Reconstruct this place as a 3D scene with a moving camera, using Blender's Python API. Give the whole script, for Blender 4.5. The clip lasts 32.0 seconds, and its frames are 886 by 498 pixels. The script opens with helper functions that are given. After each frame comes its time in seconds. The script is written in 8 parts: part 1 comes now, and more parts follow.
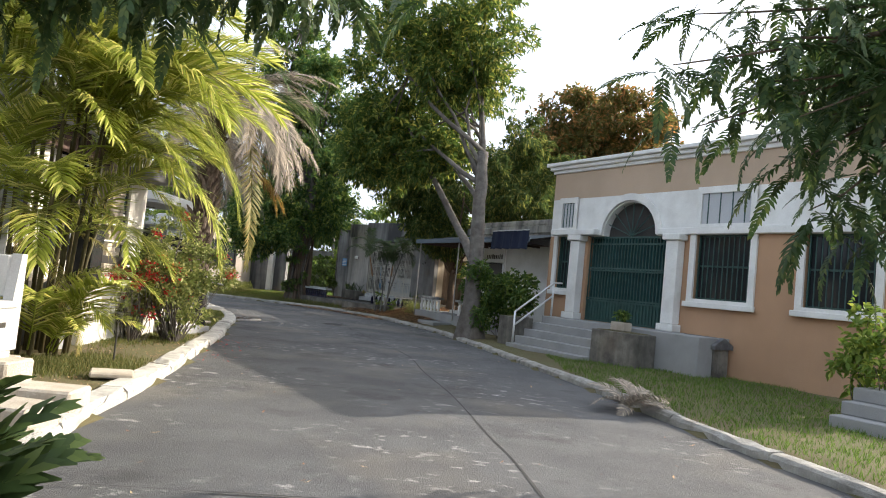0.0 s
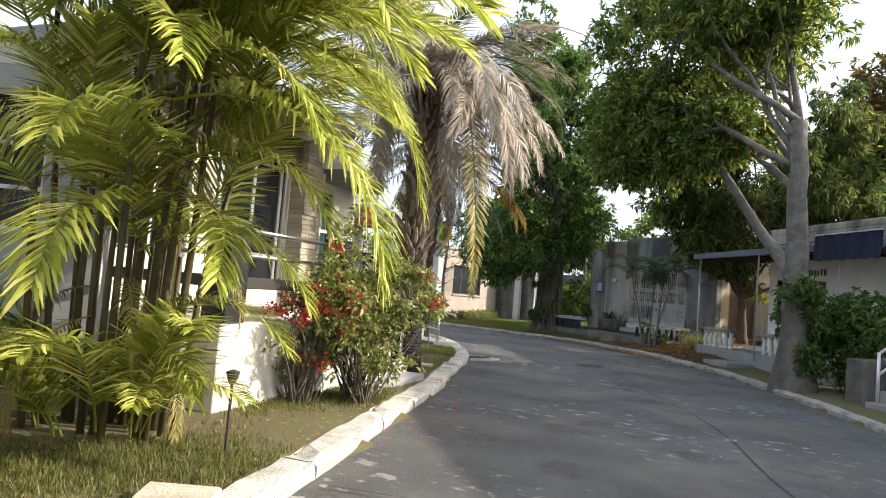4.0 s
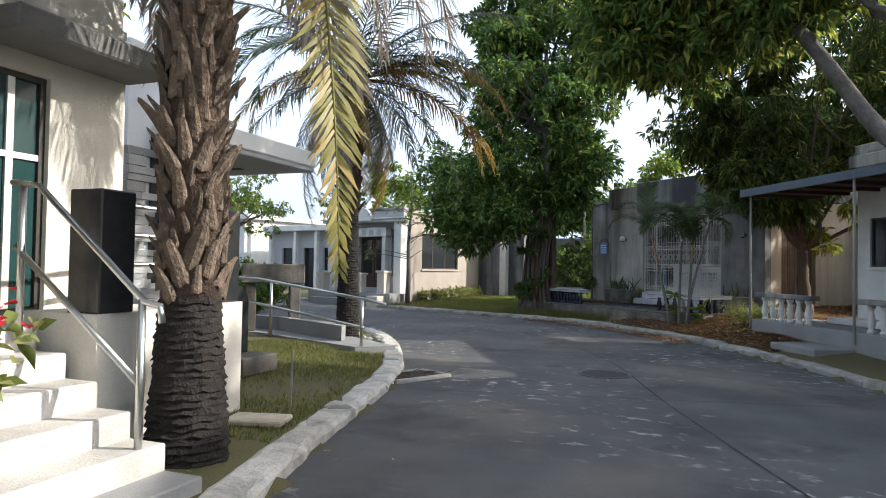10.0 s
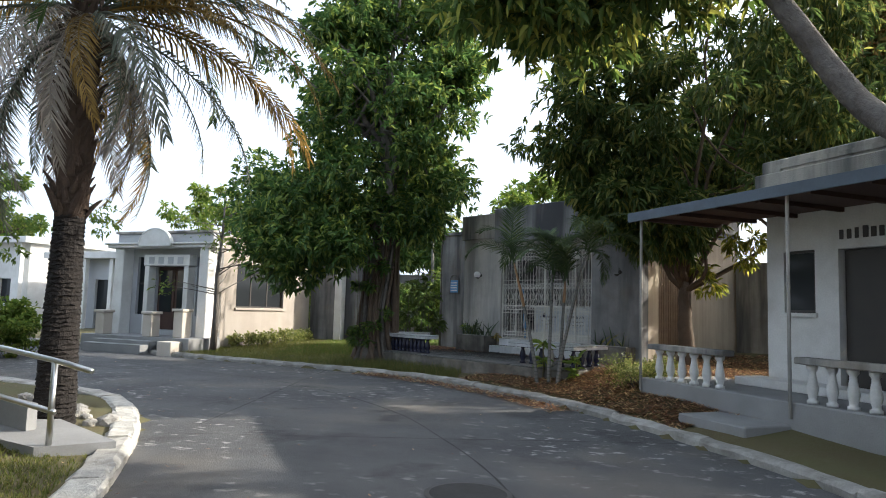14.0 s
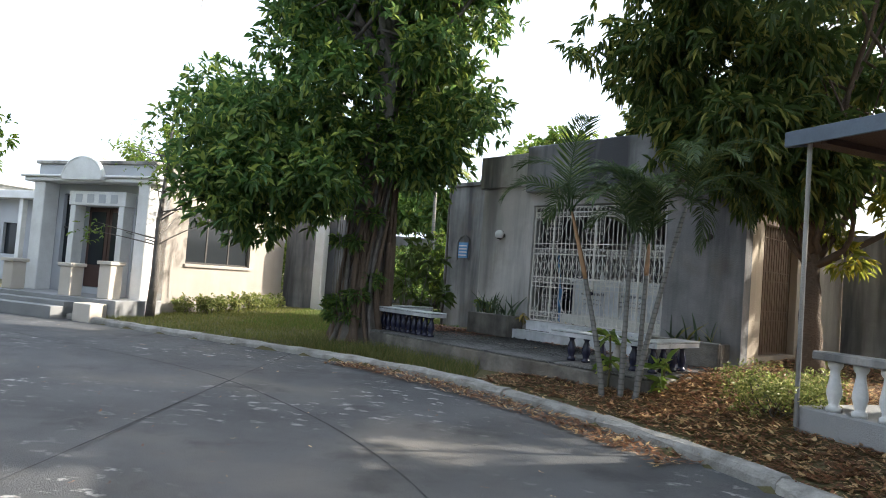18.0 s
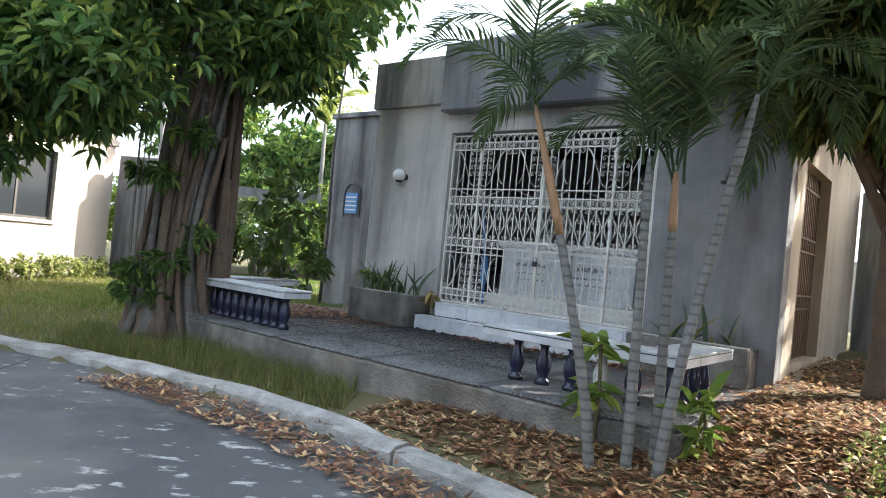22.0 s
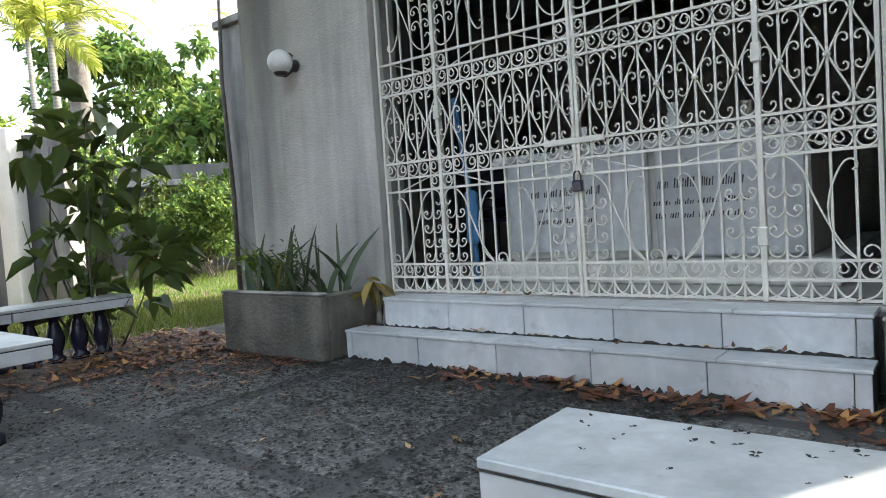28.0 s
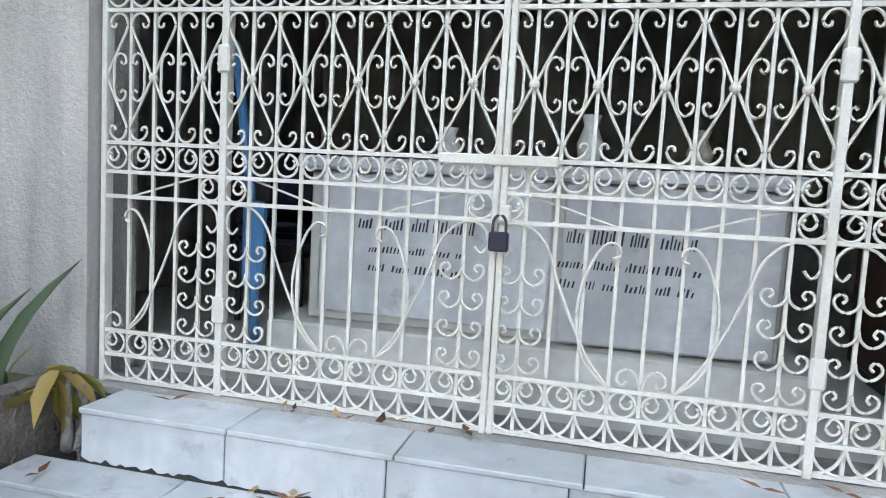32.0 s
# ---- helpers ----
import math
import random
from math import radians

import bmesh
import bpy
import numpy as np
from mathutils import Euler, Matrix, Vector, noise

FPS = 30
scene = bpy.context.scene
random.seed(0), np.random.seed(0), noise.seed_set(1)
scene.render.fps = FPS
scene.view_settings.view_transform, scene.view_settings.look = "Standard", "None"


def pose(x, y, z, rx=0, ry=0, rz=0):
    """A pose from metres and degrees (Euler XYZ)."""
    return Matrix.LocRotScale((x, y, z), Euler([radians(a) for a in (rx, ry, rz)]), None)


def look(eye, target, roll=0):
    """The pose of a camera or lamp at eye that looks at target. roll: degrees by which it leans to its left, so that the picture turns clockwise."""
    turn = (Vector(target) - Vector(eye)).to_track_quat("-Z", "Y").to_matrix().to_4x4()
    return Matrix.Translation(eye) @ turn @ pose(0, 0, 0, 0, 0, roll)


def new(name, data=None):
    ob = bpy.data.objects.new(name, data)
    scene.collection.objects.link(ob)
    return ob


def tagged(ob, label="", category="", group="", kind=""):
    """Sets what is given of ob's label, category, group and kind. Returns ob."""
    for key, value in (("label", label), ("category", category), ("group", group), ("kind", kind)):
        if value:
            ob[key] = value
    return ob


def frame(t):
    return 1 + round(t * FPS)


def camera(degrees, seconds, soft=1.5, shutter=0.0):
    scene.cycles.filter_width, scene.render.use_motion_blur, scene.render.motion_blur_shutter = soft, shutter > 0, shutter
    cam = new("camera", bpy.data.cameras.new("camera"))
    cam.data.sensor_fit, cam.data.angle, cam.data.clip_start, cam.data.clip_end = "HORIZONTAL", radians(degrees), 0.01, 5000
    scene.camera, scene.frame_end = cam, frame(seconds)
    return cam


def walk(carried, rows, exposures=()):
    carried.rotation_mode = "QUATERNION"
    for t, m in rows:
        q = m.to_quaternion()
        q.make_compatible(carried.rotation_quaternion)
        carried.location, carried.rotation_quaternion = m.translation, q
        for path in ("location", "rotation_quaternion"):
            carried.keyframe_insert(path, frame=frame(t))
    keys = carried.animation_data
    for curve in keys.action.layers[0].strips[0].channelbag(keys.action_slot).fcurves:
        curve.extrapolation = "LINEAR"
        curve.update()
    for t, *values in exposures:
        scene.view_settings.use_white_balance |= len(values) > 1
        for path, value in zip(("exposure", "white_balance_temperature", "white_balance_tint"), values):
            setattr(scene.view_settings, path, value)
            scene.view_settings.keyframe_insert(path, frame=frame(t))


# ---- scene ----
cam = camera(66.9, 32.0, soft=1.0)
PATH = [
    (0, 0.000, 0.000, 1.460, 93.200, -5.700, -0.200),
    (0.5, -0.026, 0.520, 1.472, 95.100, -6.000, 1.300),
    (1, -0.078, 1.092, 1.459, 93.100, -5.800, 10.800),
    (1.5, -0.208, 1.612, 1.471, 93.500, -7.000, 16.300),
    (2, -0.286, 2.133, 1.456, 94.000, -5.300, 20.500),
    (2.5, -0.390, 2.653, 1.442, 95.200, -4.200, 21.400),
    (3, -0.494, 3.198, 1.481, 96.400, -4.200, 18.700),
    (3.5, -0.650, 3.771, 1.442, 95.000, -5.400, 19.700),
    (5.5, -1.040, 6.085, 1.468, 92.300, -0.100, 26.400),
    (6, -1.144, 6.580, 1.453, 92.500, 0.000, 25.400),
    (6.5, -1.222, 7.074, 1.464, 91.800, -0.500, 28.500),
    (7, -1.326, 7.542, 1.449, 92.700, -0.300, 25.300),
    (7.5, -1.430, 8.062, 1.461, 92.600, -0.700, 25.500),
    (8, -1.534, 8.557, 1.446, 92.800, -1.900, 24.800),
    (8.5, -1.612, 9.050, 1.457, 92.100, -0.200, 23.500),
    (9, -1.690, 9.571, 1.443, 91.400, -2.600, 22.600),
    (9.5, -1.768, 10.065, 1.454, 90.800, -0.400, 20.800),
    (10, -1.846, 10.585, 1.466, 91.500, -1.000, 21.100),
    (10.5, -1.950, 11.079, 1.451, 92.300, -1.000, 19.600),
    (11, -2.028, 11.548, 1.436, 91.400, -0.700, 20.900),
    (11.5, -2.158, 12.067, 1.448, 91.400, -1.500, 19.200),
    (12, -2.236, 12.535, 1.458, 92.100, -1.300, 18.800),
    (12.5, -2.340, 13.029, 1.496, 94.000, -2.200, 15.800),
    (13, -2.418, 13.523, 1.481, 94.900, -1.700, 15.300),
    (13.5, -2.470, 14.043, 1.493, 94.800, -3.000, 11.600),
    (14, -2.548, 14.537, 1.504, 95.100, -1.700, 8.100),
    (14.5, -2.652, 15.057, 1.490, 93.800, -3.700, 8.900),
    (16.5, -3.198, 17.163, 1.511, 91.900, -2.200, 6.800),
    (17, -3.380, 17.684, 1.497, 92.500, -2.800, 5.800),
    (17.5, -3.458, 18.256, 1.484, 93.900, -3.700, 7.300),
    (18, -3.536, 18.907, 1.447, 92.600, -4.400, 7.300),
    (18.5, -3.614, 19.479, 1.460, 92.000, -2.400, 7.800),
    (19, -3.640, 20.025, 1.446, 93.800, -2.500, 2.800),
    (19.5, -3.672, 20.559, 1.437, 94.155, 0.309, 3.413),
    (20, -3.665, 21.108, 1.455, 93.035, -2.873, -3.017),
    (20.5, -3.671, 21.588, 1.468, 93.961, -1.426, -5.397),
    (21, -3.641, 22.042, 1.430, 92.514, -4.435, -4.687),
    (21.5, -3.667, 22.657, 1.408, 91.966, -1.928, -5.399),
    (22, -3.657, 23.220, 1.372, 90.719, -5.576, -1.048),
    (22.5, -3.750, 23.771, 1.379, 92.532, -2.543, 1.004),
    (23, -3.744, 24.301, 1.386, 93.353, -0.798, -2.893),
    (23.5, -3.777, 24.785, 1.426, 96.683, 0.663, -11.348),
    (24, -3.751, 25.269, 1.413, 95.571, 1.149, -13.268),
    (24.5, -3.750, 25.715, 1.409, 93.757, -0.972, -12.399),
    (26.5, -3.490, 27.322, 1.413, 85.926, -2.194, -12.173),
    (27, -3.459, 27.566, 1.342, 79.280, 0.590, -17.431),
    (27.5, -3.493, 27.658, 1.341, 82.921, 2.322, -9.139),
    (28, -3.230, 27.614, 1.292, 87.070, 3.795, -1.313),
    (28.5, -3.088, 27.702, 1.276, 87.811, 8.527, 5.501),
    (29, -3.133, 27.742, 1.258, 85.867, 2.394, -2.443),
    (29.5, -3.290, 27.826, 1.340, 85.728, -2.544, -7.747),
    (30, -3.462, 27.988, 1.352, 86.416, -1.896, -13.938),
    (30.5, -3.442, 28.288, 1.425, 87.126, 0.034, -18.328),
    (31, -3.478, 28.652, 1.451, 87.068, -4.294, -23.649),
    (31.5, -3.508, 29.113, 1.548, 85.994, -0.845, -24.763),
    (32, -3.443, 29.468, 1.545, 84.886, -3.187, -25.740),
]
EXPOSURES = [(0.0, 1.22, 6350, 9), (4.0, 1.3, 6350, 9), (6.0, 1.3, 6300, 9), (7.0, 1.18, 6080, 10), (8.0, 1.24, 5980, 9), (9.0, 1.22, 5980, 9), (10.5, 1.08, 5950, 8), (12.0, 1.16, 6050, 8), (14.0, 1.3, 6080, 8), (17.0, 1.74, 6100, 8), (18.0, 1.7, 6100, 8),
             (20.0, 2.38, 5900, 9), (22.0, 2.45, 5930, 9), (24.0, 2.64, 5980, 9), (26.5, 2.7, 6250, 9), (28.0, 2.52, 6250, 8), (29.0, 2.55, 6250, 9), (30.0, 2.76, 6250, 9), (31.0, 3.14, 6300, 10), (32.0, 3.28, 6300, 10)]
walk(cam, [(row[0], pose(*row[1:])) for row in PATH], EXPOSURES)

# ---- daylight ----
SUN_AZ, SUN_EL = 21.0, 28.0
world = bpy.data.worlds.new("world")
scene.world = world
world.use_nodes = True
wn = world.node_tree.nodes
sky = wn.new("ShaderNodeTexSky")
sky.sky_type = "NISHITA"
sky.sun_disc = False
sky.sun_elevation, sky.sun_rotation = radians(SUN_EL), radians(90 - SUN_AZ)
sky.air_density, sky.dust_density, sky.ozone_density = 0.8, 9.0, 0.6
wn["Background"].inputs[1].default_value = 0.15
haze = wn.new("ShaderNodeMix")
haze.data_type = "RGBA"
haze.inputs["Factor"].default_value = 0.55
haze.inputs[7].default_value = (5.15, 5.65, 6.4, 1)
world.node_tree.links.new(sky.outputs[0], haze.inputs[6])
world.node_tree.links.new(haze.outputs[2], wn["Background"].inputs[0])
sun_data = bpy.data.lights.new("sun", "SUN")
sun_data.energy, sun_data.angle, sun_data.color = 3.5, radians(0.6), (1.0, 0.89, 0.74)
sun_ob = new("sun", sun_data)
ca, sa, ce, se = (math.cos(radians(SUN_AZ)), math.sin(radians(SUN_AZ)), math.cos(radians(SUN_EL)), math.sin(radians(SUN_EL)))
sun_ob.matrix_world = look((60 * ca * ce, 60 * sa * ce + 15, 60 * se), (0, 15, 0))


# ---- materials ----
MATS = {}


def material(name, base, rough=0.7, dark=None, scale=3.0, fine=60.0, bump=0.3, metal=0.0, mix=0.6, spec=0.4,
             vary=0.0, streak=0.0, streak_col=(0.05, 0.05, 0.05), coat=0.0, vein=None, pale=None, rings=0.0, speckle=None):
    """Two-scale noise paint: base and dark colour, grain bump, piece-to-piece variation, vertical rain streaks."""
    m = bpy.data.materials.new(name)
    m.use_nodes = True
    nt = m.node_tree
    nd, ln = nt.nodes, nt.links
    b = nd["Principled BSDF"]
    b.inputs["Roughness"].default_value, b.inputs["Metallic"].default_value = rough, metal
    b.inputs["Specular IOR Level"].default_value = spec
    co = nd.new("ShaderNodeTexCoord").outputs["Object"]
    dark = dark or tuple(c * 0.6 for c in base)

    def noise_node(sc, det, vec=co):
        n = nd.new("ShaderNodeTexNoise")
        n.inputs["Scale"].default_value, n.inputs["Detail"].default_value = sc, det
        n.inputs["Roughness"].default_value = 0.62
        ln.new(vec, n.inputs["Vector"])
        return n.outputs["Fac"]

    def ramp(fac, lo, hi):
        r = nd.new("ShaderNodeMapRange")
        r.inputs["From Min"].default_value, r.inputs["From Max"].default_value = lo, hi
        ln.new(fac, r.inputs["Value"])
        return r.outputs["Result"]

    def blend(fac, a, bcol, kind="MIX"):
        x = nd.new("ShaderNodeMix")
        x.data_type, x.blend_type = "RGBA", kind
        for sock, v in ((x.inputs["Factor"], fac), (x.inputs[6], a), (x.inputs[7], bcol)):
            if isinstance(v, (int, float)):
                sock.default_value = v
            elif isinstance(v, tuple):
                sock.default_value = (*v, 1)
            else:
                ln.new(v, sock)
        return x.outputs[2]

    big = ramp(noise_node(scale, 5), 0.38, 0.68)
    small = ramp(noise_node(fine, 3), 0.3, 0.75)
    mm = nd.new("ShaderNodeMath")
    mm.operation = "MULTIPLY"
    ln.new(big, mm.inputs[0])
    mm.inputs[1].default_value = mix
    col = blend(mm.outputs[0], tuple(base), tuple(dark))
    col = blend(small, col, blend(0.35, col, tuple(c * 0.55 for c in base)))
    if streak:
        mp = nd.new("ShaderNodeMapping")
        mp.inputs["Scale"].default_value = (5.0, 5.0, 0.35)
        ln.new(co, mp.inputs["Vector"])
        st = ramp(noise_node(1.0, 2, mp.outputs[0]), 0.48, 0.72)
        ms = nd.new("ShaderNodeMath")
        ms.operation = "MULTIPLY"
        ln.new(st, ms.inputs[0])
        ms.inputs[1].default_value = streak * 0.35
        col = blend(ms.outputs[0], col, tuple(streak_col))
        mp2 = nd.new("ShaderNodeMapping")
        mp2.inputs["Scale"].default_value = (1.3, 1.3, 0.16)
        mp2.inputs["Location"].default_value = (3.1, 7.7, 0.4)
        ln.new(co, mp2.inputs["Vector"])
        broad = nd.new("ShaderNodeMath")
        broad.operation = "MULTIPLY"
        ln.new(ramp(noise_node(1.0, 5, mp2.outputs[0]), 0.45, 0.62), broad.inputs[0])
        broad.inputs[1].default_value = streak * 0.8
        col = blend(broad.outputs[0], col, tuple(c * 1.2 for c in streak_col))
        rust = nd.new("ShaderNodeMath")
        rust.operation = "MULTIPLY"
        ln.new(ramp(noise_node(0.9, 7), 0.54, 0.70), rust.inputs[0])
        rust.inputs[1].default_value = streak * 0.8
        col = blend(rust.outputs[0], col, blend(0.55, col, (0.17, 0.13, 0.09)))
    if vein:
        warp = nd.new("ShaderNodeTexNoise")
        warp.inputs["Scale"].default_value, warp.inputs["Detail"].default_value = 2.2, 6
        warp.inputs["Distortion"].default_value = 1.6
        ln.new(co, warp.inputs["Vector"])
        off = nd.new("ShaderNodeMath")
        off.operation = "SUBTRACT"
        ln.new(warp.outputs["Fac"], off.inputs[0])
        off.inputs[1].default_value = 0.5
        ab = nd.new("ShaderNodeMath")
        ab.operation = "ABSOLUTE"
        ln.new(off.outputs[0], ab.inputs[0])
        col = blend(ramp(ab.outputs[0], 0.022, 0.0), col, blend(0.5, col, tuple(vein)))
        col = blend(ramp(noise_node(7.0, 6), 0.60, 0.74), col, blend(0.6, col, (0.16, 0.15, 0.14)))
    if pale:
        mp3 = nd.new("ShaderNodeMapping")
        mp3.inputs["Scale"].default_value = (1.0, 1.5, 1.0)
        mp3.inputs["Rotation"].default_value = (0, 0, 0.5)
        ln.new(co, mp3.inputs["Vector"])
        sc = nd.new("ShaderNodeMath")
        sc.operation = "MULTIPLY"
        ln.new(ramp(noise_node(4.2, 8, mp3.outputs[0]), 0.575, 0.645), sc.inputs[0])
        ln.new(ramp(noise_node(0.30, 3), 0.46, 0.60), sc.inputs[1])
        col = blend(sc.outputs[0], col, tuple(pale))
        col = blend(ramp(noise_node(0.33, 3), 0.50, 0.72), col, blend(0.55, col, (0.22, 0.19, 0.15)))
        col = blend(ramp(noise_node(0.8, 6), 0.56, 0.66), col, blend(0.6, col, (0.035, 0.034, 0.034)))
    if rings:
        wv = nd.new("ShaderNodeTexWave")
        wv.bands_direction = "Z"
        wv.inputs["Scale"].default_value, wv.inputs["Distortion"].default_value = rings, 1.6
        ln.new(co, wv.inputs["Vector"])
        col = blend(ramp(wv.outputs["Fac"], 0.72, 0.95), col, blend(0.55, col, (0.05, 0.047, 0.042)))
    if speckle:
        vo = nd.new("ShaderNodeTexVoronoi")
        vo.inputs["Scale"].default_value = speckle
        ln.new(co, vo.inputs["Vector"])
        hsv = nd.new("ShaderNodeSeparateColor")
        ln.new(vo.outputs["Color"], hsv.inputs[0])
        col = blend(ramp(hsv.outputs[0], 0.62, 0.70), col, blend(0.38, col, (0.03, 0.03, 0.03)))
        col = blend(ramp(hsv.outputs[1], 0.80, 0.86), col, blend(0.28, col, (0.4, 0.39, 0.37)))
    if vary:
        oi = nd.new("ShaderNodeObjectInfo")
        hs = nd.new("ShaderNodeHueSaturation")
        r = nd.new("ShaderNodeMapRange")
        r.inputs["To Min"].default_value, r.inputs["To Max"].default_value = 1 - vary, 1 + vary
        ln.new(oi.outputs["Random"], r.inputs["Value"])
        ln.new(r.outputs["Result"], hs.inputs["Value"])
        ln.new(col, hs.inputs["Color"])
        col = hs.outputs["Color"]
    ln.new(col, b.inputs["Base Color"])
    if bump:
        bp = nd.new("ShaderNodeBump")
        bp.inputs["Strength"].default_value, bp.inputs["Distance"].default_value = bump, 0.01
        ln.new(small, bp.inputs["Height"])
        ln.new(bp.outputs[0], b.inputs["Normal"])
    if coat:
        b.inputs["Coat Weight"].default_value = coat
    MATS[name] = m
    return m


def leaf_material(name, base, tip, back=0.35, rough=0.5, sat=0.25):
    """Thin leaf: colour varies from leaf to leaf, some light passes through."""
    m = bpy.data.materials.new(name)
    m.use_nodes = True
    nd, ln = m.node_tree.nodes, m.node_tree.links
    b = nd["Principled BSDF"]
    b.inputs["Roughness"].default_value = rough
    b.inputs["Specular IOR Level"].default_value = 0.35
    geo = nd.new("ShaderNodeNewGeometry")
    cr = nd.new("ShaderNodeValToRGB")
    cr.color_ramp.elements[0].color = (*[c * (1 - sat) for c in base], 1)
    cr.color_ramp.elements[1].color = (*tip, 1)
    mid = cr.color_ramp.elements.new(0.6)
    mid.color = (*base, 1)
    ln.new(geo.outputs["Random Per Island"], cr.inputs["Fac"])
    ln.new(cr.outputs[0], b.inputs["Base Color"])
    tr = nd.new("ShaderNodeBsdfTranslucent")
    ln.new(cr.outputs[0], tr.inputs["Color"])
    mx = nd.new("ShaderNodeMixShader")
    mx.inputs[0].default_value = back
    ln.new(b.outputs[0], mx.inputs[1])
    ln.new(tr.outputs[0], mx.inputs[2])
    ln.new(mx.outputs[0], nd["Material Output"].inputs["Surface"])
    MATS[name] = m
    return m


def glass_material(name, tint, rough=0.08):
    m = bpy.data.materials.new(name)
    m.use_nodes = True
    b = m.node_tree.nodes["Principled BSDF"]
    b.inputs["Base Color"].default_value = (*tint, 1)
    b.inputs["Roughness"].default_value = rough
    b.inputs["Specular IOR Level"].default_value = 0.2
    MATS[name] = m
    return m


ASPHALT = material("road_concrete", (0.115, 0.115, 0.116), 0.78, (0.056, 0.057, 0.06), 0.7, 90, 0.8, mix=0.85, spec=0.4, pale=(0.42, 0.41, 0.39))
GRASS_SOIL = material("grass_soil", (0.115, 0.108, 0.046), 0.95, (0.12, 0.08, 0.045), 0.9, 45, 0.8)
KERB = material("kerb_concrete", (0.60, 0.58, 0.53), 0.88, (0.22, 0.20, 0.17), 4.5, 38, 1.0, mix=0.75, vary=0.1)
KERB_D = material("weathered_kerb", (0.40, 0.385, 0.355), 0.88, (0.15, 0.14, 0.12), 4.0, 38, 1.0, mix=0.8, vary=0.12)
CONC = material("old_render", (0.52, 0.49, 0.44), 0.9, (0.25, 0.245, 0.235), 0.7, 60, 0.5, mix=0.8, streak=1.15, streak_col=(0.075, 0.078, 0.08))
CONC_L = material("pale_streaked_render", (0.63, 0.60, 0.555), 0.9, (0.40, 0.385, 0.36), 0.8, 60, 0.5, mix=0.7, streak=0.8, streak_col=(0.12, 0.12, 0.12))
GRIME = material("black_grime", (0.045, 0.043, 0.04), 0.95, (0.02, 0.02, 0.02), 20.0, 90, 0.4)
CONC_S = material("dark_stained_render", (0.28, 0.275, 0.268), 0.9, (0.14, 0.14, 0.142), 1.1, 60, 0.6, mix=0.9, streak=1.0, streak_col=(0.055, 0.058, 0.062))
CONC_D = material("dark_render", (0.30, 0.30, 0.295), 0.9, (0.15, 0.15, 0.155), 1.2, 60, 0.5, mix=0.9, streak=1.2, streak_col=(0.06, 0.06, 0.065))
PLANTER = material("planter_concrete", (0.24, 0.22, 0.19), 0.92, (0.065, 0.06, 0.052), 3.4, 40, 0.8, mix=0.95, streak=0.8, streak_col=(0.04, 0.04, 0.035))
FLOORC = material("pebble_paving", (0.175, 0.172, 0.164), 0.86, (0.042, 0.041, 0.039), 1.5, 55, 1.0, mix=0.85, vary=0.08, speckle=70.0)
JOINTC = material("dark_mortar", (0.085, 0.084, 0.082), 0.9, (0.06, 0.06, 0.058), 3.0, 60, 0.4)
MARBLE = material("white_marble", (0.62, 0.63, 0.645), 0.35, (0.40, 0.425, 0.45), 3.0, 12, 0.03, vary=0.1, vein=(0.44, 0.46, 0.49), streak=0.55, streak_col=(0.24, 0.25, 0.25))
MARBLE_B = material("stained_bench_marble", (0.54, 0.56, 0.565), 0.4, (0.29, 0.32, 0.325), 4.5, 18, 0.05, mix=0.9, vary=0.08, vein=(0.42, 0.44, 0.45))
MARBLE_Y = material("aged_marble", (0.66, 0.65, 0.60), 0.45, (0.48, 0.47, 0.42), 2.4, 14, 0.04)
WHITE = material("white_paint", (0.74, 0.74, 0.72), 0.55, (0.52, 0.51, 0.48), 2.0, 40, 0.2, streak=0.15, streak_col=(0.35, 0.34, 0.32))
CREAM = material("cream_render", (0.60, 0.545, 0.475), 0.85, (0.50, 0.45, 0.38), 1.2, 60, 0.3, streak=0.25, streak_col=(0.36, 0.31, 0.24))
GREYW = material("grey_blue_render", (0.44, 0.455, 0.475), 0.85, (0.36, 0.37, 0.385), 0.8, 60, 0.2, streak=0.15, streak_col=(0.33, 0.33, 0.33))
PEACH = material("peach_render", (0.47, 0.355, 0.26), 0.85, (0.38, 0.285, 0.205), 1.0, 60, 0.25, streak=0.2, streak_col=(0.30, 0.24, 0.18))
ORANGE = material("orange_render", (0.43, 0.265, 0.16), 0.85, (0.35, 0.21, 0.125), 1.0, 60, 0.25, streak=0.25, streak_col=(0.24, 0.16, 0.11))
STEP_C = material("pale_step_concrete", (0.50, 0.45, 0.375), 0.85, (0.27, 0.225, 0.17), 2.6, 45, 0.6, mix=0.85, vary=0.12)
STEP_P = material("white_step_concrete", (0.58, 0.56, 0.525), 0.85, (0.33, 0.31, 0.28), 2.4, 50, 0.5, mix=0.8, vary=0.08)
STEP_G = material("grey_step_concrete", (0.30, 0.30, 0.30), 0.85, (0.20, 0.20, 0.20), 1.6, 60, 0.35)
STONE = material("stacked_stone", (0.52, 0.45, 0.35), 0.85, (0.26, 0.22, 0.17), 2.0, 35, 0.6, vary=0.25)
STONE_G = material("grey_stacked_stone", (0.33, 0.34, 0.35), 0.85, (0.2, 0.2, 0.21), 2.0, 35, 0.6, vary=0.25)
BLACK = material("black_granite", (0.022, 0.023, 0.025), 0.25, (0.05, 0.05, 0.05), 8.0, 150, 0.02, mix=0.4)
CHROME = material("steel_tube", (0.62, 0.62, 0.60), 0.28, (0.5, 0.5, 0.48), 4.0, 80, 0.02, metal=1.0)
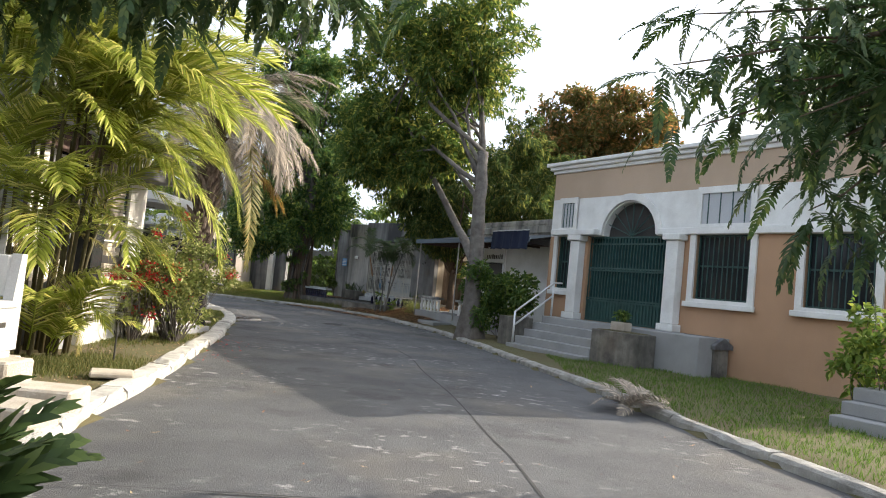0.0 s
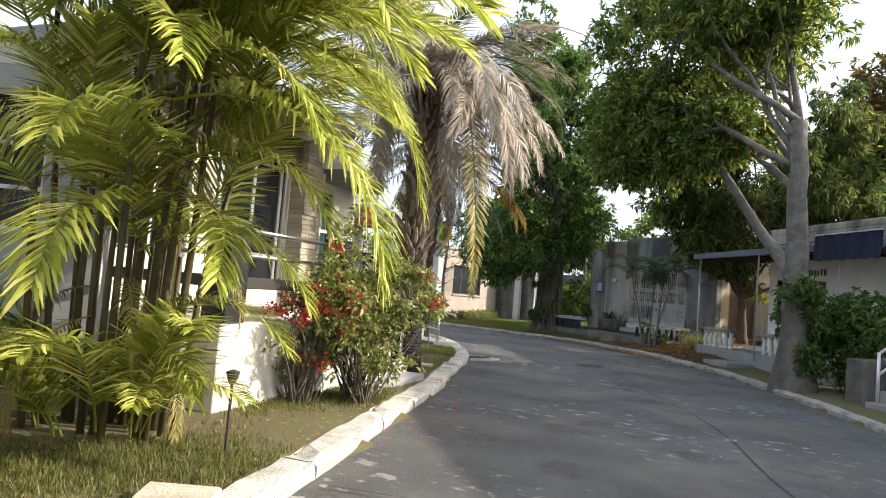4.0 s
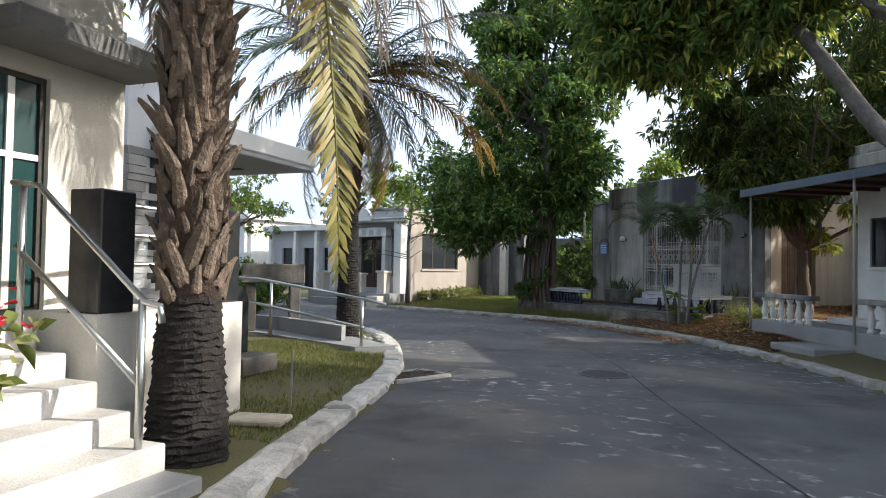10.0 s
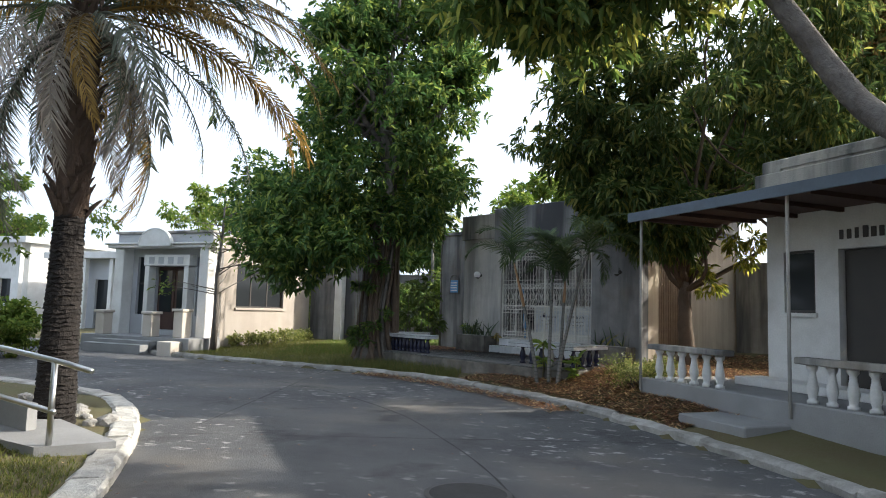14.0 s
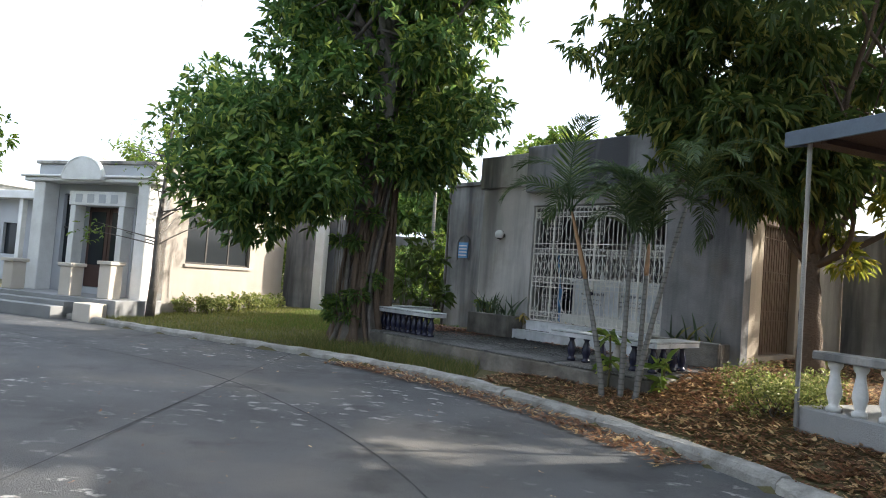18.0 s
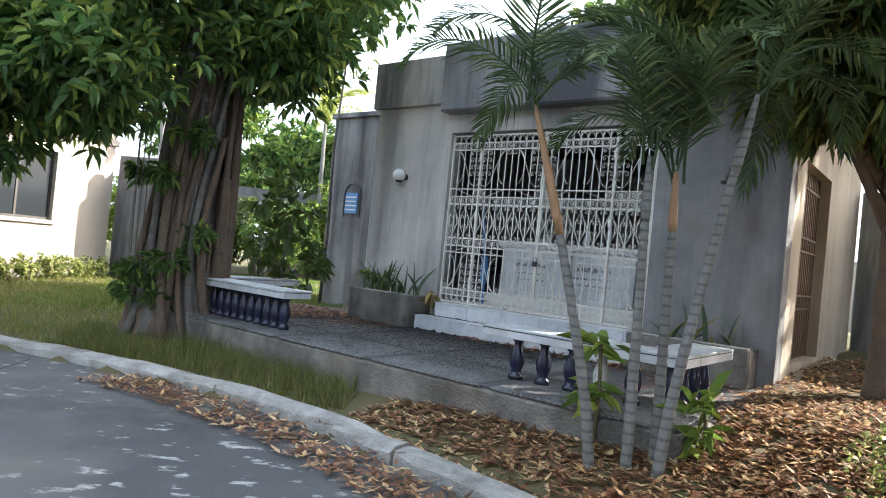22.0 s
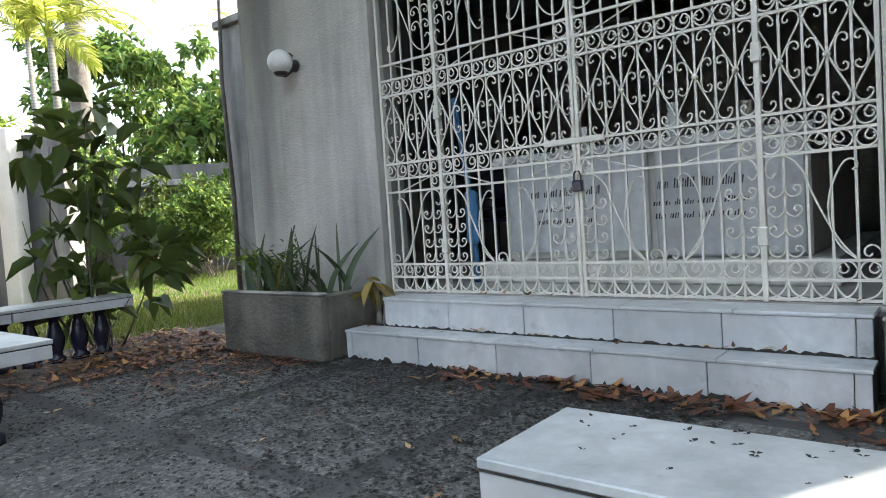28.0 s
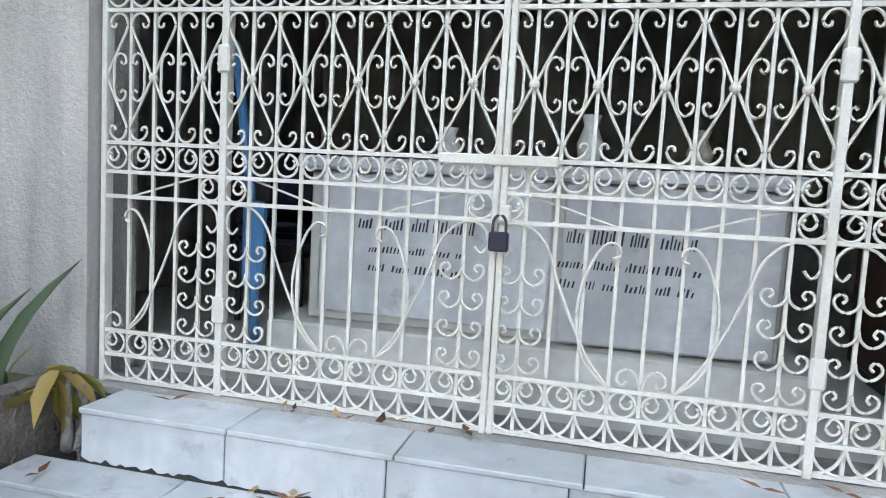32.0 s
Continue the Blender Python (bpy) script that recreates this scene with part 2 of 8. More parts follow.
ALU = material("aluminium_frame", (0.68, 0.68, 0.67), 0.4, (0.55, 0.55, 0.55), 3.0, 60, 0.02, metal=0.4)
DKFRAME = material("dark_frame", (0.045, 0.04, 0.035), 0.5, (0.03, 0.03, 0.03), 3.0, 60, 0.05)
GREENGATE = material("green_gate_paint", (0.028, 0.075, 0.066), 0.45, (0.02, 0.05, 0.05), 3.0, 60, 0.05)
IRON_W = material("white_iron", (0.74, 0.72, 0.66), 0.5, (0.55, 0.50, 0.42), 6.0, 90, 0.1)
BLUE_POT = material("dark_blue_glaze", (0.018, 0.020, 0.045), 0.22, (0.05, 0.045, 0.06), 7.0, 60, 0.05)
POT_CHIP = material("chipped_white_glaze", (0.55, 0.52, 0.46), 0.5, (0.25, 0.22, 0.2), 9.0, 60, 0.1)
AWNING = material("blue_grey_awning", (0.12, 0.155, 0.20), 0.55, (0.05, 0.06, 0.075), 1.5, 40, 0.1)
ROOF_D = material("dark_roof", (0.10, 0.105, 0.115), 0.7, (0.06, 0.06, 0.065), 1.5, 40, 0.2)
BARK = material("grey_bark", (0.19, 0.175, 0.16), 0.95, (0.06, 0.05, 0.042), 5.0, 26, 1.0, mix=0.8, streak=0.7, streak_col=(0.06, 0.05, 0.04))
BARK_D = material("brown_bark", (0.14, 0.10, 0.07), 0.95, (0.06, 0.045, 0.035), 4.0, 30, 1.0)
PALM_BARK = material("palm_bark", (0.11, 0.075, 0.055), 0.95, (0.045, 0.03, 0.022), 6.0, 40, 1.0)
PALM_BOOT = material("palm_leaf_base", (0.185, 0.14, 0.105), 0.95, (0.055, 0.038, 0.028), 9.0, 50, 1.0, mix=0.9, vary=0.35)
PALM_BASE = material("palm_base_bark", (0.022, 0.018, 0.016), 0.95, (0.012, 0.010, 0.009), 8.0, 40, 1.0)
PALM_RING = material("ringed_palm_stem", (0.18, 0.175, 0.16), 0.85, (0.10, 0.095, 0.085), 5.0, 40, 0.5, rings=5.0)
CROWNSHAFT = material("orange_crownshaft", (0.30, 0.165, 0.08), 0.55, (0.20, 0.14, 0.06), 4.0, 40, 0.1)
STEM_G = material("cane_stem", (0.10, 0.085, 0.035), 0.6, (0.045, 0.035, 0.02), 5.0, 40, 0.3)
BLUEPLATE = material("blue_plate", (0.10, 0.28, 0.55), 0.4, (0.08, 0.2, 0.42), 4.0, 60, 0.0)
BLACKPAINT = material("black_lettering", (0.03, 0.03, 0.035), 0.6, (0.05, 0.05, 0.05), 20.0, 90, 0.0)
SOFFIT = material("dark_brown_lining", (0.075, 0.04, 0.03), 0.7, (0.05, 0.03, 0.025), 3.0, 50, 0.2)
H2WALL = material("white_cream_render", (0.70, 0.675, 0.615), 0.8, (0.56, 0.53, 0.475), 1.0, 60, 0.3, streak=0.2, streak_col=(0.42, 0.38, 0.31))
ROOF_G = material("grey_roof_edge", (0.20, 0.20, 0.195), 0.8, (0.10, 0.10, 0.10), 1.5, 40, 0.3)
GLOBE = material("white_globe", (0.80, 0.80, 0.78), 0.3, (0.75, 0.75, 0.72), 3.0, 60, 0.0)
GLASS = glass_material("dark_window_glass", (0.02, 0.023, 0.026))
GLASS_G = glass_material("green_window_glass", (0.02, 0.05, 0.05))
DARKIN = material("interior_shade", (0.05, 0.047, 0.045), 0.9, (0.03, 0.03, 0.03), 2.0, 40, 0.1)
LEAF_DK = leaf_material("dark_leaf", (0.085, 0.155, 0.036), (0.24, 0.30, 0.06), 0.45)
LEAF_RT = leaf_material("lit_crown_leaf", (0.11, 0.18, 0.04), (0.46, 0.45, 0.09), 0.52)
LEAF_FG = leaf_material("fig_leaf", (0.095, 0.18, 0.05), (0.36, 0.42, 0.09), 0.5, 0.36)
LEAF_MG = leaf_material("mango_leaf", (0.085, 0.135, 0.036), (0.34, 0.33, 0.08), 0.5)
LEAF_LT = leaf_material("light_leaf", (0.15, 0.23, 0.04), (0.32, 0.36, 0.07), 0.5)
LEAF_RS = leaf_material("rusty_leaf", (0.19, 0.18, 0.055), (0.55, 0.27, 0.10), 0.5)
LEAF_SHRUB = leaf_material("shrub_leaf", (0.20, 0.24, 0.065), (0.52, 0.50, 0.20), 0.48, 0.4)
LEAF_BED = leaf_material("bedding_leaf", (0.08, 0.12, 0.03), (0.16, 0.20, 0.05), 0.3)
FROND_Y = leaf_material("yellow_green_frond", (0.36, 0.42, 0.065), (0.92, 0.84, 0.32), 0.56, 0.3, 0.55)
FROND_G = leaf_material("green_frond", (0.06, 0.10, 0.03), (0.14, 0.19, 0.05), 0.35)
FROND_B = leaf_material("dry_frond", (0.32, 0.275, 0.225), (0.54, 0.46, 0.37), 0.25, 0.8)
FROND_GB = leaf_material("grey_green_frond", (0.15, 0.165, 0.115), (0.34, 0.31, 0.23), 0.35, 0.6, 0.5)
FROND_BR = leaf_material("orange_brown_frond", (0.30, 0.19, 0.05), (0.46, 0.30, 0.09), 0.4, 0.6, 0.5)
FROND_O = leaf_material("half_dry_frond", (0.26, 0.24, 0.07), (0.42, 0.30, 0.10), 0.35)
PETAL = leaf_material("red_petal", (0.55, 0.02, 0.03), (0.75, 0.06, 0.06), 0.3)
DRYLEAF = leaf_material("dry_leaf", (0.25, 0.115, 0.055), (0.66, 0.48, 0.24), 0.2, 0.5, 0.65)
DRYLEAF_R = leaf_material("red_brown_leaf", (0.20, 0.075, 0.04), (0.55, 0.30, 0.09), 0.15, 0.5, 0.5)
GRASSB = leaf_material("grass_blade", (0.12, 0.14, 0.035), (0.26, 0.22, 0.08), 0.35)
GRASSM = leaf_material("mixed_lawn_blade", (0.15, 0.175, 0.04), (0.30, 0.27, 0.09), 0.4)
GRASSG = leaf_material("lawn_blade", (0.10, 0.18, 0.025), (0.18, 0.28, 0.04), 0.4)
SNAKE = leaf_material("snake_plant", (0.06, 0.09, 0.045), (0.13, 0.16, 0.07), 0.1)


# ---- mesh helpers ----
def mesh_of(name, verts, faces, mat, smooth=False):
    me = bpy.data.meshes.new(name)
    me.from_pydata([tuple(v) for v in verts], [], [tuple(f) for f in faces])
    me.materials.append(mat)
    if smooth:
        me.polygons.foreach_set("use_smooth", [True] * len(me.polygons))
    me.update()
    return me


def quick_mesh(name, v, f, mat, smooth=False):
    """Large meshes from numpy arrays: v (n,3), f (m,3 or 4)."""
    me = bpy.data.meshes.new(name)
    k = f.shape[1]
    me.vertices.add(len(v))
    me.vertices.foreach_set("co", np.ascontiguousarray(v, dtype=np.float32).ravel())
    me.loops.add(f.size)
    me.loops.foreach_set("vertex_index", np.ascontiguousarray(f, dtype=np.int32).ravel())
    me.polygons.add(len(f))
    me.polygons.foreach_set("loop_start", np.arange(0, f.size, k, dtype=np.int32))
    me.polygons.foreach_set("loop_total", np.full(len(f), k, dtype=np.int32))
    if smooth:
        me.polygons.foreach_set("use_smooth", np.ones(len(f), dtype=bool))
    me.materials.append(mat)
    me.update(calc_edges=True)
    return me


def thing(name, m, label, category, group="", kind=""):
    ob = new(name)
    ob.matrix_world = m
    ob.empty_display_size = 0.1
    return tagged(ob, label, category, group, kind)


def put(name, me, parent=None, m=None, label="", category="", group="", kind=""):
    ob = new(name, me)
    if parent is not None:
        ob.parent = parent
    if m is not None:
        ob.matrix_basis = m
    return tagged(ob, label, category, group, kind)


def part(name, bm, mat, parent, label="", smooth=False):
    """One bmesh as one mesh object under a thing or part."""
    me = bpy.data.meshes.new(name)
    bm.to_mesh(me)
    bm.free()
    me.materials.append(mat)
    if smooth:
        me.polygons.foreach_set("use_smooth", [True] * len(me.polygons))
    ob = new(name, me)
    if parent is not None:
        ob.parent = parent
    return tagged(ob, label)


def box(x0, x1, y0, y1, z0, z1, bevel=0.008, bm=None):
    bm = bm or bmesh.new()
    r = bmesh.ops.create_cube(bm, size=1.0)
    vs = r["verts"]
    for v in vs:
        v.co = ((x0 + x1) / 2 + v.co.x * (x1 - x0), (y0 + y1) / 2 + v.co.y * (y1 - y0), (z0 + z1) / 2 + v.co.z * (z1 - z0))
    if bevel:
        es = list({e for v in vs for e in v.link_edges})
        bmesh.ops.bevel(bm, geom=es, offset=bevel, segments=1, affect="EDGES", clamp_overlap=True)
    return bm


def prism(pts, z0, z1, bm=None):
    """A flat polygon (x, y) raised from z0 to z1."""
    bm = bm or bmesh.new()
    lo = [bm.verts.new((x, y, z0)) for x, y in pts]
    hi = [bm.verts.new((x, y, z1)) for x, y in pts]
    n = len(pts)
    bm.faces.new(lo[::-1])
    bm.faces.new(hi)
    for i in range(n):
        bm.faces.new((lo[i], lo[(i + 1) % n], hi[(i + 1) % n], hi[i]))
    bmesh.ops.recalc_face_normals(bm, faces=bm.faces)
    return bm


def tube_arrays(pts, radii, sides=8, cap=True):
    """Vertices and faces of a tube along points."""
    P = np.array(pts, float)
    n = len(P)
    R = np.broadcast_to(np.array(radii, float), (n,))
    T = np.gradient(P, axis=0)
    T /= np.linalg.norm(T, axis=1, keepdims=True) + 1e-9
    ref = np.array([0, 0, 1.0]) if abs(T[0][2]) < 0.9 else np.array([1.0, 0, 0])
    A = np.cross(T, ref)
    A /= np.linalg.norm(A, axis=1, keepdims=True) + 1e-9
    B = np.cross(T, A)
    ang = np.linspace(0, 2 * np.pi, sides, endpoint=False)
    V = P[:, None] + R[:, None, None] * (np.cos(ang)[None, :, None] * A[:, None] + np.sin(ang)[None, :, None] * B[:, None])
    V = V.reshape(-1, 3)
    i = np.arange(n - 1)[:, None] * sides
    j = np.arange(sides)[None]
    k = (j + 1) % sides
    F = np.stack([i + j, i + k, i + sides + k, i + sides + j], -1).reshape(-1, 4)
    return V, F


def tube(bm, pts, r, sides=8):
    V, F = tube_arrays(pts, r, sides)
    vs = [bm.verts.new(v) for v in V]
    for f in F:
        bm.faces.new([vs[a] for a in f])
    bm.faces.new(vs[:sides][::-1])
    bm.faces.new(vs[-sides:])
    return bm


def lathe(profile, sides=12, bm=None, at=(0, 0, 0)):
    """A turned shape from (radius, z) pairs."""
    bm = bm or bmesh.new()
    rings = []
    for r, z in profile:
        rings.append([bm.verts.new((at[0] + r * math.cos(2 * math.pi * k / sides), at[1] + r * math.sin(2 * math.pi * k / sides), at[2] + z)) for k in range(sides)])
    for a, b in zip(rings[:-1], rings[1:]):
        for k in range(sides):
            bm.faces.new((a[k], a[(k + 1) % sides], b[(k + 1) % sides], b[k]))
    bm.faces.new(rings[0][::-1])
    bm.faces.new(rings[-1])
    return bm


def wall_with_holes(x0, x1, z0, z1, y0, y1, holes, bm=None):
    """A wall in the xz plane, from y0 to y1 thick, with rectangular holes (xa, xb, za, zb) through it."""
    bm = bm or bmesh.new()
    xs = sorted({x0, x1, *[h[0] for h in holes], *[h[1] for h in holes]})
    zs = sorted({z0, z1, *[h[2] for h in holes], *[h[3] for h in holes]})
    grid = {}

    def vert(x, y, z):
        k = (round(x, 4), round(y, 4), round(z, 4))
        if k not in grid:
            grid[k] = bm.verts.new((x, y, z))
        return grid[k]

    def solid(i, j):
        if i < 0 or j < 0 or i >= len(xs) - 1 or j >= len(zs) - 1:
            return False
        cx, cz = (xs[i] + xs[i + 1]) / 2, (zs[j] + zs[j + 1]) / 2
        return not any(h[0] < cx < h[1] and h[2] < cz < h[3] for h in holes)

    for i in range(len(xs) - 1):
        for j in range(len(zs) - 1):
            if not solid(i, j):
                continue
            a, b, c, d = xs[i], xs[i + 1], zs[j], zs[j + 1]
            bm.faces.new((vert(a, y0, c), vert(b, y0, c), vert(b, y0, d), vert(a, y0, d)))
            bm.faces.new((vert(a, y1, d), vert(b, y1, d), vert(b, y1, c), vert(a, y1, c)))
            if not solid(i - 1, j):
                bm.faces.new((vert(a, y1, c), vert(a, y0, c), vert(a, y0, d), vert(a, y1, d)))
            if not solid(i + 1, j):
                bm.faces.new((vert(b, y0, c), vert(b, y1, c), vert(b, y1, d), vert(b, y0, d)))
            if not solid(i, j - 1):
                bm.faces.new((vert(a, y1, c), vert(b, y1, c), vert(b, y0, c), vert(a, y0, c)))
            if not solid(i, j + 1):
                bm.faces.new((vert(a, y0, d), vert(b, y0, d), vert(b, y1, d), vert(a, y1, d)))
    return bm


# ---- plan ----
LEFT_KERB = [(-2.0, -8.0), (-2.1, 0.0), (-2.4, 3.0), (-2.68, 4.7), (-2.95, 5.9), (-3.13, 7.3), (-3.45, 9.2), (-3.9, 11.5), (-4.35, 13.9),
             (-4.8, 15.6), (-5.3, 17.8), (-5.75, 19.2), (-6.3, 20.4), (-7.1, 21.9), (-8.1, 23.3), (-9.0, 24.1), (-11.0, 25.0), (-16.0, 26.6), (-24.0, 28.5), (-45.0, 33.0)]
RIGHT_KERB = [(4.6, -8.0), (4.4, 0.0), (4.2, 3.5), (3.85, 5.8), (3.55, 6.9), (3.3, 8.0), (2.95, 9.6), (2.6, 11.5), (1.95, 14.0), (1.2, 17.0), (0.55, 19.3),
              (-0.1, 21.5), (-0.8, 23.1), (-1.3, 24.1), (-2.1, 25.5), (-3.0, 26.75), (-4.1, 27.95), (-5.4, 29.05), (-7.45, 30.05), (-9.7, 30.85), (-12.5, 31.9), (-17.9, 34.5), (-28.0, 39.5), (-45.0, 47.0)]


def smooth_line(pts, step=0.35):
    """Catmull-Rom through the points, at even steps."""
    P = np.array(pts, float)
    P = np.vstack([2 * P[0] - P[1], P, 2 * P[-1] - P[-2]])
    out = []
    for i in range(1, len(P) - 2):
        k = max(2, int(np.linalg.norm(P[i + 1] - P[i]) / step))
        for s in np.arange(k) / k:
            a, b, c, d = P[i - 1], P[i], P[i + 1], P[i + 2]
            out.append(0.5 * ((2 * b) + (c - a) * s + (2 * a - 5 * b + 4 * c - d) * s**2 + (3 * b - a - 3 * c + d) * s**3))
    out.append(P[-2])
    return np.array(out)


KL, KR = smooth_line(LEFT_KERB), smooth_line(RIGHT_KERB)
ROAD_POLY = np.vstack([KL, KR[::-1]])


def in_road(x, y):
    """True where points lie on the road (arrays)."""
    px, py = ROAD_POLY[:, 0], ROAD_POLY[:, 1]
    qx, qy = np.roll(px, -1), np.roll(py, -1)
    inside = np.zeros(x.shape, bool)
    for a, b, c, d in zip(px, py, qx, qy):
        if b == d:
            continue
        hit = ((b > y) != (d > y)) & (x < (c - a) * (y - b) / (d - b) + a)
        inside ^= hit
    return inside


def road_distance(x, y):
    """Distance to the nearer kerb (arrays)."""
    best = np.full(x.shape, 1e9)
    for K in (KL, KR):
        for a, b in zip(K[:-1], K[1:]):
            d = b - a
            s = np.clip(((x - a[0]) * d[0] + (y - a[1]) * d[1]) / (d @ d), 0, 1)
            best = np.minimum(best, np.hypot(x - a[0] - s * d[0], y - a[1] - s * d[1]))
    return best


def ground_height(x, y):
    """Height of the verge and the gardens beside the road."""
    x, y = np.asarray(x, float), np.asarray(y, float)
    d = road_distance(x, y)
    far = np.clip(d / 3.0, 0, 1)
    bank = np.clip((x + 5.5) / 2.5, 0, 1) * np.clip((y - 22.5) / 2.5, 0, 1) * np.clip((40 - y) / 4, 0, 1)
    h = 0.07 + 0.07 * far + bank * 0.33 * np.clip((d - 0.3) / 2.0, 0, 1)
    h = h + 0.22 * np.clip((d - 3) / 8.0, 0, 1) * np.clip((y - 28) / 3, 0, 1)
    h = h + 0.018 * np.sin(x * 2.1 + 1.3 * np.sin(y * 1.7)) * np.sin(y * 1.9 + 0.7)
    h = np.where((d < 0.3), np.minimum(h, 0.05), h)
    lu, lv = 0.7727 * (x + 3.483) - 0.6347 * (y - 32.1), 0.6347 * (x + 3.483) + 0.7727 * (y - 32.1)
    court_in = (lu > -2.5) & (lu < 4.1) & (lv > -2.68) & (lv < 4.6)
    h = np.where(court_in, np.minimum(h, 0.30), h)
    return np.where(in_road(x, y), -0.12, h)


# ---- ground, road, kerbs ----
gx = np.concatenate([np.linspace(-600, -50, 8)[:-1], np.arange(-50, -12, 1.5), np.arange(-12, 8, 0.3), np.arange(8, 32, 1.2), np.linspace(32, 600, 8)])
gy = np.concatenate([np.linspace(-600, -20, 8)[:-1], np.arange(-20, 0, 1.5), np.arange(0, 38, 0.3), np.arange(38, 70, 1.5), np.linspace(70, 700, 8)])
GX, GY = np.meshgrid(gx, gy, indexing="ij")
GZ = ground_height(GX, GY)
gi = np.arange(GX.size).reshape(GX.shape)
gf = np.stack([gi[:-1, :-1], gi[1:, :-1], gi[1:, 1:], gi[:-1, 1:]], -1).reshape(-1, 4)
put("ground", quick_mesh("ground", np.stack([GX, GY, GZ], -1).reshape(-1, 3), gf, GRASS_SOIL, True), kind="structure",
    label="worn lawn and bare soil beside the road", category="ground")

la = np.array([KL[int(i)] for i in np.linspace(0, len(KL) - 1, 240)])
ra = np.array([KR[int(i)] for i in np.linspace(0, len(KR) - 1, 240)])


def road_strip():
    """The carriageway between the two kerbs, in sixteen strips across, with a slight crown."""
    n = 16
    s = np.linspace(0, 1, n + 1)
    V = la[:, None] * (1 - s)[None, :, None] + ra[:, None] * s[None, :, None]
    Z = np.broadcast_to(0.03 * np.sin(np.pi * s), V.shape[:2]) - 0.015
    v = np.concatenate([V, Z[..., None]], -1).reshape(-1, 3)
    idx = np.arange(len(la) * (n + 1)).reshape(len(la), n + 1)
    f = np.stack([idx[:-1, :-1], idx[:-1, 1:], idx[1:, 1:], idx[1:, :-1]], -1).reshape(-1, 4)
    return quick_mesh("road", v, f, ASPHALT, True)


put("road", road_strip(), kind="structure", label="grey worn concrete road with stains and joints", category="road")


def kerb_pieces(name, line, side, width, height, length, label, mat=KERB):
    """Cast kerb stones along a line; side +1 puts them to the line's left."""
    root = thing(name, Matrix(), label, "kerb", kind="structure")
    seg = np.linalg.norm(np.diff(line, axis=0), axis=1)
    cum = np.concatenate([[0], np.cumsum(seg)])
    t, k, NS = 0.0, 0, 9
    rng = random.Random(5)
    while t < cum[-1] - 0.2:
        e = min(t + length * rng.uniform(0.8, 1.25), cum[-1])
        ss = np.linspace(t + 0.008, e - 0.008, NS)
        c = np.stack([np.interp(ss, cum, line[:, 0]), np.interp(ss, cum, line[:, 1])], -1)
        tg = np.gradient(c, axis=0)
        tg /= np.linalg.norm(tg, axis=1, keepdims=True)
        nr = np.stack([-tg[:, 1], tg[:, 0]], -1) * side
        hh = height * rng.uniform(0.9, 1.1)
        prof = [(0.0, -0.1), (0.0, hh * 0.55), (0.03, hh * 0.92), (0.07, hh), (width - 0.04, hh * 1.0), (width, hh * 0.8), (width, -0.1)]
        V = []
        for i in range(NS):
            for w, z in prof:
                j = rng.uniform(-0.016, 0.016)
                V.append((c[i][0] + nr[i][0] * (w + j), c[i][1] + nr[i][1] * (w + j), z + rng.uniform(-0.012, 0.008) - (rng.uniform(0.015, 0.05) if z > 0.04 and rng.random() < 0.07 else 0)))
        m = len(prof)
        Fs = []
        for i in range(NS - 1):
            for j in range(m - 1):
                q = (i * m + j, i * m + j + 1, (i + 1) * m + j + 1, (i + 1) * m + j)
                Fs.append(q if side > 0 else q[::-1])
        Fs += [tuple(range(m))[::-1] if side > 0 else tuple(range(m)), tuple(range((NS - 1) * m, NS * m)) if side > 0 else tuple(range((NS - 1) * m, NS * m))[::-1]]
        put("kerb_stone", mesh_of("kerb_stone", V, Fs, mat), root)
        t, k = e, k + 1
    return root


kerb_pieces("kerb_1", KL, 1, 0.30, 0.10, 1.6, "rough whitish cast concrete kerb with chips")
kerb_pieces("kerb_2", KR, -1, 0.20, 0.10, 1.8, "pale concrete kerb dusted with fallen leaves", KERB_D)


# ---- grilled mausoleum ----
TOMB = pose(-3.483, 32.10, 0, 0, 0, -39.4)
BASE_Z, PLAT_Z = 0.798, 0.436
mauso = thing("mausoleum", TOMB, "weathered grey concrete mausoleum with a white iron grille", "mausoleum")
WALL_R = 4.1
SIDEWALL = material("brown_cream_render", (0.52, 0.44, 0.335), 0.88, (0.40, 0.33, 0.25), 0.8, 60, 0.4, streak=0.5, streak_col=(0.12, 0.10, 0.08))
# front wall with the grille opening, other walls, ceiling slab
part("front_wall", wall_with_holes(-1.39, 2.80, 0.0, 3.45, -0.06, 0.19, [(-0.02, 2.78, BASE_Z, 3.02)]), CONC_L, mauso, "streaked grey front wall")
# right of the grille the wall has a darker, stained render
part("front_wall", box(2.801, WALL_R, -0.06, 0.19, 0.0, 3.45, 0), CONC_S, mauso, "right part of the front wall, darker with dark stains")
part("left_wall", box(-1.39, -1.14, 0.19, 4.6, 0.0, 3.45, 0), CONC, mauso)
part("right_wall", wall_with_holes(0.19, 4.6, 0.0, 3.45, 0.0, 0.25, [(0.62, 2.10, 0.62, 2.72)]), SIDEWALL, mauso, "weathered brownish cream side wall").matrix_basis = pose(WALL_R, 0, 0, 0, 0, 90)
part("back_wall", box(-1.14, WALL_R - 0.25, 4.35, 4.6, 0.0, 3.45, 0), CONC_L, mauso)
part("room_floor", box(-1.14, WALL_R - 0.25, 0.19, 4.35, 0.0, BASE_Z - 0.01, 0), MARBLE_Y, mauso, "marble floor of the tomb room")
part("roof_slab", box(-1.39, WALL_R, -0.06, 4.6, 3.452, 3.62, 0), CONC_D, mauso)
bm = box(-1.45, -0.08, -0.14, -0.062, 3.40, 4.06, 0.012)
part("parapet", bm, CONC, mauso)
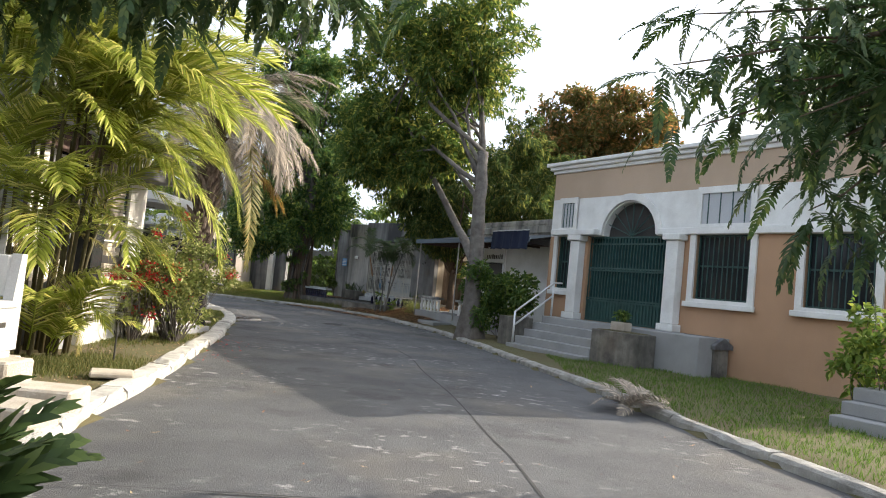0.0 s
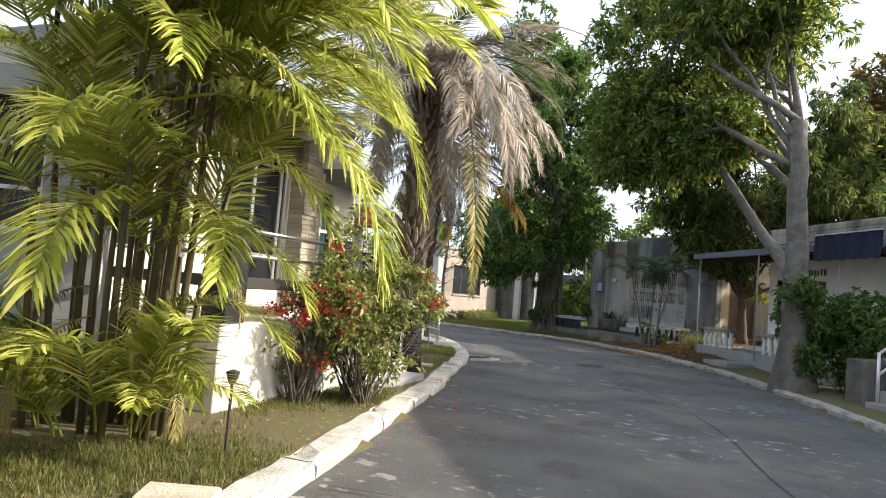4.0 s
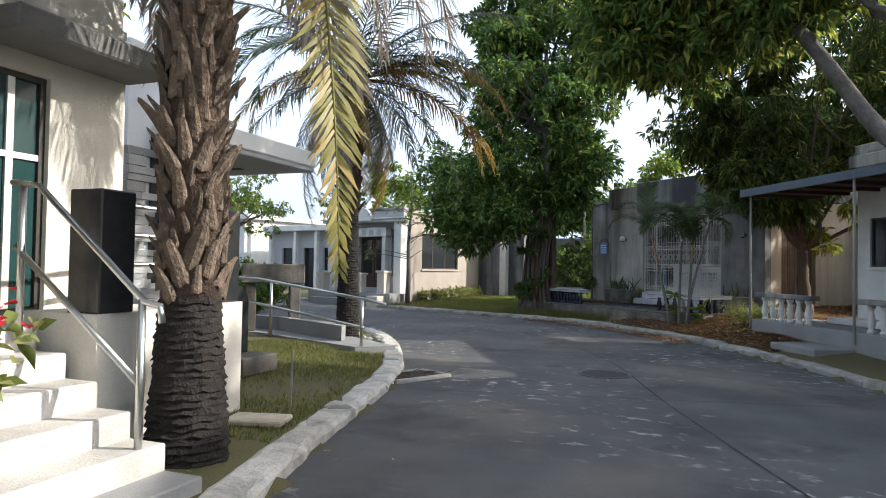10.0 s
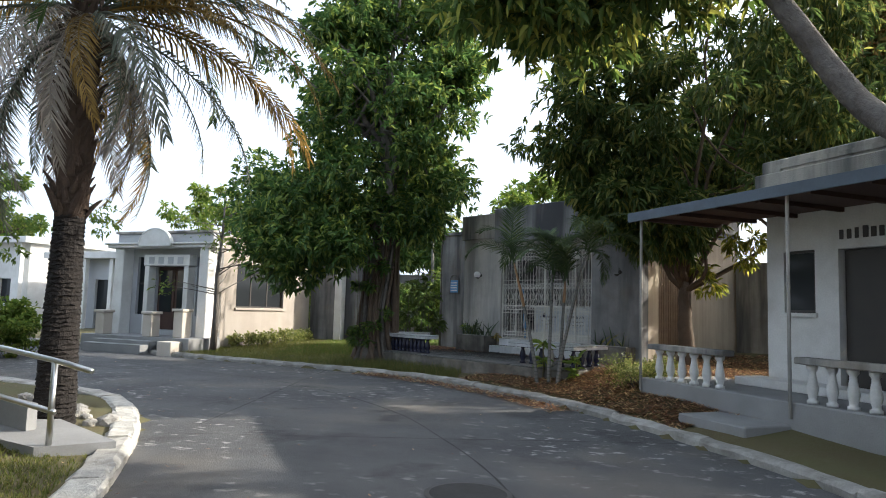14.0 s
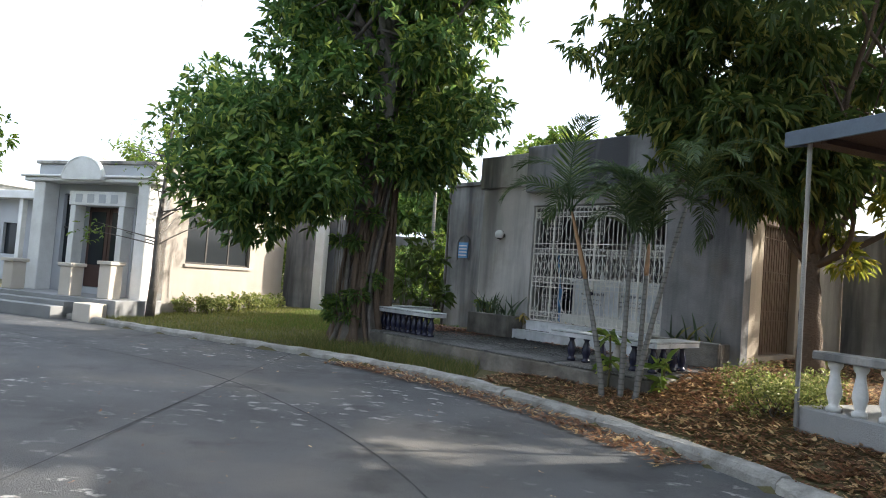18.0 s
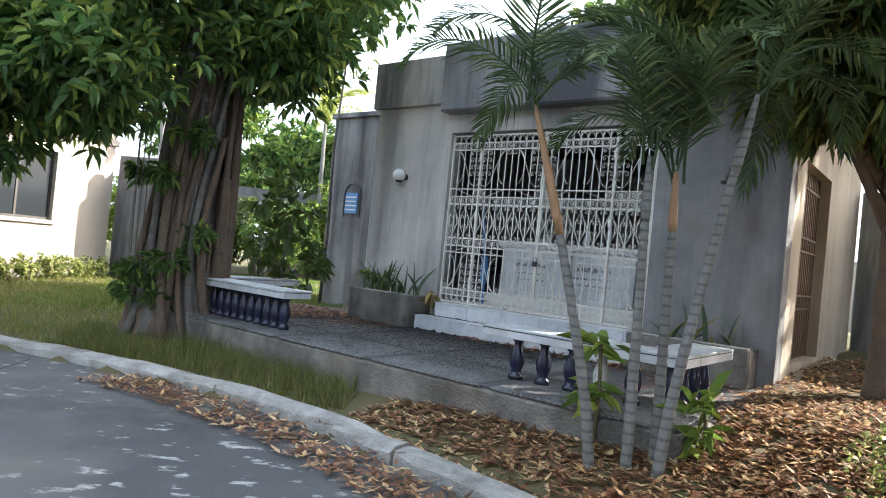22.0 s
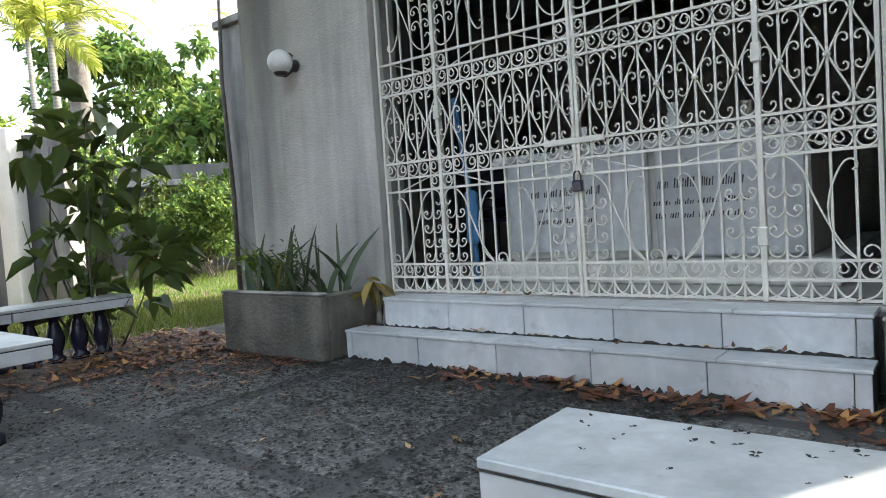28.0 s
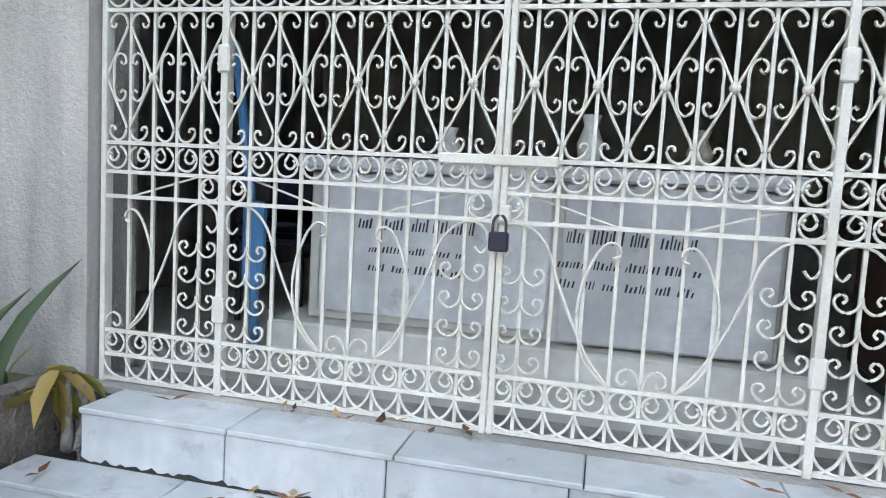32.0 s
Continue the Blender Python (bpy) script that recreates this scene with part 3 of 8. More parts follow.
part("parapet", box(2.96, WALL_R + 0.06, -0.14, -0.062, 3.40, 4.06, 0.012), CONC, mauso)
part("parapet", box(-1.45, WALL_R + 0.06, -0.06, 0.10, 3.62, 4.06, 0.012), CONC, mauso)
part("parapet", box(-1.45, -1.25, 0.102, 4.6, 3.62, 4.06, 0.012), CONC, mauso)
part("parapet", box(WALL_R - 0.14, WALL_R + 0.06, 0.102, 4.6, 3.62, 4.06, 0.012), CONC, mauso)
part("fascia", box(-0.07, 2.95, -0.31, -0.064, 3.25, 4.14, 0.025), CONC_D, mauso, "heavy projecting concrete fascia")
part("lintel", box(-0.02, 2.78, -0.05, 0.0, 3.022, 3.10, 0.004), DKFRAME, mauso)
part("side_wing", box(-4.65, -1.392, 2.0, 4.6, 0.0, 3.90, 0.01), CONC_D, mauso, "lower recessed dark grey wing")
part("wing_coping", box(-4.70, -1.395, 1.94, 4.65, 3.902, 4.0, 0.01), CONC_D, mauso)


def arch_plate(cx, y, z, w, h):
    """A round-headed niche frame."""
    bm = bmesh.new()
    pts = [(cx - w / 2, z)] + [(cx + w / 2 * math.cos(a), z + h + w / 2 * math.sin(a)) for a in np.linspace(math.pi, 0, 11)] + [(cx + w / 2, z)]
    tube(bm, [(a, y, b) for a, b in pts], 0.022, 6)
    return bm


part("niche_frame", arch_plate(-3.95, 1.985, 1.98, 0.44, 0.42), CONC_D, mauso)
part("niche_plate", box(-4.12, -3.78, 1.97, 1.998, 2.04, 2.44, 0.004), BLUEPLATE, mauso, "pale blue plate with unreadable lines")
for k in range(4):
    part("plate_line", box(-4.09, -3.81, 1.963, 1.969, 2.10 + 0.08 * k, 2.125 + 0.08 * k, 0), WHITE, mauso)

# wall lamp with a globe
for lx, whole in ((-0.76, True), (3.55, False)):
    lamp = thing("wall_lamp", TOMB @ pose(lx, -0.06, 2.43), "white glass globe lamp on a dark iron bracket" if whole else "broken dark iron lamp bracket without a globe", "lamp")
    part("bracket_plate", lathe([(0.045, 0), (0.045, 0.012), (0.02, 0.02)], 12), DKFRAME, lamp).matrix_basis = pose(0, 0, 0, 90)
    bm = bmesh.new()
    tube(bm, [(0, -0.015, 0), (0, -0.05, -0.05), (0, -0.10, -0.085), (0, -0.14, -0.08)], 0.009, 6)
    tube(bm, [(0, -0.015, 0), (0.0, -0.06, 0.05), (0.0, -0.05, 0.085), (0, -0.02, 0.07)], 0.007, 6)
    part("bracket", bm, DKFRAME, lamp)
    part("cup", lathe([(0.035, -0.085), (0.05, -0.07), (0.052, -0.05)], 12, at=(0, -0.14, 0)), DKFRAME, lamp)
    if whole:
        bm = bmesh.new()
        bmesh.ops.create_uvsphere(bm, u_segments=18, v_segments=12, radius=0.088)
        bmesh.ops.translate(bm, verts=bm.verts, vec=(0, -0.14, 0.01))
        part("globe", bm, GLOBE, lamp, "white glass globe", True)

# ---- iron grille ----
grille = thing("iron_grille", TOMB @ pose(0, 0, BASE_Z), "white-painted wrought iron double gate with scrolls, padlocked", "gate")
GW, GH, BAR = 2.76, 2.20, 0.092
POSTS = [0.0, 0.46, 1.38, 2.30, 2.76]
bar_me = bpy.data.meshes.new("bar")
bm = box(-0.0055, 0.0055, -0.0055, 0.0055, 0.0, GH, 0)
bm.to_mesh(bar_me)
bm.free()
bar_me.materials.append(IRON_W)
for k in range(1, 30):
    if k not in (5, 15, 25):
        put("bar", bar_me, grille, pose(k * BAR, 0.012, 0))
for i, u in enumerate(POSTS):
    w = 0.013 if i in (1, 3) else 0.010
    part("post", box(u - w, u + w, -0.012, 0.03, 0.0, GH, 0.003), IRON_W, grille)
part("post", box(1.38 + 0.013, 1.38 + 0.033, -0.008, 0.026, 0.0, GH, 0.003), IRON_W, grille)
RAILS = [0.012, 0.10, 0.185, 0.66, 0.745, 0.845, 1.29, 1.39, 1.49, 2.0, 2.09, 2.185]
for z in RAILS:
    part("rail", box(0.0, GW, -0.006, 0.008, z - 0.0065, z + 0.0065, 0), IRON_W, grille)


def rounded(pts, step=0.012):
    """Catmull-Rom through flat points."""
    return [tuple(q) for q in smooth_line(pts, step)]


def strip(pts, r=0.0047, sides=5):
    bm = bmesh.new()
    tube(bm, [(x, 0.0, z) for x, z in pts], r, sides)
    me = bpy.data.meshes.new("scroll")
    bm.to_mesh(me)
    bm.free()
    me.materials.append(IRON_W)
    return me


def spiral(cx, cz, r, a0, turns, n=14, shrink=0.45):
    return [(cx + r * (1 - shrink * s) * math.cos(a0 + turns * 2 * math.pi * s), cz + r * (1 - shrink * s) * math.sin(a0 + turns * 2 * math.pi * s)) for s in np.linspace(0, 1, n)]


def mirrored(pts, sx=1, sz=1):
    return strip([(x * sx, z * sz) for x, z in pts])


def turned(pts):
    """The four mirror images of a scroll, by (side, up)."""
    return {(a, b): mirrored(pts, a, b) for a in (1, -1) for b in (1, -1)}


# one bay wide loop that ends in a curl; fish-scale arc; arm from a ball to a curl under the rail
LOOP = spiral(0.0, 0.0, 0.0405, 1.9, 0.92, 18, 0.12) + spiral(0.012, 0.006, 0.022, 2.2, 0.8, 10, 0.4)
loop_a, loop_b = mirrored(LOOP), mirrored(LOOP, -1)
scale_arc = strip(rounded([(-0.092, 0.088), (-0.082, 0.055), (-0.055, 0.02), (0.0, 0.003), (0.055, 0.02), (0.082, 0.055), (0.092, 0.088)]))
arm = turned(rounded([(0.006, 0.008), (0.045, 0.088), (0.078, 0.152), (0.0835, 0.178), (0.072, 0.204), (0.05, 0.213), (0.028, 0.202), (0.018, 0.182), (0.024, 0.167), (0.037, 0.168), (0.040, 0.180)], 0.008))
bracket = turned(rounded([(0.033, 0.0), (0.032, 0.035), (0.04, 0.068), (0.058, 0.080), (0.075, 0.070), (0.079, 0.052), (0.068, 0.043), (0.060, 0.052)], 0.008))
# comb hook beside a bar; curl that springs from a post; long stems of the panels
hook = turned(rounded([(0.0, 0.0), (0.006, -0.026), (0.026, -0.044), (0.050, -0.042), (0.068, -0.022), (0.064, -0.002), (0.046, 0.004), (0.038, -0.010), (0.047, -0.020)], 0.008))
PANEL_H = 0.475
arch_stem = turned(rounded([(0.058, PANEL_H - 0.085), (0.040, PANEL_H - 0.105), (0.020, PANEL_H - 0.088), (0.022, PANEL_H - 0.040), (0.060, PANEL_H - 0.008), (0.115, PANEL_H - 0.020), (0.165, PANEL_H - 0.075), (0.195, PANEL_H - 0.16), (0.24, PANEL_H - 0.27), (0.30, 0.085), (0.362, 0.006)], 0.02))
lens_stem = turned(rounded([(0.362, 0.004), (0.305, 0.055), (0.272, 0.13), (0.262, 0.22), (0.275, 0.31), (0.312, 0.40), (0.345, 0.430), (0.372, 0.418), (0.374, 0.392), (0.354, 0.384)], 0.02))
foot_curl = turned(rounded([(0.458, 0.0), (0.445, 0.045), (0.418, 0.062), (0.394, 0.048), (0.392, 0.024), (0.408, 0.014), (0.420, 0.026)], 0.01))
ball_me = bpy.data.meshes.new("ball")
bm = bmesh.new()
bmesh.ops.create_icosphere(bm, subdivisions=2, radius=0.0165)
bm.to_mesh(ball_me)
bm.free()
ball_me.materials.append(IRON_W)


def scroll(me, x, z, y=0.0):
    put("scroll", me, grille, pose(x, y, z))


for k in range(0, 31):
    u = k * BAR
    if 0 < k < 30:
        put("scallop", scale_arc, grille, pose(u, -0.003, 0.012))
        put("scallop", scale_arc, grille, pose(u, -0.003, 2.185, 180))
    if k % 2 == 0:
        if 0 < k < 30:
            put("ball", ball_me, grille, pose(u, 0.004, 1.067))
        for a in (1, -1):
            if 0 <= k + a <= 30:
                for b in (1, -1):
                    scroll(arm[a, b], u, 1.067)
                    scroll(bracket[a, b], u, 1.067)
    if k < 30:
        x, me = u + BAR / 2, loop_a if k % 2 else loop_b
        for z in (0.1425, 0.795, 1.34, 2.045):
            scroll(me, x, z)
        if k % 10 in (4, 5) or k > 24:
            scroll(me, x, 0.7025)
            scroll(me, x, 1.44)
# panels: from each post a comb, a long stem and a lens towards the middle of each leaf
for p in (5, 15, 25):
    for a in (1, -1):
        x = p * BAR
        for z, b in ((0.188, 1), (1.997, -1)):
            scroll(arch_stem[a, b], x, z)
            scroll(lens_stem[a, b], x, z)
            scroll(foot_curl[a, b], x, z)
            for zz in (0.06, 0.15, 0.24, 0.33):
                for side in (1, -1):
                    scroll(hook[side, b], x + a * BAR, z + b * zz)
        for z0, z1 in ((0.745, 0.66), (1.39, 1.49)):
            bm = bmesh.new()
            tube(bm, [(x + a * BAR, 0.016, z0), (x + a * 4 * BAR, 0.016, z1)], 0.004, 5)
            part("brace", bm, IRON_W, grille)
part("latch_bar", box(1.20, 1.56, -0.02, -0.006, 0.826, 0.858, 0.004), IRON_W, grille)
for u in (0.46, 2.30):
    for z in (0.3, 1.13, 1.9):
        part("hinge", box(u - 0.022, u + 0.022, -0.022, 0.0, z - 0.045, z + 0.045, 0.006), IRON_W, grille)
lock = thing("padlock", TOMB @ pose(1.40, -0.03, BASE_Z + 0.60), "dark blue padlock hanging on the gate", "padlock")
part("lock_body", box(-0.03, 0.03, -0.014, 0.014, -0.03, 0.03, 0.006), BLUE_POT, lock)
bm = bmesh.new()
tube(bm, [(0.02 * math.cos(a), 0, 0.05 + 0.03 * math.sin(a)) if 0 <= a <= math.pi else (0, 0, 0) for a in np.linspace(0, math.pi, 9)], 0.005, 6)
tube(bm, [(-0.02, 0, 0.02), (-0.02, 0, 0.05)], 0.005, 6)
tube(bm, [(0.02, 0, 0.02), (0.02, 0, 0.05)], 0.005, 6)
part("shackle", bm, DKFRAME, lock)
part("chain", box(-0.005, 0.03, 0.0, 0.02, 0.06, 0.11, 0.004), IRON_W, lock)

# side gate in the right wall
sgate = thing("side_gate", TOMB @ pose(WALL_R - 0.12, 0.64, 0.63, 0, 0, 90), "rusty brown iron side gate", "gate")
RUST = material("rusty_iron", (0.19, 0.13, 0.08), 0.7, (0.10, 0.06, 0.04), 5.0, 60, 0.2)
for k in range(15):
    part("bar", box(k * 0.104 - 0.006, k * 0.104 + 0.006, -0.006, 0.006, 0, 2.27, 0), RUST, sgate)
for z in (0.02, 0.55, 0.7, 1.2, 1.35, 1.9, 2.25):
    part("rail", box(0, 1.456, -0.01, 0.01, z - 0.01, z + 0.01, 0), RUST, sgate)

part("sheet", box(0.0, 1.456, 0.012, 0.02, 0.02, 2.25, 0), RUST, sgate, "brown sheet behind the bars")

# tombs inside: two marble fronts on a plinth, letters as bars
tomb = thing("tomb", TOMB, "white marble double tomb with engraved black lettering", "tomb")
part("plinth", box(0.30, 2.52, 0.62, 2.9, BASE_Z - 0.008, 0.94, 0.01), MARBLE_Y, tomb)
part("chest", box(0.44, 2.38, 0.74, 2.8, 0.942, 1.60, 0.01), MARBLE_Y, tomb)
part("slab", box(0.40, 2.42, 0.66, 2.84, 1.602, 1.66, 0.012), MARBLE, tomb)
part("marble_panel", box(0.50, 1.50, 0.70, 0.738, 0.985, 1.598, 0.008), MARBLE, tomb)
part("marble_panel", box(1.545, 2.36, 0.70, 0.738, 0.955, 1.598, 0.008), MARBLE, tomb)


def letter_lines(x0, z0, rows, seed):
    """Rows of unreadable words as small slanted bars."""
    rng = random.Random(seed)
    for z, width, h in rows:
        x = x0 - width / 2
        while x < x0 + width / 2:
            w = rng.uniform(0.05, 0.13)
            bm = bmesh.new()
            s = x
            while s < min(x + w, x0 + width / 2):
                lw = rng.uniform(0.008, 0.016)
                hh = h * rng.uniform(0.6, 1.15)
                q = [bm.verts.new((s + dx, 0.697, z0 + z + dz)) for dx, dz in ((0, 0), (lw * 0.55, 0), (lw * 0.55 + 0.006, hh), (0.006, hh))]
                q2 = [bm.verts.new((v.co.x, 0.702, v.co.z)) for v in q]
                bm.faces.new(q[::1])
                for i in range(4):
                    bm.faces.new((q[i], q[(i + 1) % 4], q2[(i + 1) % 4], q2[i]))
                s += lw + rng.uniform(0.002, 0.005)
            if len(bm.faces):
                part("lettering", bm, BLACKPAINT, tomb)
            else:
                bm.free()
            x += w + 0.03


letter_lines(0.93, 1.36, [(0.0, 0.50, 0.05), (-0.10, 0.40, 0.03), (-0.18, 0.40, 0.03)], 3)
letter_lines(1.80, 1.36, [(0.0, 0.48, 0.055), (-0.10, 0.54, 0.032), (-0.18, 0.52, 0.032)], 4)
cab = thing("wooden_cabinet", TOMB @ pose(2.85, 1.0, BASE_Z - 0.008), "dark brown wooden cabinet in the tomb room", "cabinet")
part("body", box(0, 0.75, 0, 0.45, 0.06, 0.85, 0.01), SOFFIT, cab)
part("foot", box(0.03, 0.72, 0.03, 0.42, 0, 0.058, 0), DKFRAME, cab)
part("door", box(0.02, 0.37, -0.02, -0.002, 0.1, 0.82, 0.006), SOFFIT, cab)
part("door", box(0.38, 0.73, -0.02, -0.002, 0.1, 0.82, 0.006), SOFFIT, cab)
wl = thing("stacked_chairs", TOMB @ pose(0.02, 1.35, BASE_Z - 0.008), "dark blue stacked plastic chairs in shade", "chair")
for k in range(3):
    part("seat", box(-0.2, 0.2, -0.2, 0.2, 0.42 + 0.09 * k, 0.45 + 0.09 * k, 0.012), BLUE_POT, wl)
    part("backrest", box(-0.2, 0.2, 0.17 + 0.03 * k, 0.2 + 0.03 * k, 0.452 + 0.09 * k, 0.85 + 0.05 * k, 0.01), BLUE_POT, wl)
for sx in (-0.18, 0.18):
    for sy in (-0.18, 0.18):
        bm = bmesh.new()
        tube(bm, [(sx, sy, 0), (sx * 0.95, sy * 0.95, 0.42)], 0.015, 6)
        part("leg", bm, BLUE_POT, wl)

pipe = thing("blue_pipe", TOMB @ pose(0.22, 0.62, BASE_Z - 0.008), "blue plastic pipe leaning in the tomb room", "pipe")
bm = bmesh.new()
tube(bm, [(0.03, 0.0, 0.0), (0.0, 0.02, 0.55), (-0.16, 0.10, 1.35)], 0.022, 8)
part("tube", bm, BLUEPLATE, pipe, "", True)
part("rag", box(-0.035, 0.065, -0.035, 0.03, 0.28, 0.66, 0.02), BLUEPLATE, pipe, "faded blue cloth tied round the pipe")
for vx, hgt, mat in ((1.62, 0.22, WHITE), (2.05, 0.17, STEP_C), (1.02, 0.15, WHITE)):
    vase = thing("vase", TOMB @ pose(vx, 0.86, 1.661), "small pale vase standing on the tomb", "vase")
    part("body", lathe([(0.03, 0), (0.045, 0.03), (0.055, hgt * 0.45), (0.028, hgt * 0.8), (0.04, hgt)], 14), mat, vase, "", True)

# ---- marble steps ----
steps = thing("marble_steps", TOMB, "two white marble-tiled steps with dirty joints", "steps")
part("core", box(0.15, 2.735, -0.250, -0.062, PLAT_Z, BASE_Z - 0.022, 0), CONC_D, steps)
part("core", box(0.0, 2.775, -0.061, 0.188, PLAT_Z, BASE_Z - 0.024, 0), CONC_D, steps)
part("core", box(-0.025, 2.745, -0.432, -0.251, PLAT_Z, 0.60, 0), CONC_D, steps)


def tile_row(xa, xb, n, y0, y1, z0, z1, first=None):
    xs = np.linspace(xa if first is None else xa + first, xb, n + 1)
    xs = [xa, *xs] if first is not None else list(xs)
    for a, b in zip(xs[:-1], xs[1:]):
        part("marble_tile", box(a + 0.002, b - 0.002, y0, y1, z0, z1, 0.003), MARBLE, steps)


tile_row(-0.03, 2.69, 5, -0.445, -0.433, PLAT_Z + 0.002, 0.601, 0.05)
tile_row(2.69, 2.75, 1, -0.445, -0.433, PLAT_Z + 0.002, 0.601)
tile_row(-0.035, 2.755, 5, -0.452, -0.262, 0.602, 0.618)
tile_row(0.14, 2.68, 5, -0.262, -0.251, 0.619, BASE_Z - 0.019)
tile_row(2.68, 2.74, 1, -0.262, -0.251, 0.619, BASE_Z - 0.019)
tile_row(0.135, 2.745, 5, -0.270, 0.05, BASE_Z - 0.018, BASE_Z - 0.001)

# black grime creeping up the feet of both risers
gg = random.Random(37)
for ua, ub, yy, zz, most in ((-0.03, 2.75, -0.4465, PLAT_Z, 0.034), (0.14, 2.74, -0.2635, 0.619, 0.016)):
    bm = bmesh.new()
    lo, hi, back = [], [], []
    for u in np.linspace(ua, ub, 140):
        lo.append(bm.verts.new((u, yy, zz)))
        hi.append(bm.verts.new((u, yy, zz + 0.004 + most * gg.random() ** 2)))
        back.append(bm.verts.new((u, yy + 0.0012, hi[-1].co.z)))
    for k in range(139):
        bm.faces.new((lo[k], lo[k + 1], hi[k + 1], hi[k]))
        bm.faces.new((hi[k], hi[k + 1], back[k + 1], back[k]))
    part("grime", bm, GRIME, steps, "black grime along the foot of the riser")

# ---- forecourt ----
court = thing("pavement_1", TOMB, "grey pebbled concrete forecourt with joints and leaf litter", "pavement", kind="structure")
part("slab_base", box(-2.55, 4.15, -2.72, 0.5, -0.1, PLAT_Z - 0.03, 0.02), PLANTER, court)
us = [-2.55, -1.15, 0.12, 1.40, 2.65, 4.15]
vs = [-2.72, -1.88, -0.62, 0.0]
for a, b in zip(us[:-1], us[1:]):
    for c, d in zip(vs[:-1], vs[1:]):
        part("slab", box(a + 0.05, b - 0.05, c + 0.05 if c > -2.7 else c, d - 0.05 if d < 0 else -0.07, PLAT_Z - 0.029, PLAT_Z, 0.012), FLOORC, court)
part("joint", box(-2.5, 4.1, -2.69, -0.07, PLAT_Z - 0.029, PLAT_Z - 0.006, 0), JOINTC, court, "darker mortar joints")

# planters
for x0, x1, yf, top, lab in ((-1.07, -0.052, -0.62, 0.85, "grey concrete planter box with snake plants"), (2.79, 3.95, -0.46, 0.80, "cracked grey concrete planter box with snake plants and dead leaves")):
    pl = thing("planter", TOMB, lab, "planter")
    part("front_wall", box(x0, x1, yf, yf + 0.07, PLAT_Z, top, 0.012), PLANTER, pl)
    part("side_wall", box(x0, x0 + 0.07, yf + 0.071, -0.062, PLAT_Z, top, 0.012), PLANTER, pl)
    part("side_wall", box(x1 - 0.07, x1, yf + 0.071, -0.062, PLAT_Z, top, 0.012), PLANTER, pl)
    part("rim", box(x0 - 0.004, x1 + 0.004, yf - 0.004, yf + 0.066, top + 0.001, top + 0.016, 0.006), CONC, pl, "pale worn rim")
    part("soil", box(x0 + 0.071, x1 - 0.071, yf + 0.071, -0.062, PLAT_Z, top - 0.05, 0), GRASS_SOIL, pl)

# ---- marble-topped benches on glazed balusters ----
BAL = [(0.075, 0.0), (0.075, 0.035), (0.055, 0.045), (0.05, 0.07), (0.072, 0.12), (0.078, 0.17), (0.062, 0.23), (0.04, 0.28), (0.04, 0.30), (0.058, 0.315), (0.062, 0.345)]
bal_me = bpy.data.meshes.new("baluster")
bm = lathe([(q * 0.82, z) for q, z in BAL], 12)
bm.to_mesh(bal_me)
bm.free()
bal_me.materials.append(BLUE_POT)
bal_me.polygons.foreach_set("use_smooth", [True] * len(bal_me.polygons))
bal_w = bal_me.copy()
bal_w.materials[0] = POT_CHIP


def bench(arms, bals, label):
    """An L of marble slabs on balusters; arms are (x0, x1, y0, y1) of the top."""
    ob = thing("bench", TOMB, label, "bench")
    top = 0.86
    for x0, x1, y0, y1 in arms:
        n = max(1, round(max(x1 - x0, y1 - y0) / 0.75))
        for i in range(n):
            if x1 - x0 > y1 - y0:
                a, b, c, d = x0 + (x1 - x0) * i / n, x0 + (x1 - x0) * (i + 1) / n, y0, y1
            else:
                a, b, c, d = x0, x1, y0 + (y1 - y0) * i / n, y0 + (y1 - y0) * (i + 1) / n
            part("seat_slab", box(a + 0.001, b - 0.001, c, d, top - 0.02, top, 0.003), MARBLE_B, ob)
            part("seat_edge", box(a + 0.001, b - 0.001, c + 0.006, d - 0.006, top - 0.085, top - 0.026, 0.003), MARBLE, ob)
            part("joint", box(a + 0.004, b - 0.004, c + 0.003, d - 0.003, top - 0.0255, top - 0.0205, 0), GRIME, ob, "black grime in the joint under the slab")
    for i, (x, y) in enumerate(bals):
        put("baluster", bal_w if i % 7 == 3 and bals[0][0] > 0 else bal_me, ob, pose(x, y, PLAT_Z - 0.001), "baluster with worn white glaze" if i % 7 == 3 and bals[0][0] > 0 else "dark blue glazed baluster with chips")
    return ob


bench([(2.345, 4.02, -2.37, -2.03), (3.66, 4.02, -2.028, -1.2)],
      [(2.60, -2.19), (2.85, -2.19), (3.10, -2.19), (3.35, -2.19), (3.60, -2.19), (3.84, -2.12), (3.84, -1.86), (3.84, -1.6), (3.84, -1.35)], "L-shaped bench with grey-veined marble top on dark blue balusters")
bench([(-1.838, -0.14, -2.46, -2.08), (-2.22, -1.84, -2.46, -0.85)],
      [(-0.27 - 0.147 * k, -2.32) for k in range(12)] + [(-2.03, -2.3 + 0.16 * k) for k in range(9)], "L-shaped bench with white marble top on dark blue balusters")


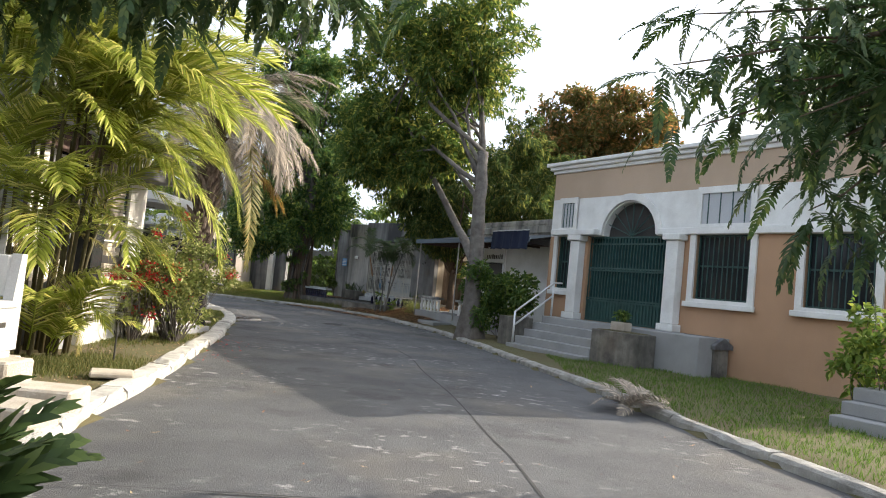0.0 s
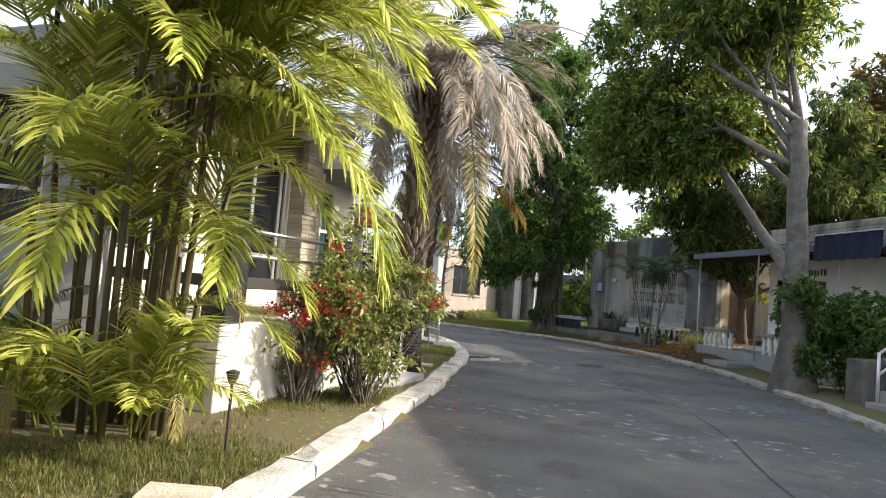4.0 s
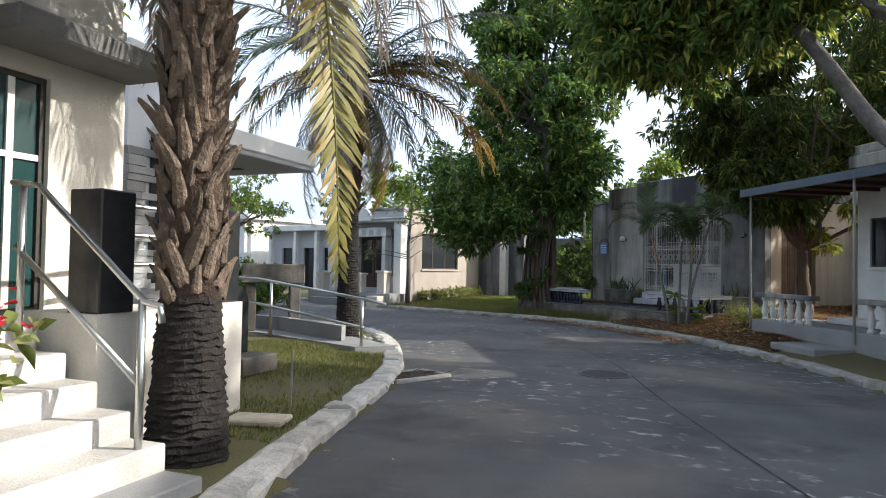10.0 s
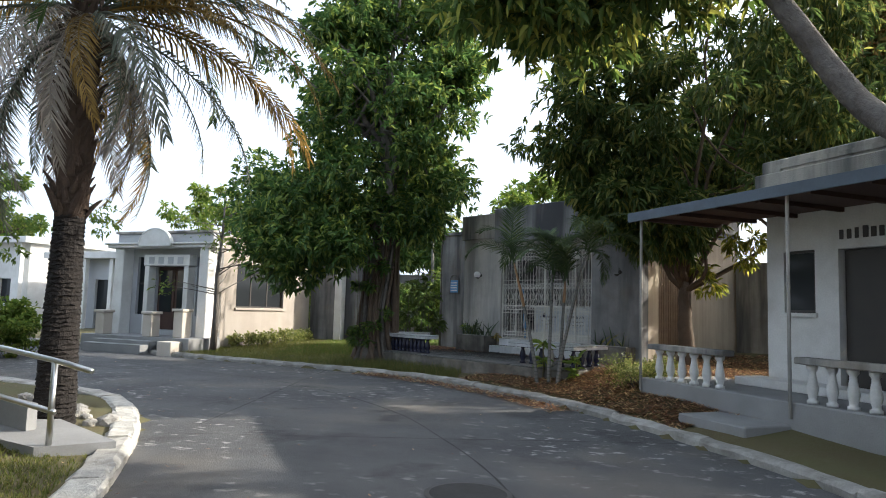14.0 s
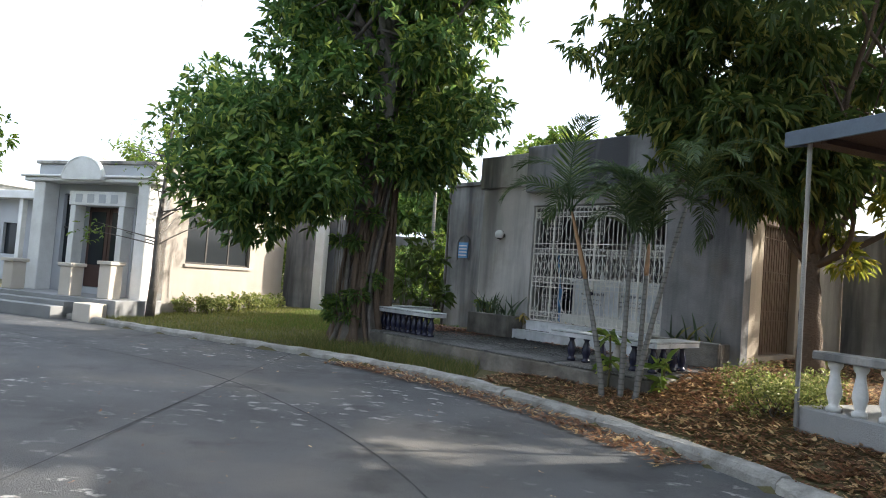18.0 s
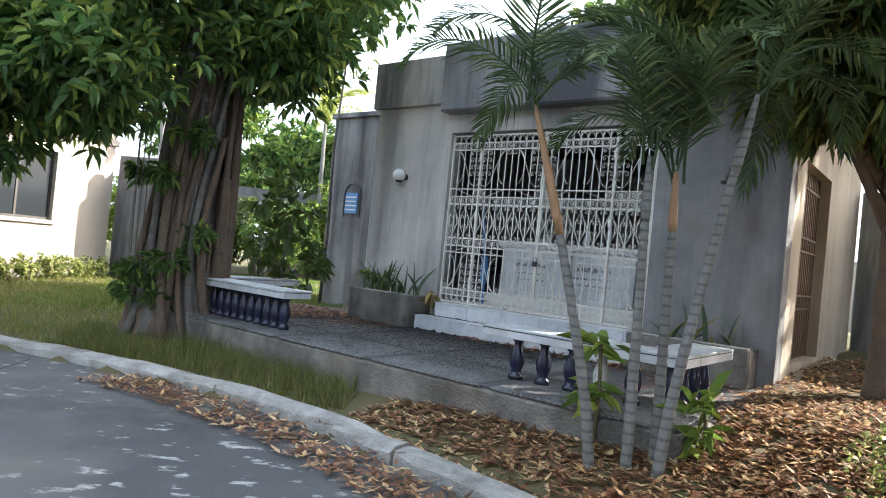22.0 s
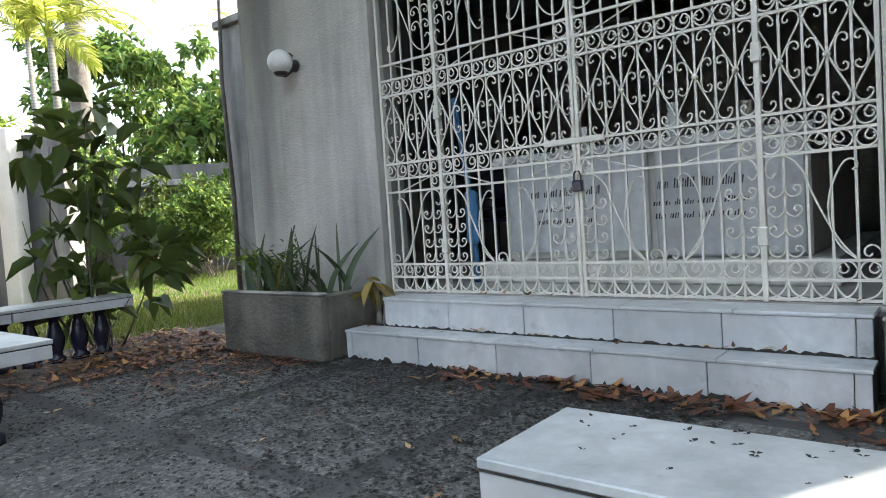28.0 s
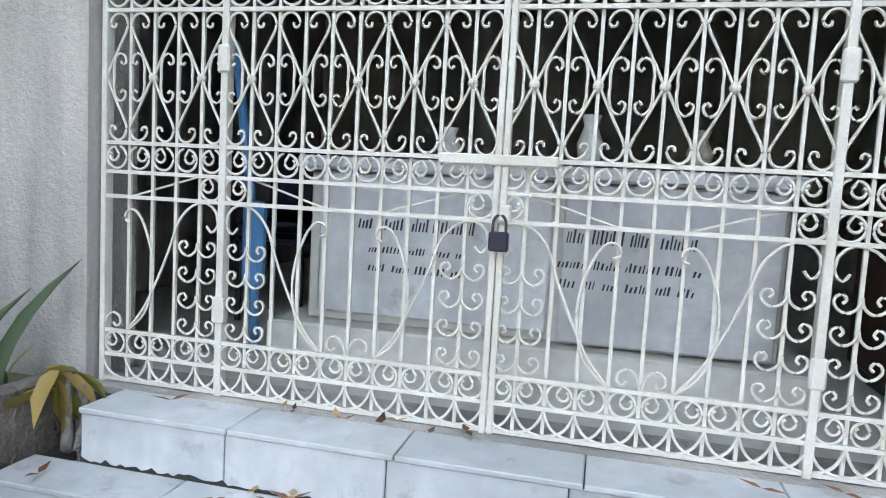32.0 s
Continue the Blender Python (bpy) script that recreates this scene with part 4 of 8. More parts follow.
# ---- window and door builders (local x along the wall, y into it, z up; wall face at y = 0) ----
def window_unit(parent, x0, x1, z0, z1, mull=(), trans=(), frame=ALU, glass=GLASS, depth=0.08, w=0.04, label=""):
    win = new("window")
    win.parent = parent
    tagged(win, label)
    part("window_frame", wall_with_holes(x0, x1, z0, z1, depth - 0.03, depth + 0.03, [(x0 + w, x1 - w, z0 + w, z1 - w)]), frame, win)
    for m in mull:
        part("mullion", box(m - w / 2, m + w / 2, depth - 0.026, depth + 0.026, z0 + w, z1 - w, 0), frame, win)
    for t in trans:
        part("transom", box(x0 + w, x1 - w, depth - 0.024, depth + 0.024, t - w / 2, t + w / 2, 0), frame, win)
    part("pane", box(x0 + w * 0.6, x1 - w * 0.6, depth + 0.004, depth + 0.012, z0 + w * 0.6, z1 - w * 0.6, 0), glass, win)
    return win


# ---- first house: grey walls, two window bays ----
H1 = pose(-7.5, 7.72, 0, 0, 0, 31)
h1 = thing("house", H1, "grey rendered house with louvred windows and a white parapet", "house")
part("wall", wall_with_holes(-2.2, 2.07, -0.1, 3.11, 0, 0.22, [(0.04, 0.62, 1.66, 2.87), (0.87, 1.52, 1.66, 2.89)]), GREYW, h1)
inv = H1.inverted()


def at_h1(pts):
    return [tuple((inv @ Vector((x, y, 0)))[:2]) for x, y in pts]


part("side_wall", prism(at_h1([(-5.84, 8.98), (-6.32, 9.36), (-6.46, 9.24), (-5.98, 8.89)]), -0.1, 3.11), GREYW, h1)
part("back_wall", prism(at_h1([(-6.33, 9.37), (-11.2, 9.37), (-11.2, 9.24), (-6.46, 9.24)]), -0.1, 3.11), GREYW, h1)
part("left_wall", prism(at_h1([(-9.45, 6.62), (-11.2, 6.62), (-11.2, 9.23), (-11.05, 9.23), (-11.05, 6.78), (-9.5, 6.78)]), -0.1, 3.11), GREYW, h1)
part("roof", prism(at_h1([(-9.50, 6.53), (-5.66, 8.82), (-6.28, 9.42), (-11.25, 9.42), (-11.25, 6.53)]), 3.112, 3.30), WHITE, h1, "white parapet slab")
for x0, x1 in ((0.04, 0.62), (0.87, 1.52)):
    win = window_unit(h1, x0, x1, 1.66, 2.87 if x0 < 0.5 else 2.89, (), (2.43, 2.04), label="aluminium louvre window", w=0.035)
    part("sill", box(x0 - 0.03, x1 + 0.03, -0.04, 0.04, 1.61, 1.658, 0.006), GREYW, h1)
part("curtain", box(0.33, 0.43, 0.062, 0.078, 1.70, 2.40, 0), STEP_C, h1, "pale curtain edge at the window")
pav = thing("pavilion", pose(-6.45, 1.0, 0, 0, 0, 90), "grey pavilion block with a white moulded cornice", "house")
part("wall", box(0, 5.6, 0, 1.04, 0.0, 3.05, 0.01), GREYW, pav)
part("cornice", box(-0.1, 5.72, -0.14, 1.04, 3.052, 3.18, 0.02), WHITE, pav)
part("cornice", box(-0.16, 5.82, -0.24, 1.04, 3.182, 3.30, 0.03), WHITE, pav)
part("parapet", box(0, 5.6, -0.02, 1.04, 3.302, 3.75, 0.01), GREYW, pav)

# white platform, concrete bench and stepping blocks
plat = thing("platform", Matrix(), "white painted concrete platform", "platform", kind="structure")
part("slab", box(-6.4, -4.08, 0.5, 6.75, 0.0, 0.36, 0.015), STEP_C, plat)
for a, b in zip(np.arange(0.5, 6.5, 0.6), np.arange(1.1, 7.1, 0.6)):
    part("edge_tile", box(-4.5, -4.05, a + 0.003, min(b, 6.75) - 0.003, 0.361, 0.45, 0.008), WHITE, plat)
part("top", box(-6.4, -4.501, 0.5, 6.75, 0.361, 0.447, 0.008), WHITE, plat)
BENCHW = material("white_terrazzo", (0.53, 0.53, 0.515), 0.6, (0.44, 0.43, 0.41), 3.0, 50, 0.3, streak=0.3, streak_col=(0.28, 0.27, 0.25))
cb = thing("concrete_bench", pose(-4.03, 6.02, 0.448), "white terrazzo park bench with a solid backrest", "bench")
part("end_panel", prism([(0, 0), (0.52, 0), (0.52, 0.92), (0.44, 0.92), (0.38, 0.46), (0.0, 0.44)], -0.05, 0.05), BENCHW, cb).matrix_basis = pose(-0.05, 0, 0, 90, 0, 90)
part("end_panel", prism([(0, 0), (0.52, 0), (0.52, 0.92), (0.44, 0.92), (0.38, 0.46), (0.0, 0.44)], -0.05, 0.05), BENCHW, cb).matrix_basis = pose(-2.05, 0, 0, 90, 0, 90)
part("seat", box(-2.25, 0.02, -0.02, 0.44, 0.40, 0.47, 0.012), BENCHW, cb)
part("slot", box(-0.001, 0.003, 0.20, 0.32, 0.22, 0.27, 0), DKFRAME, cb, "dark slot in the end panel")
part("backrest", box(-2.0, -0.1, 0.40, 0.50, 0.50, 0.90, 0.012), BENCHW, cb, "grey-shaded solid backrest")
block_rng = random.Random(8)
for x, y, z, w, d in ((-4.12, 6.35, 0.36, 0.58, 0.40), (-4.1, 5.62, 0.36, 0.62, 0.42), (-3.92, 4.78, 0.36, 0.6, 0.42), (-3.32, 5.9, 0.24, 0.60, 0.40), (-3.2, 5.18, 0.24, 0.62, 0.42), (-3.05, 4.4, 0.22, 0.6, 0.4)):
    blk = part("stepping_block", box(-w / 2, w / 2, -d / 2, d / 2, 0.0, z, 0.02), STEP_C, None)
    blk.matrix_world = pose(x, y, 0.02, 0, 0, block_rng.uniform(-6, 6))
    tagged(blk, "pale concrete stepping block set in the lawn", "stepping block", "stepping blocks to the platform")
slabk = part("stepping_block", box(-0.22, 0.22, -0.15, 0.15, 0.0, 0.06, 0.015), STEP_C, None)
slabk.matrix_world = pose(-3.55, 7.55, 0.10, 2, 1, 25)
tagged(slabk, "flat broken concrete slab lying in the grass", "slab")

# ---- second house: veranda, black granite posts, steel rails, stacked-stone pier ----
h2 = thing("house", Matrix(), "cream rendered house with a veranda, dark eaves and large windows", "house")
H2W = pose(-6.92, 9.6, 0, 0, 0, 90)
w2 = part("wall", wall_with_holes(0, 5.75, 0, 3.62, 0, 0.25, [(1.95, 3.62, 1.25, 3.45), (4.38, 4.98, 1.02, 2.97), (0.35, 1.5, 1.6, 3.4)]), H2WALL, h2)
w2.matrix_basis = H2W
holder = new("window_bay")
holder.parent = h2
holder.matrix_basis = H2W
for args in ((1.95, 3.62, 1.25, 3.45, (2.10, 2.82, 3.47), (3.12, 1.75)), (4.38, 4.98, 1.02, 2.97, (4.68,), (2.3,)), (0.35, 1.5, 1.6, 3.4, (0.92,), (3.0,))):
    x0, x1, z0, z1, mu, tr = args
    part("window_frame", wall_with_holes(x0, x1, z0, z1, 0.05, 0.11, [(x0 + 0.05, x1 - 0.05, z0 + 0.05, z1 - 0.05)]), ALU if x0 < 4 else DKFRAME, holder)
    for m in mu:
        part("mullion", box(m - 0.03, m + 0.03, 0.052, 0.108, z0 + 0.05, z1 - 0.05, 0), ALU, holder)
    for t in tr:
        part("transom", box(x0 + 0.05, x1 - 0.05, 0.054, 0.106, t - 0.025, t + 0.025, 0), ALU, holder)
    part("pane", box(x0 + 0.03, x1 - 0.03, 0.078, 0.086, z0 + 0.03, z1 - 0.03, 0), GLASS if x0 < 4 else GLASS_G, holder)
part("end_wall", box(-12.0, -6.921, 9.6, 9.85, 0, 3.62, 0), CREAM, h2)
part("end_wall", box(-12.0, -6.921, 15.1, 15.35, 0, 3.62, 0), CREAM, h2)
part("back_wall", box(-12.25, -12.0, 9.6, 15.35, 0, 3.62, 0), CREAM, h2)
part("roof", box(-12.4, -5.95, 9.2, 13.45, 3.672, 3.90, 0.02), ROOF_G, h2, "dark flat roof overhang")
part("soffit", box(-12.4, -6.05, 9.3, 13.40, 3.622, 3.67, 0), GREYW, h2)
part("valance", box(-6.918, -6.72, 9.7, 13.20, 3.18, 3.62, 0.01), SOFFIT, h2, "dark brown boxed lining over the windows")
part("eave", box(-6.918, -6.35, 13.87, 15.38, 3.12, 3.30, 0.02), ROOF_G, h2, "lower dark eave with a rough edge")
part("eave_wall", box(-6.98, -6.921, 13.9, 15.3, 3.622, 3.9, 0), H2WALL, h2)
pier = new("stone_pier")
pier.parent = h2
rng = random.Random(2)
z = 0.95
while z < 3.60:
    hh = rng.uniform(0.05, 0.10)
    y = 13.24
    while y < 13.76:
        ww = min(rng.uniform(0.16, 0.4), 13.78 - y)
        if ww < 0.06:
            break
        d = rng.uniform(0.0, 0.035)
        part("stone", box(-6.919, -6.66 + d, y + 0.003, y + ww - 0.003, z + 0.003, min(z + hh, 3.61) - 0.003, 0), STONE, pier)
        y += ww
    z += hh
# veranda floor and low wall
part("veranda_floor", box(-6.919, -5.19, 9.75, 12.3, 0.0, 0.90, 0.01), STEP_C, h2)
part("low_wall", box(-5.188, -5.05, 9.62, 12.1, 0.0, 0.96, 0.012), H2WALL, h2, "sunlit cream veranda wall")
part("low_wall", box(-6.9, -5.189, 9.62, 9.748, 0.0, 0.96, 0.012), CREAM, h2)
part("terrace_floor", box(-6.919, -6.2, 12.302, 16.0, 0.0, 1.0, 0.01), STEP_C, h2)
part("low_wall", prism([(-6.35, 13.98), (-5.65, 13.98), (-5.92, 15.86), (-6.35, 15.86)], 0.0, 1.10), H2WALL, h2)


def granite_post(x, y, z0, z1, w=0.30):
    ob = thing("granite_post", pose(x, y, z0), "polished black granite veranda post", "post", "veranda posts")
    part("shaft", box(-w / 2, w / 2, -w / 2, w / 2, 0, z1 - z0, 0.01), BLACK, ob)
    return ob


granite_post(-5.17, 9.78, 0.962, 1.98)
granite_post(-5.17, 11.95, 0.962, 1.98)
granite_post(-5.80, 14.14, 1.102, 1.96)
granite_post(-6.09, 15.68, 1.102, 1.96)


def rail_set(pts_list, r, label, mats=CHROME, posts=()):
    ob = thing("handrail", Matrix(), label, "handrail")
    for pts in pts_list:
        bm = bmesh.new()
        tube(bm, pts, r, 10)
        part("tube", bm, mats, ob, "", True)
    for pts in posts:
        bm = bmesh.new()
        tube(bm, pts, r * 1.1, 10)
        part("post", bm, mats, ob, "", True)
    return ob


rail_set([[(-5.17, 9.93, zz), (-5.17, 11.8, zz)] for zz in (1.90, 1.64)] + [[(-6.9, 9.78, zz), (-5.32, 9.78, zz)] for zz in (1.90, 1.64)], 0.024, "polished steel veranda rails")
rail_set([[(-5.82, 14.29, zz), (-6.07, 15.53, zz)] for zz in (1.88, 1.66, 1.44)], 0.022, "polished steel terrace rails")
part("dark_rail", box(-5.22, -5.12, 9.94, 11.79, 1.30, 1.42, 0.01), DKFRAME, h2)
part("dark_rail", box(-6.9, -5.33, 9.73, 9.83, 1.30, 1.42, 0.01), DKFRAME, h2)
seat = thing("stone_bench", pose(-5.25, 9.2, 0.1, 0, 0, -8), "grey concrete bench with a round-headed end panel", "bench")
part("end_panel", prism([(-0.2, 0), (0.2, 0)] + [(0.2 * math.cos(a), 0.72 + 0.2 * math.sin(a)) for a in np.linspace(0, math.pi, 13)], -0.05, 0.05), STEP_G, seat).matrix_basis = pose(0, 0, 0, 90, 0, 0)
bm = bmesh.new()
tube(bm, [(0.12 * math.cos(a), -0.06, 0.70 + 0.12 * math.sin(a)) for a in np.linspace(0, 2 * math.pi, 25)], 0.018, 6)
part("ring", bm, CONC, seat, "raised ring on the panel", True)
part("slab", box(-0.9, -0.201, -0.12, 0.3, 0.0, 0.42, 0.015), STEP_G, seat)
# stairs to the veranda
st = thing("stairs", Matrix(), "pale concrete stairs up to the veranda", "stairs")
for k in range(6):
    part("step", box(-6.2, -4.66 - 0.29 * k, 12.16, 13.90, 0.0, 0.17 + 0.168 * k, 0.012), STEP_P if k else STEP_G, st)
rail_set([[(-6.15, 13.72, 1.98), (-5.9, 13.72, 1.95), (-4.98, 13.72, 1.22), (-4.86, 13.72, 1.20), (-4.84, 13.72, 1.10)], [(-6.1, 13.72, 1.55), (-5.0, 13.72, 0.72)]], 0.022, "steel stair handrail with two tubes",
         posts=([(-5.0, 13.72, 0.17), (-5.0, 13.72, 1.24)], [(-6.05, 13.72, 0.95), (-6.05, 13.72, 1.97)]))

# ---- third house: pale wall, grey stone, canopy on thin columns ----
CANOPY_W = material("clean_white_render", (0.76, 0.76, 0.75), 0.6, (0.68, 0.68, 0.66), 1.5, 60, 0.1)
PALEBLUE = material("pale_blue_render", (0.62, 0.66, 0.71), 0.7, (0.52, 0.56, 0.61), 1.0, 60, 0.15, streak=0.12, streak_col=(0.4, 0.42, 0.45))
h3 = thing("house", Matrix(), "pale blue-white house with grey stone cladding and a flat canopy", "house")
part("wall", box(-13.0, -8.2, 16.6, 18.0, 0, 3.95, 0), PALEBLUE, h3)
part("roof", box(-13.1, -8.1, 16.5, 18.1, 3.952, 4.10, 0.02), WHITE, h3)
part("tall_window", box(-8.199, -8.17, 16.95, 17.35, 1.2, 3.05, 0.01), BLACK, h3)
clad = new("stone_cladding")
clad.parent = h3
z = 0.1
while z < 2.75:
    hh = rng.uniform(0.07, 0.13)
    y = 16.55
    while y < 18.0:
        ww = min(rng.uniform(0.2, 0.5), 18.0 - y)
        if not (16.9 < y + ww / 2 < 17.4 and z > 1.1):
            part("stone", box(-8.199, -8.14 + rng.uniform(0, 0.03), y + 0.004, y + ww - 0.004, z + 0.004, z + hh - 0.004, 0), STONE_G, clad)
        y += ww
    z += hh
part("canopy", box(-13.0, -7.35, 17.0, 19.35, 2.86, 2.93, 0.01), GREYW, h3, "beige canopy soffit")
part("canopy_fascia", box(-13.0, -7.33, 16.98, 19.37, 2.932, 3.16, 0.015), CANOPY_W, h3, "white canopy edge")
for x, y in ((-8.85, 19.1), (-11.5, 19.1)):
    bm = bmesh.new()
    tube(bm, [(x, y, 0.1), (x, y, 2.858)], 0.09, 14)
    part("column", bm, WHITE, h3, "", True)
for x, y in ((-8.3, 18.7), (-9.0, 18.4)):
    part("downlight", box(x - 0.12, x + 0.12, y - 0.05, y + 0.05, 2.845, 2.858, 0), DKFRAME, h3)
plq = thing("memorial_stone", pose(-7.25, 17.45, 0.12), "small dark round-headed stone on a grey base", "stone")
part("base", box(-0.4, 0.4, -0.35, 0.35, 0, 0.22, 0.015), PLANTER, plq)
part("stone", prism([(-0.22, 0), (0.22, 0)] + [(0.22 * math.cos(a), 0.62 + 0.22 * math.sin(a)) for a in np.linspace(0, math.pi, 9)], -0.08, 0.08), BLACK, plq).matrix_basis = pose(-0.05, 0, 0.221, 90, 0, 90)
tab = thing("stone_table", pose(-9.75, 21.75, 0.162, 0, 0, 38), "dark grey stone table on the paved ramp", "table")
part("top", box(-0.6, 0.6, -0.25, 0.25, 0.92, 1.30, 0.02), PLANTER, tab)
for sx in (-0.42, 0.42):
    part("leg", box(sx - 0.1, sx + 0.1, -0.2, 0.2, 0.0, 0.919, 0.015), PLANTER, tab)
# ramp with rails
ramp = thing("ramp", Matrix(), "grey concrete ramp with a low edge wall", "ramp")
part("slab", prism([(-6.5, 20.55), (-9.4, 22.6), (-13.0, 24.2), (-13.0, 21.6), (-9.6, 21.2), (-7.0, 20.1)], 0.0, 0.16), STEP_G, ramp)
part("edge_wall", prism([(-7.6, 20.72), (-9.6, 21.75), (-12.9, 22.3), (-12.9, 22.5), (-9.6, 21.95), (-7.6, 20.86)], 0.162, 0.42), STEP_G, ramp)
TOPR = [(-12.9, 21.3, 1.22), (-9.6, 21.05, 1.18), (-6.9, 20.2, 0.92), (-6.45, 20.05, 0.86)]
rail_set([TOPR, [(x, y, zz - 0.46) for x, y, zz in TOPR[:-1]]], 0.026, "steel ramp handrail with two tubes",
         posts=[[(x, y, 0.1), (x, y, zz)] for x, y, zz in ((-11.6, 21.2, 1.2), (-9.2, 20.93, 1.14), (-6.95, 20.22, 0.92))])

# ---- porch house with balustrade and metal awning ----
PORCH = pose(-0.85, 25.75, 0, 0, 0, -60.2)
h4 = thing("porch_house", PORCH, "white house with a blue-grey metal awning over a balustraded porch", "house")
part("plinth", box(-0.12, 5.6, 0.0, 1.5, 0.0, 0.50, 0.015), STEP_G, h4, "grey concrete porch plinth")
part("step", box(1.62, 2.75, -0.75, -0.002, 0.0, 0.22, 0.015), STEP_G, h4)
part("wall", wall_with_holes(1.04, 6.0, 0.0, 3.3, 1.5, 1.75, [(1.35, 1.88, 1.6, 2.52), (2.25, 3.3, 0.52, 2.5)]), WHITE, h4)
part("wall_return", box(1.04, 1.29, 1.751, 6.0, 0.0, 3.3, 0), WHITE, h4)
part("far_wall", box(5.75, 6.0, 1.751, 6.0, 0.0, 3.3, 0), WHITE, h4)
part("back_wall", box(1.291, 5.749, 5.75, 6.0, 0.0, 3.3, 0), WHITE, h4)
part("roof", box(0.9, 6.1, 1.4, 6.1, 3.5, 3.75, 0.02), CONC, h4)
part("parapet", box(1.0, 6.05, 1.45, 1.75, 3.301, 3.95, 0.02), CONC, h4, "grey parapet")
part("parapet_panel", wall_with_holes(1.3, 5.6, 3.38, 3.86, 1.425, 1.449, [(1.38, 5.52, 3.45, 3.79)]), CONC, h4, "raised border round the parapet panel")
sign_rng = random.Random(4)
for k in range(9):
    part("sign_letter", box(2.28 + 0.115 * k, 2.28 + 0.115 * k + sign_rng.uniform(0.055, 0.085), 1.488, 1.499, 2.63, 2.63 + sign_rng.uniform(0.13, 0.17), 0.004), DKFRAME, h4, "dark sign character over the door")
part("dark_door", box(2.27, 3.28, 1.6, 1.66, 0.505, 2.48, 0.01), DKFRAME, h4)
part("threshold", box(0.9, 3.4, 0.95, 1.49, 0.502, 0.62, 0.01), WHITE, h4)
win = new("window")
win.parent = h4
part("window_frame", wall_with_holes(1.35, 1.88, 1.6, 2.52, 1.53, 1.58, [(1.39, 1.84, 1.64, 2.48)]), DKFRAME, win)
part("pane", box(1.37, 1.86, 1.555, 1.562, 1.62, 2.5, 0), GLASS, win)
part("sill", box(1.31, 1.92, 1.45, 1.52, 1.54, 1.598, 0.006), WHITE, win)
bm = bmesh.new()
for v in ((-0.25, -0.12, 3.10), (6.9, -0.12, 3.10), (6.9, 1.45, 3.44), (-0.25, 1.45, 3.44)):
    bm.verts.new(v)
bm.verts.ensure_lookup_table()
bm.faces.new(bm.verts)
bmesh.ops.solidify(bm, geom=bm.faces[:], thickness=0.03)
part("awning", bm, AWNING, h4, "blue-grey sheet metal awning")
part("awning_valance", box(-0.27, 6.92, -0.15, -0.12, 3.02, 3.17, 0.004), AWNING, h4)
part("awning_side", prism([(-0.12, 3.02), (1.45, 3.30), (1.45, 3.46), (-0.12, 3.15)], -0.012, 0.012), AWNING, h4).matrix_basis = pose(-0.262, 0, 0, 90, 0, 90)
for k in range(8):
    part("rafter", box(0.1 + k * 0.75, 0.16 + k * 0.75, -0.1, 1.44, 3.0, 3.06, 0), SOFFIT, h4)
part("soffit", box(-0.2, 5.85, -0.1, 1.44, 3.062, 3.075, 0), SOFFIT, h4, "dark brown awning lining")
for x in (-0.08, 2.75, 5.6):
    bm = bmesh.new()
    tube(bm, [(x, -0.02, 0.3), (x, -0.02, 3.05)], 0.023, 10)
    part("awning_post", bm, CONC, h4)
PB = [(0.065, 0.0), (0.065, 0.04), (0.045, 0.05), (0.045, 0.08), (0.068, 0.16), (0.066, 0.2), (0.042, 0.34), (0.04, 0.38), (0.055, 0.40), (0.065, 0.42), (0.065, 0.46)]
pb_me = bpy.data.meshes.new("baluster")
bm = lathe(PB, 10)
bm.to_mesh(pb_me)
bm.free()
pb_me.materials.append(WHITE)
pb_me.polygons.foreach_set("use_smooth", [True] * len(pb_me.polygons))
for x0, x1, n in ((0.05, 1.60, 6), (2.80, 4.4, 6), (4.5, 5.6, 5)):
    bl = thing("balustrade", PORCH @ pose(0, 0.13, 0.50), "white turned balusters under a grey coping", "balustrade", "porch balustrades")
    for k in range(n):
        put("baluster", pb_me, bl, pose(x0 + 0.14 + (x1 - x0 - 0.28) * k / (n - 1), 0, 0.001))
    part("coping", box(x0 - 0.03, x1 + 0.03, -0.11, 0.11, 0.462, 0.545, 0.012), CONC, bl)
NAVY = material("navy_fabric", (0.025, 0.035, 0.075), 0.8, (0.015, 0.02, 0.045), 3.0, 80, 0.2)
sun_blind = thing("awning_blind", PORCH @ pose(5.0, -0.17, 2.80), "dark navy fabric blind hanging under the awning", "blind")
bm = bmesh.new()
cols = 16
va = [bm.verts.new((1.9 * k / cols, 0.02 * math.sin(k * 1.7), 0.56)) for k in range(cols + 1)]
vb = [bm.verts.new((1.9 * k / cols, -0.05 + 0.035 * math.sin(k * 1.7 + 0.4), 0.0 + 0.015 * math.sin(k * 2.3))) for k in range(cols + 1)]
for k in range(cols):
    bm.faces.new((va[k], va[k + 1], vb[k + 1], vb[k]))
bmesh.ops.solidify(bm, geom=bm.faces[:], thickness=0.012)
part("cloth", bm, NAVY, sun_blind, "", True)
bm = bmesh.new()
tube(bm, [(0, 0.0, 0.57), (1.9, 0.0, 0.57)], 0.016, 8)
part("roller", bm, ALU, sun_blind)

# ---- peach chapel with the green gate ----
CHAPEL = pose(2.04, 18.05, 0, 0, 0, -57)
h5 = thing("chapel", CHAPEL, "peach and orange chapel with white columns and an arched green gate", "chapel")
FY = 1.5


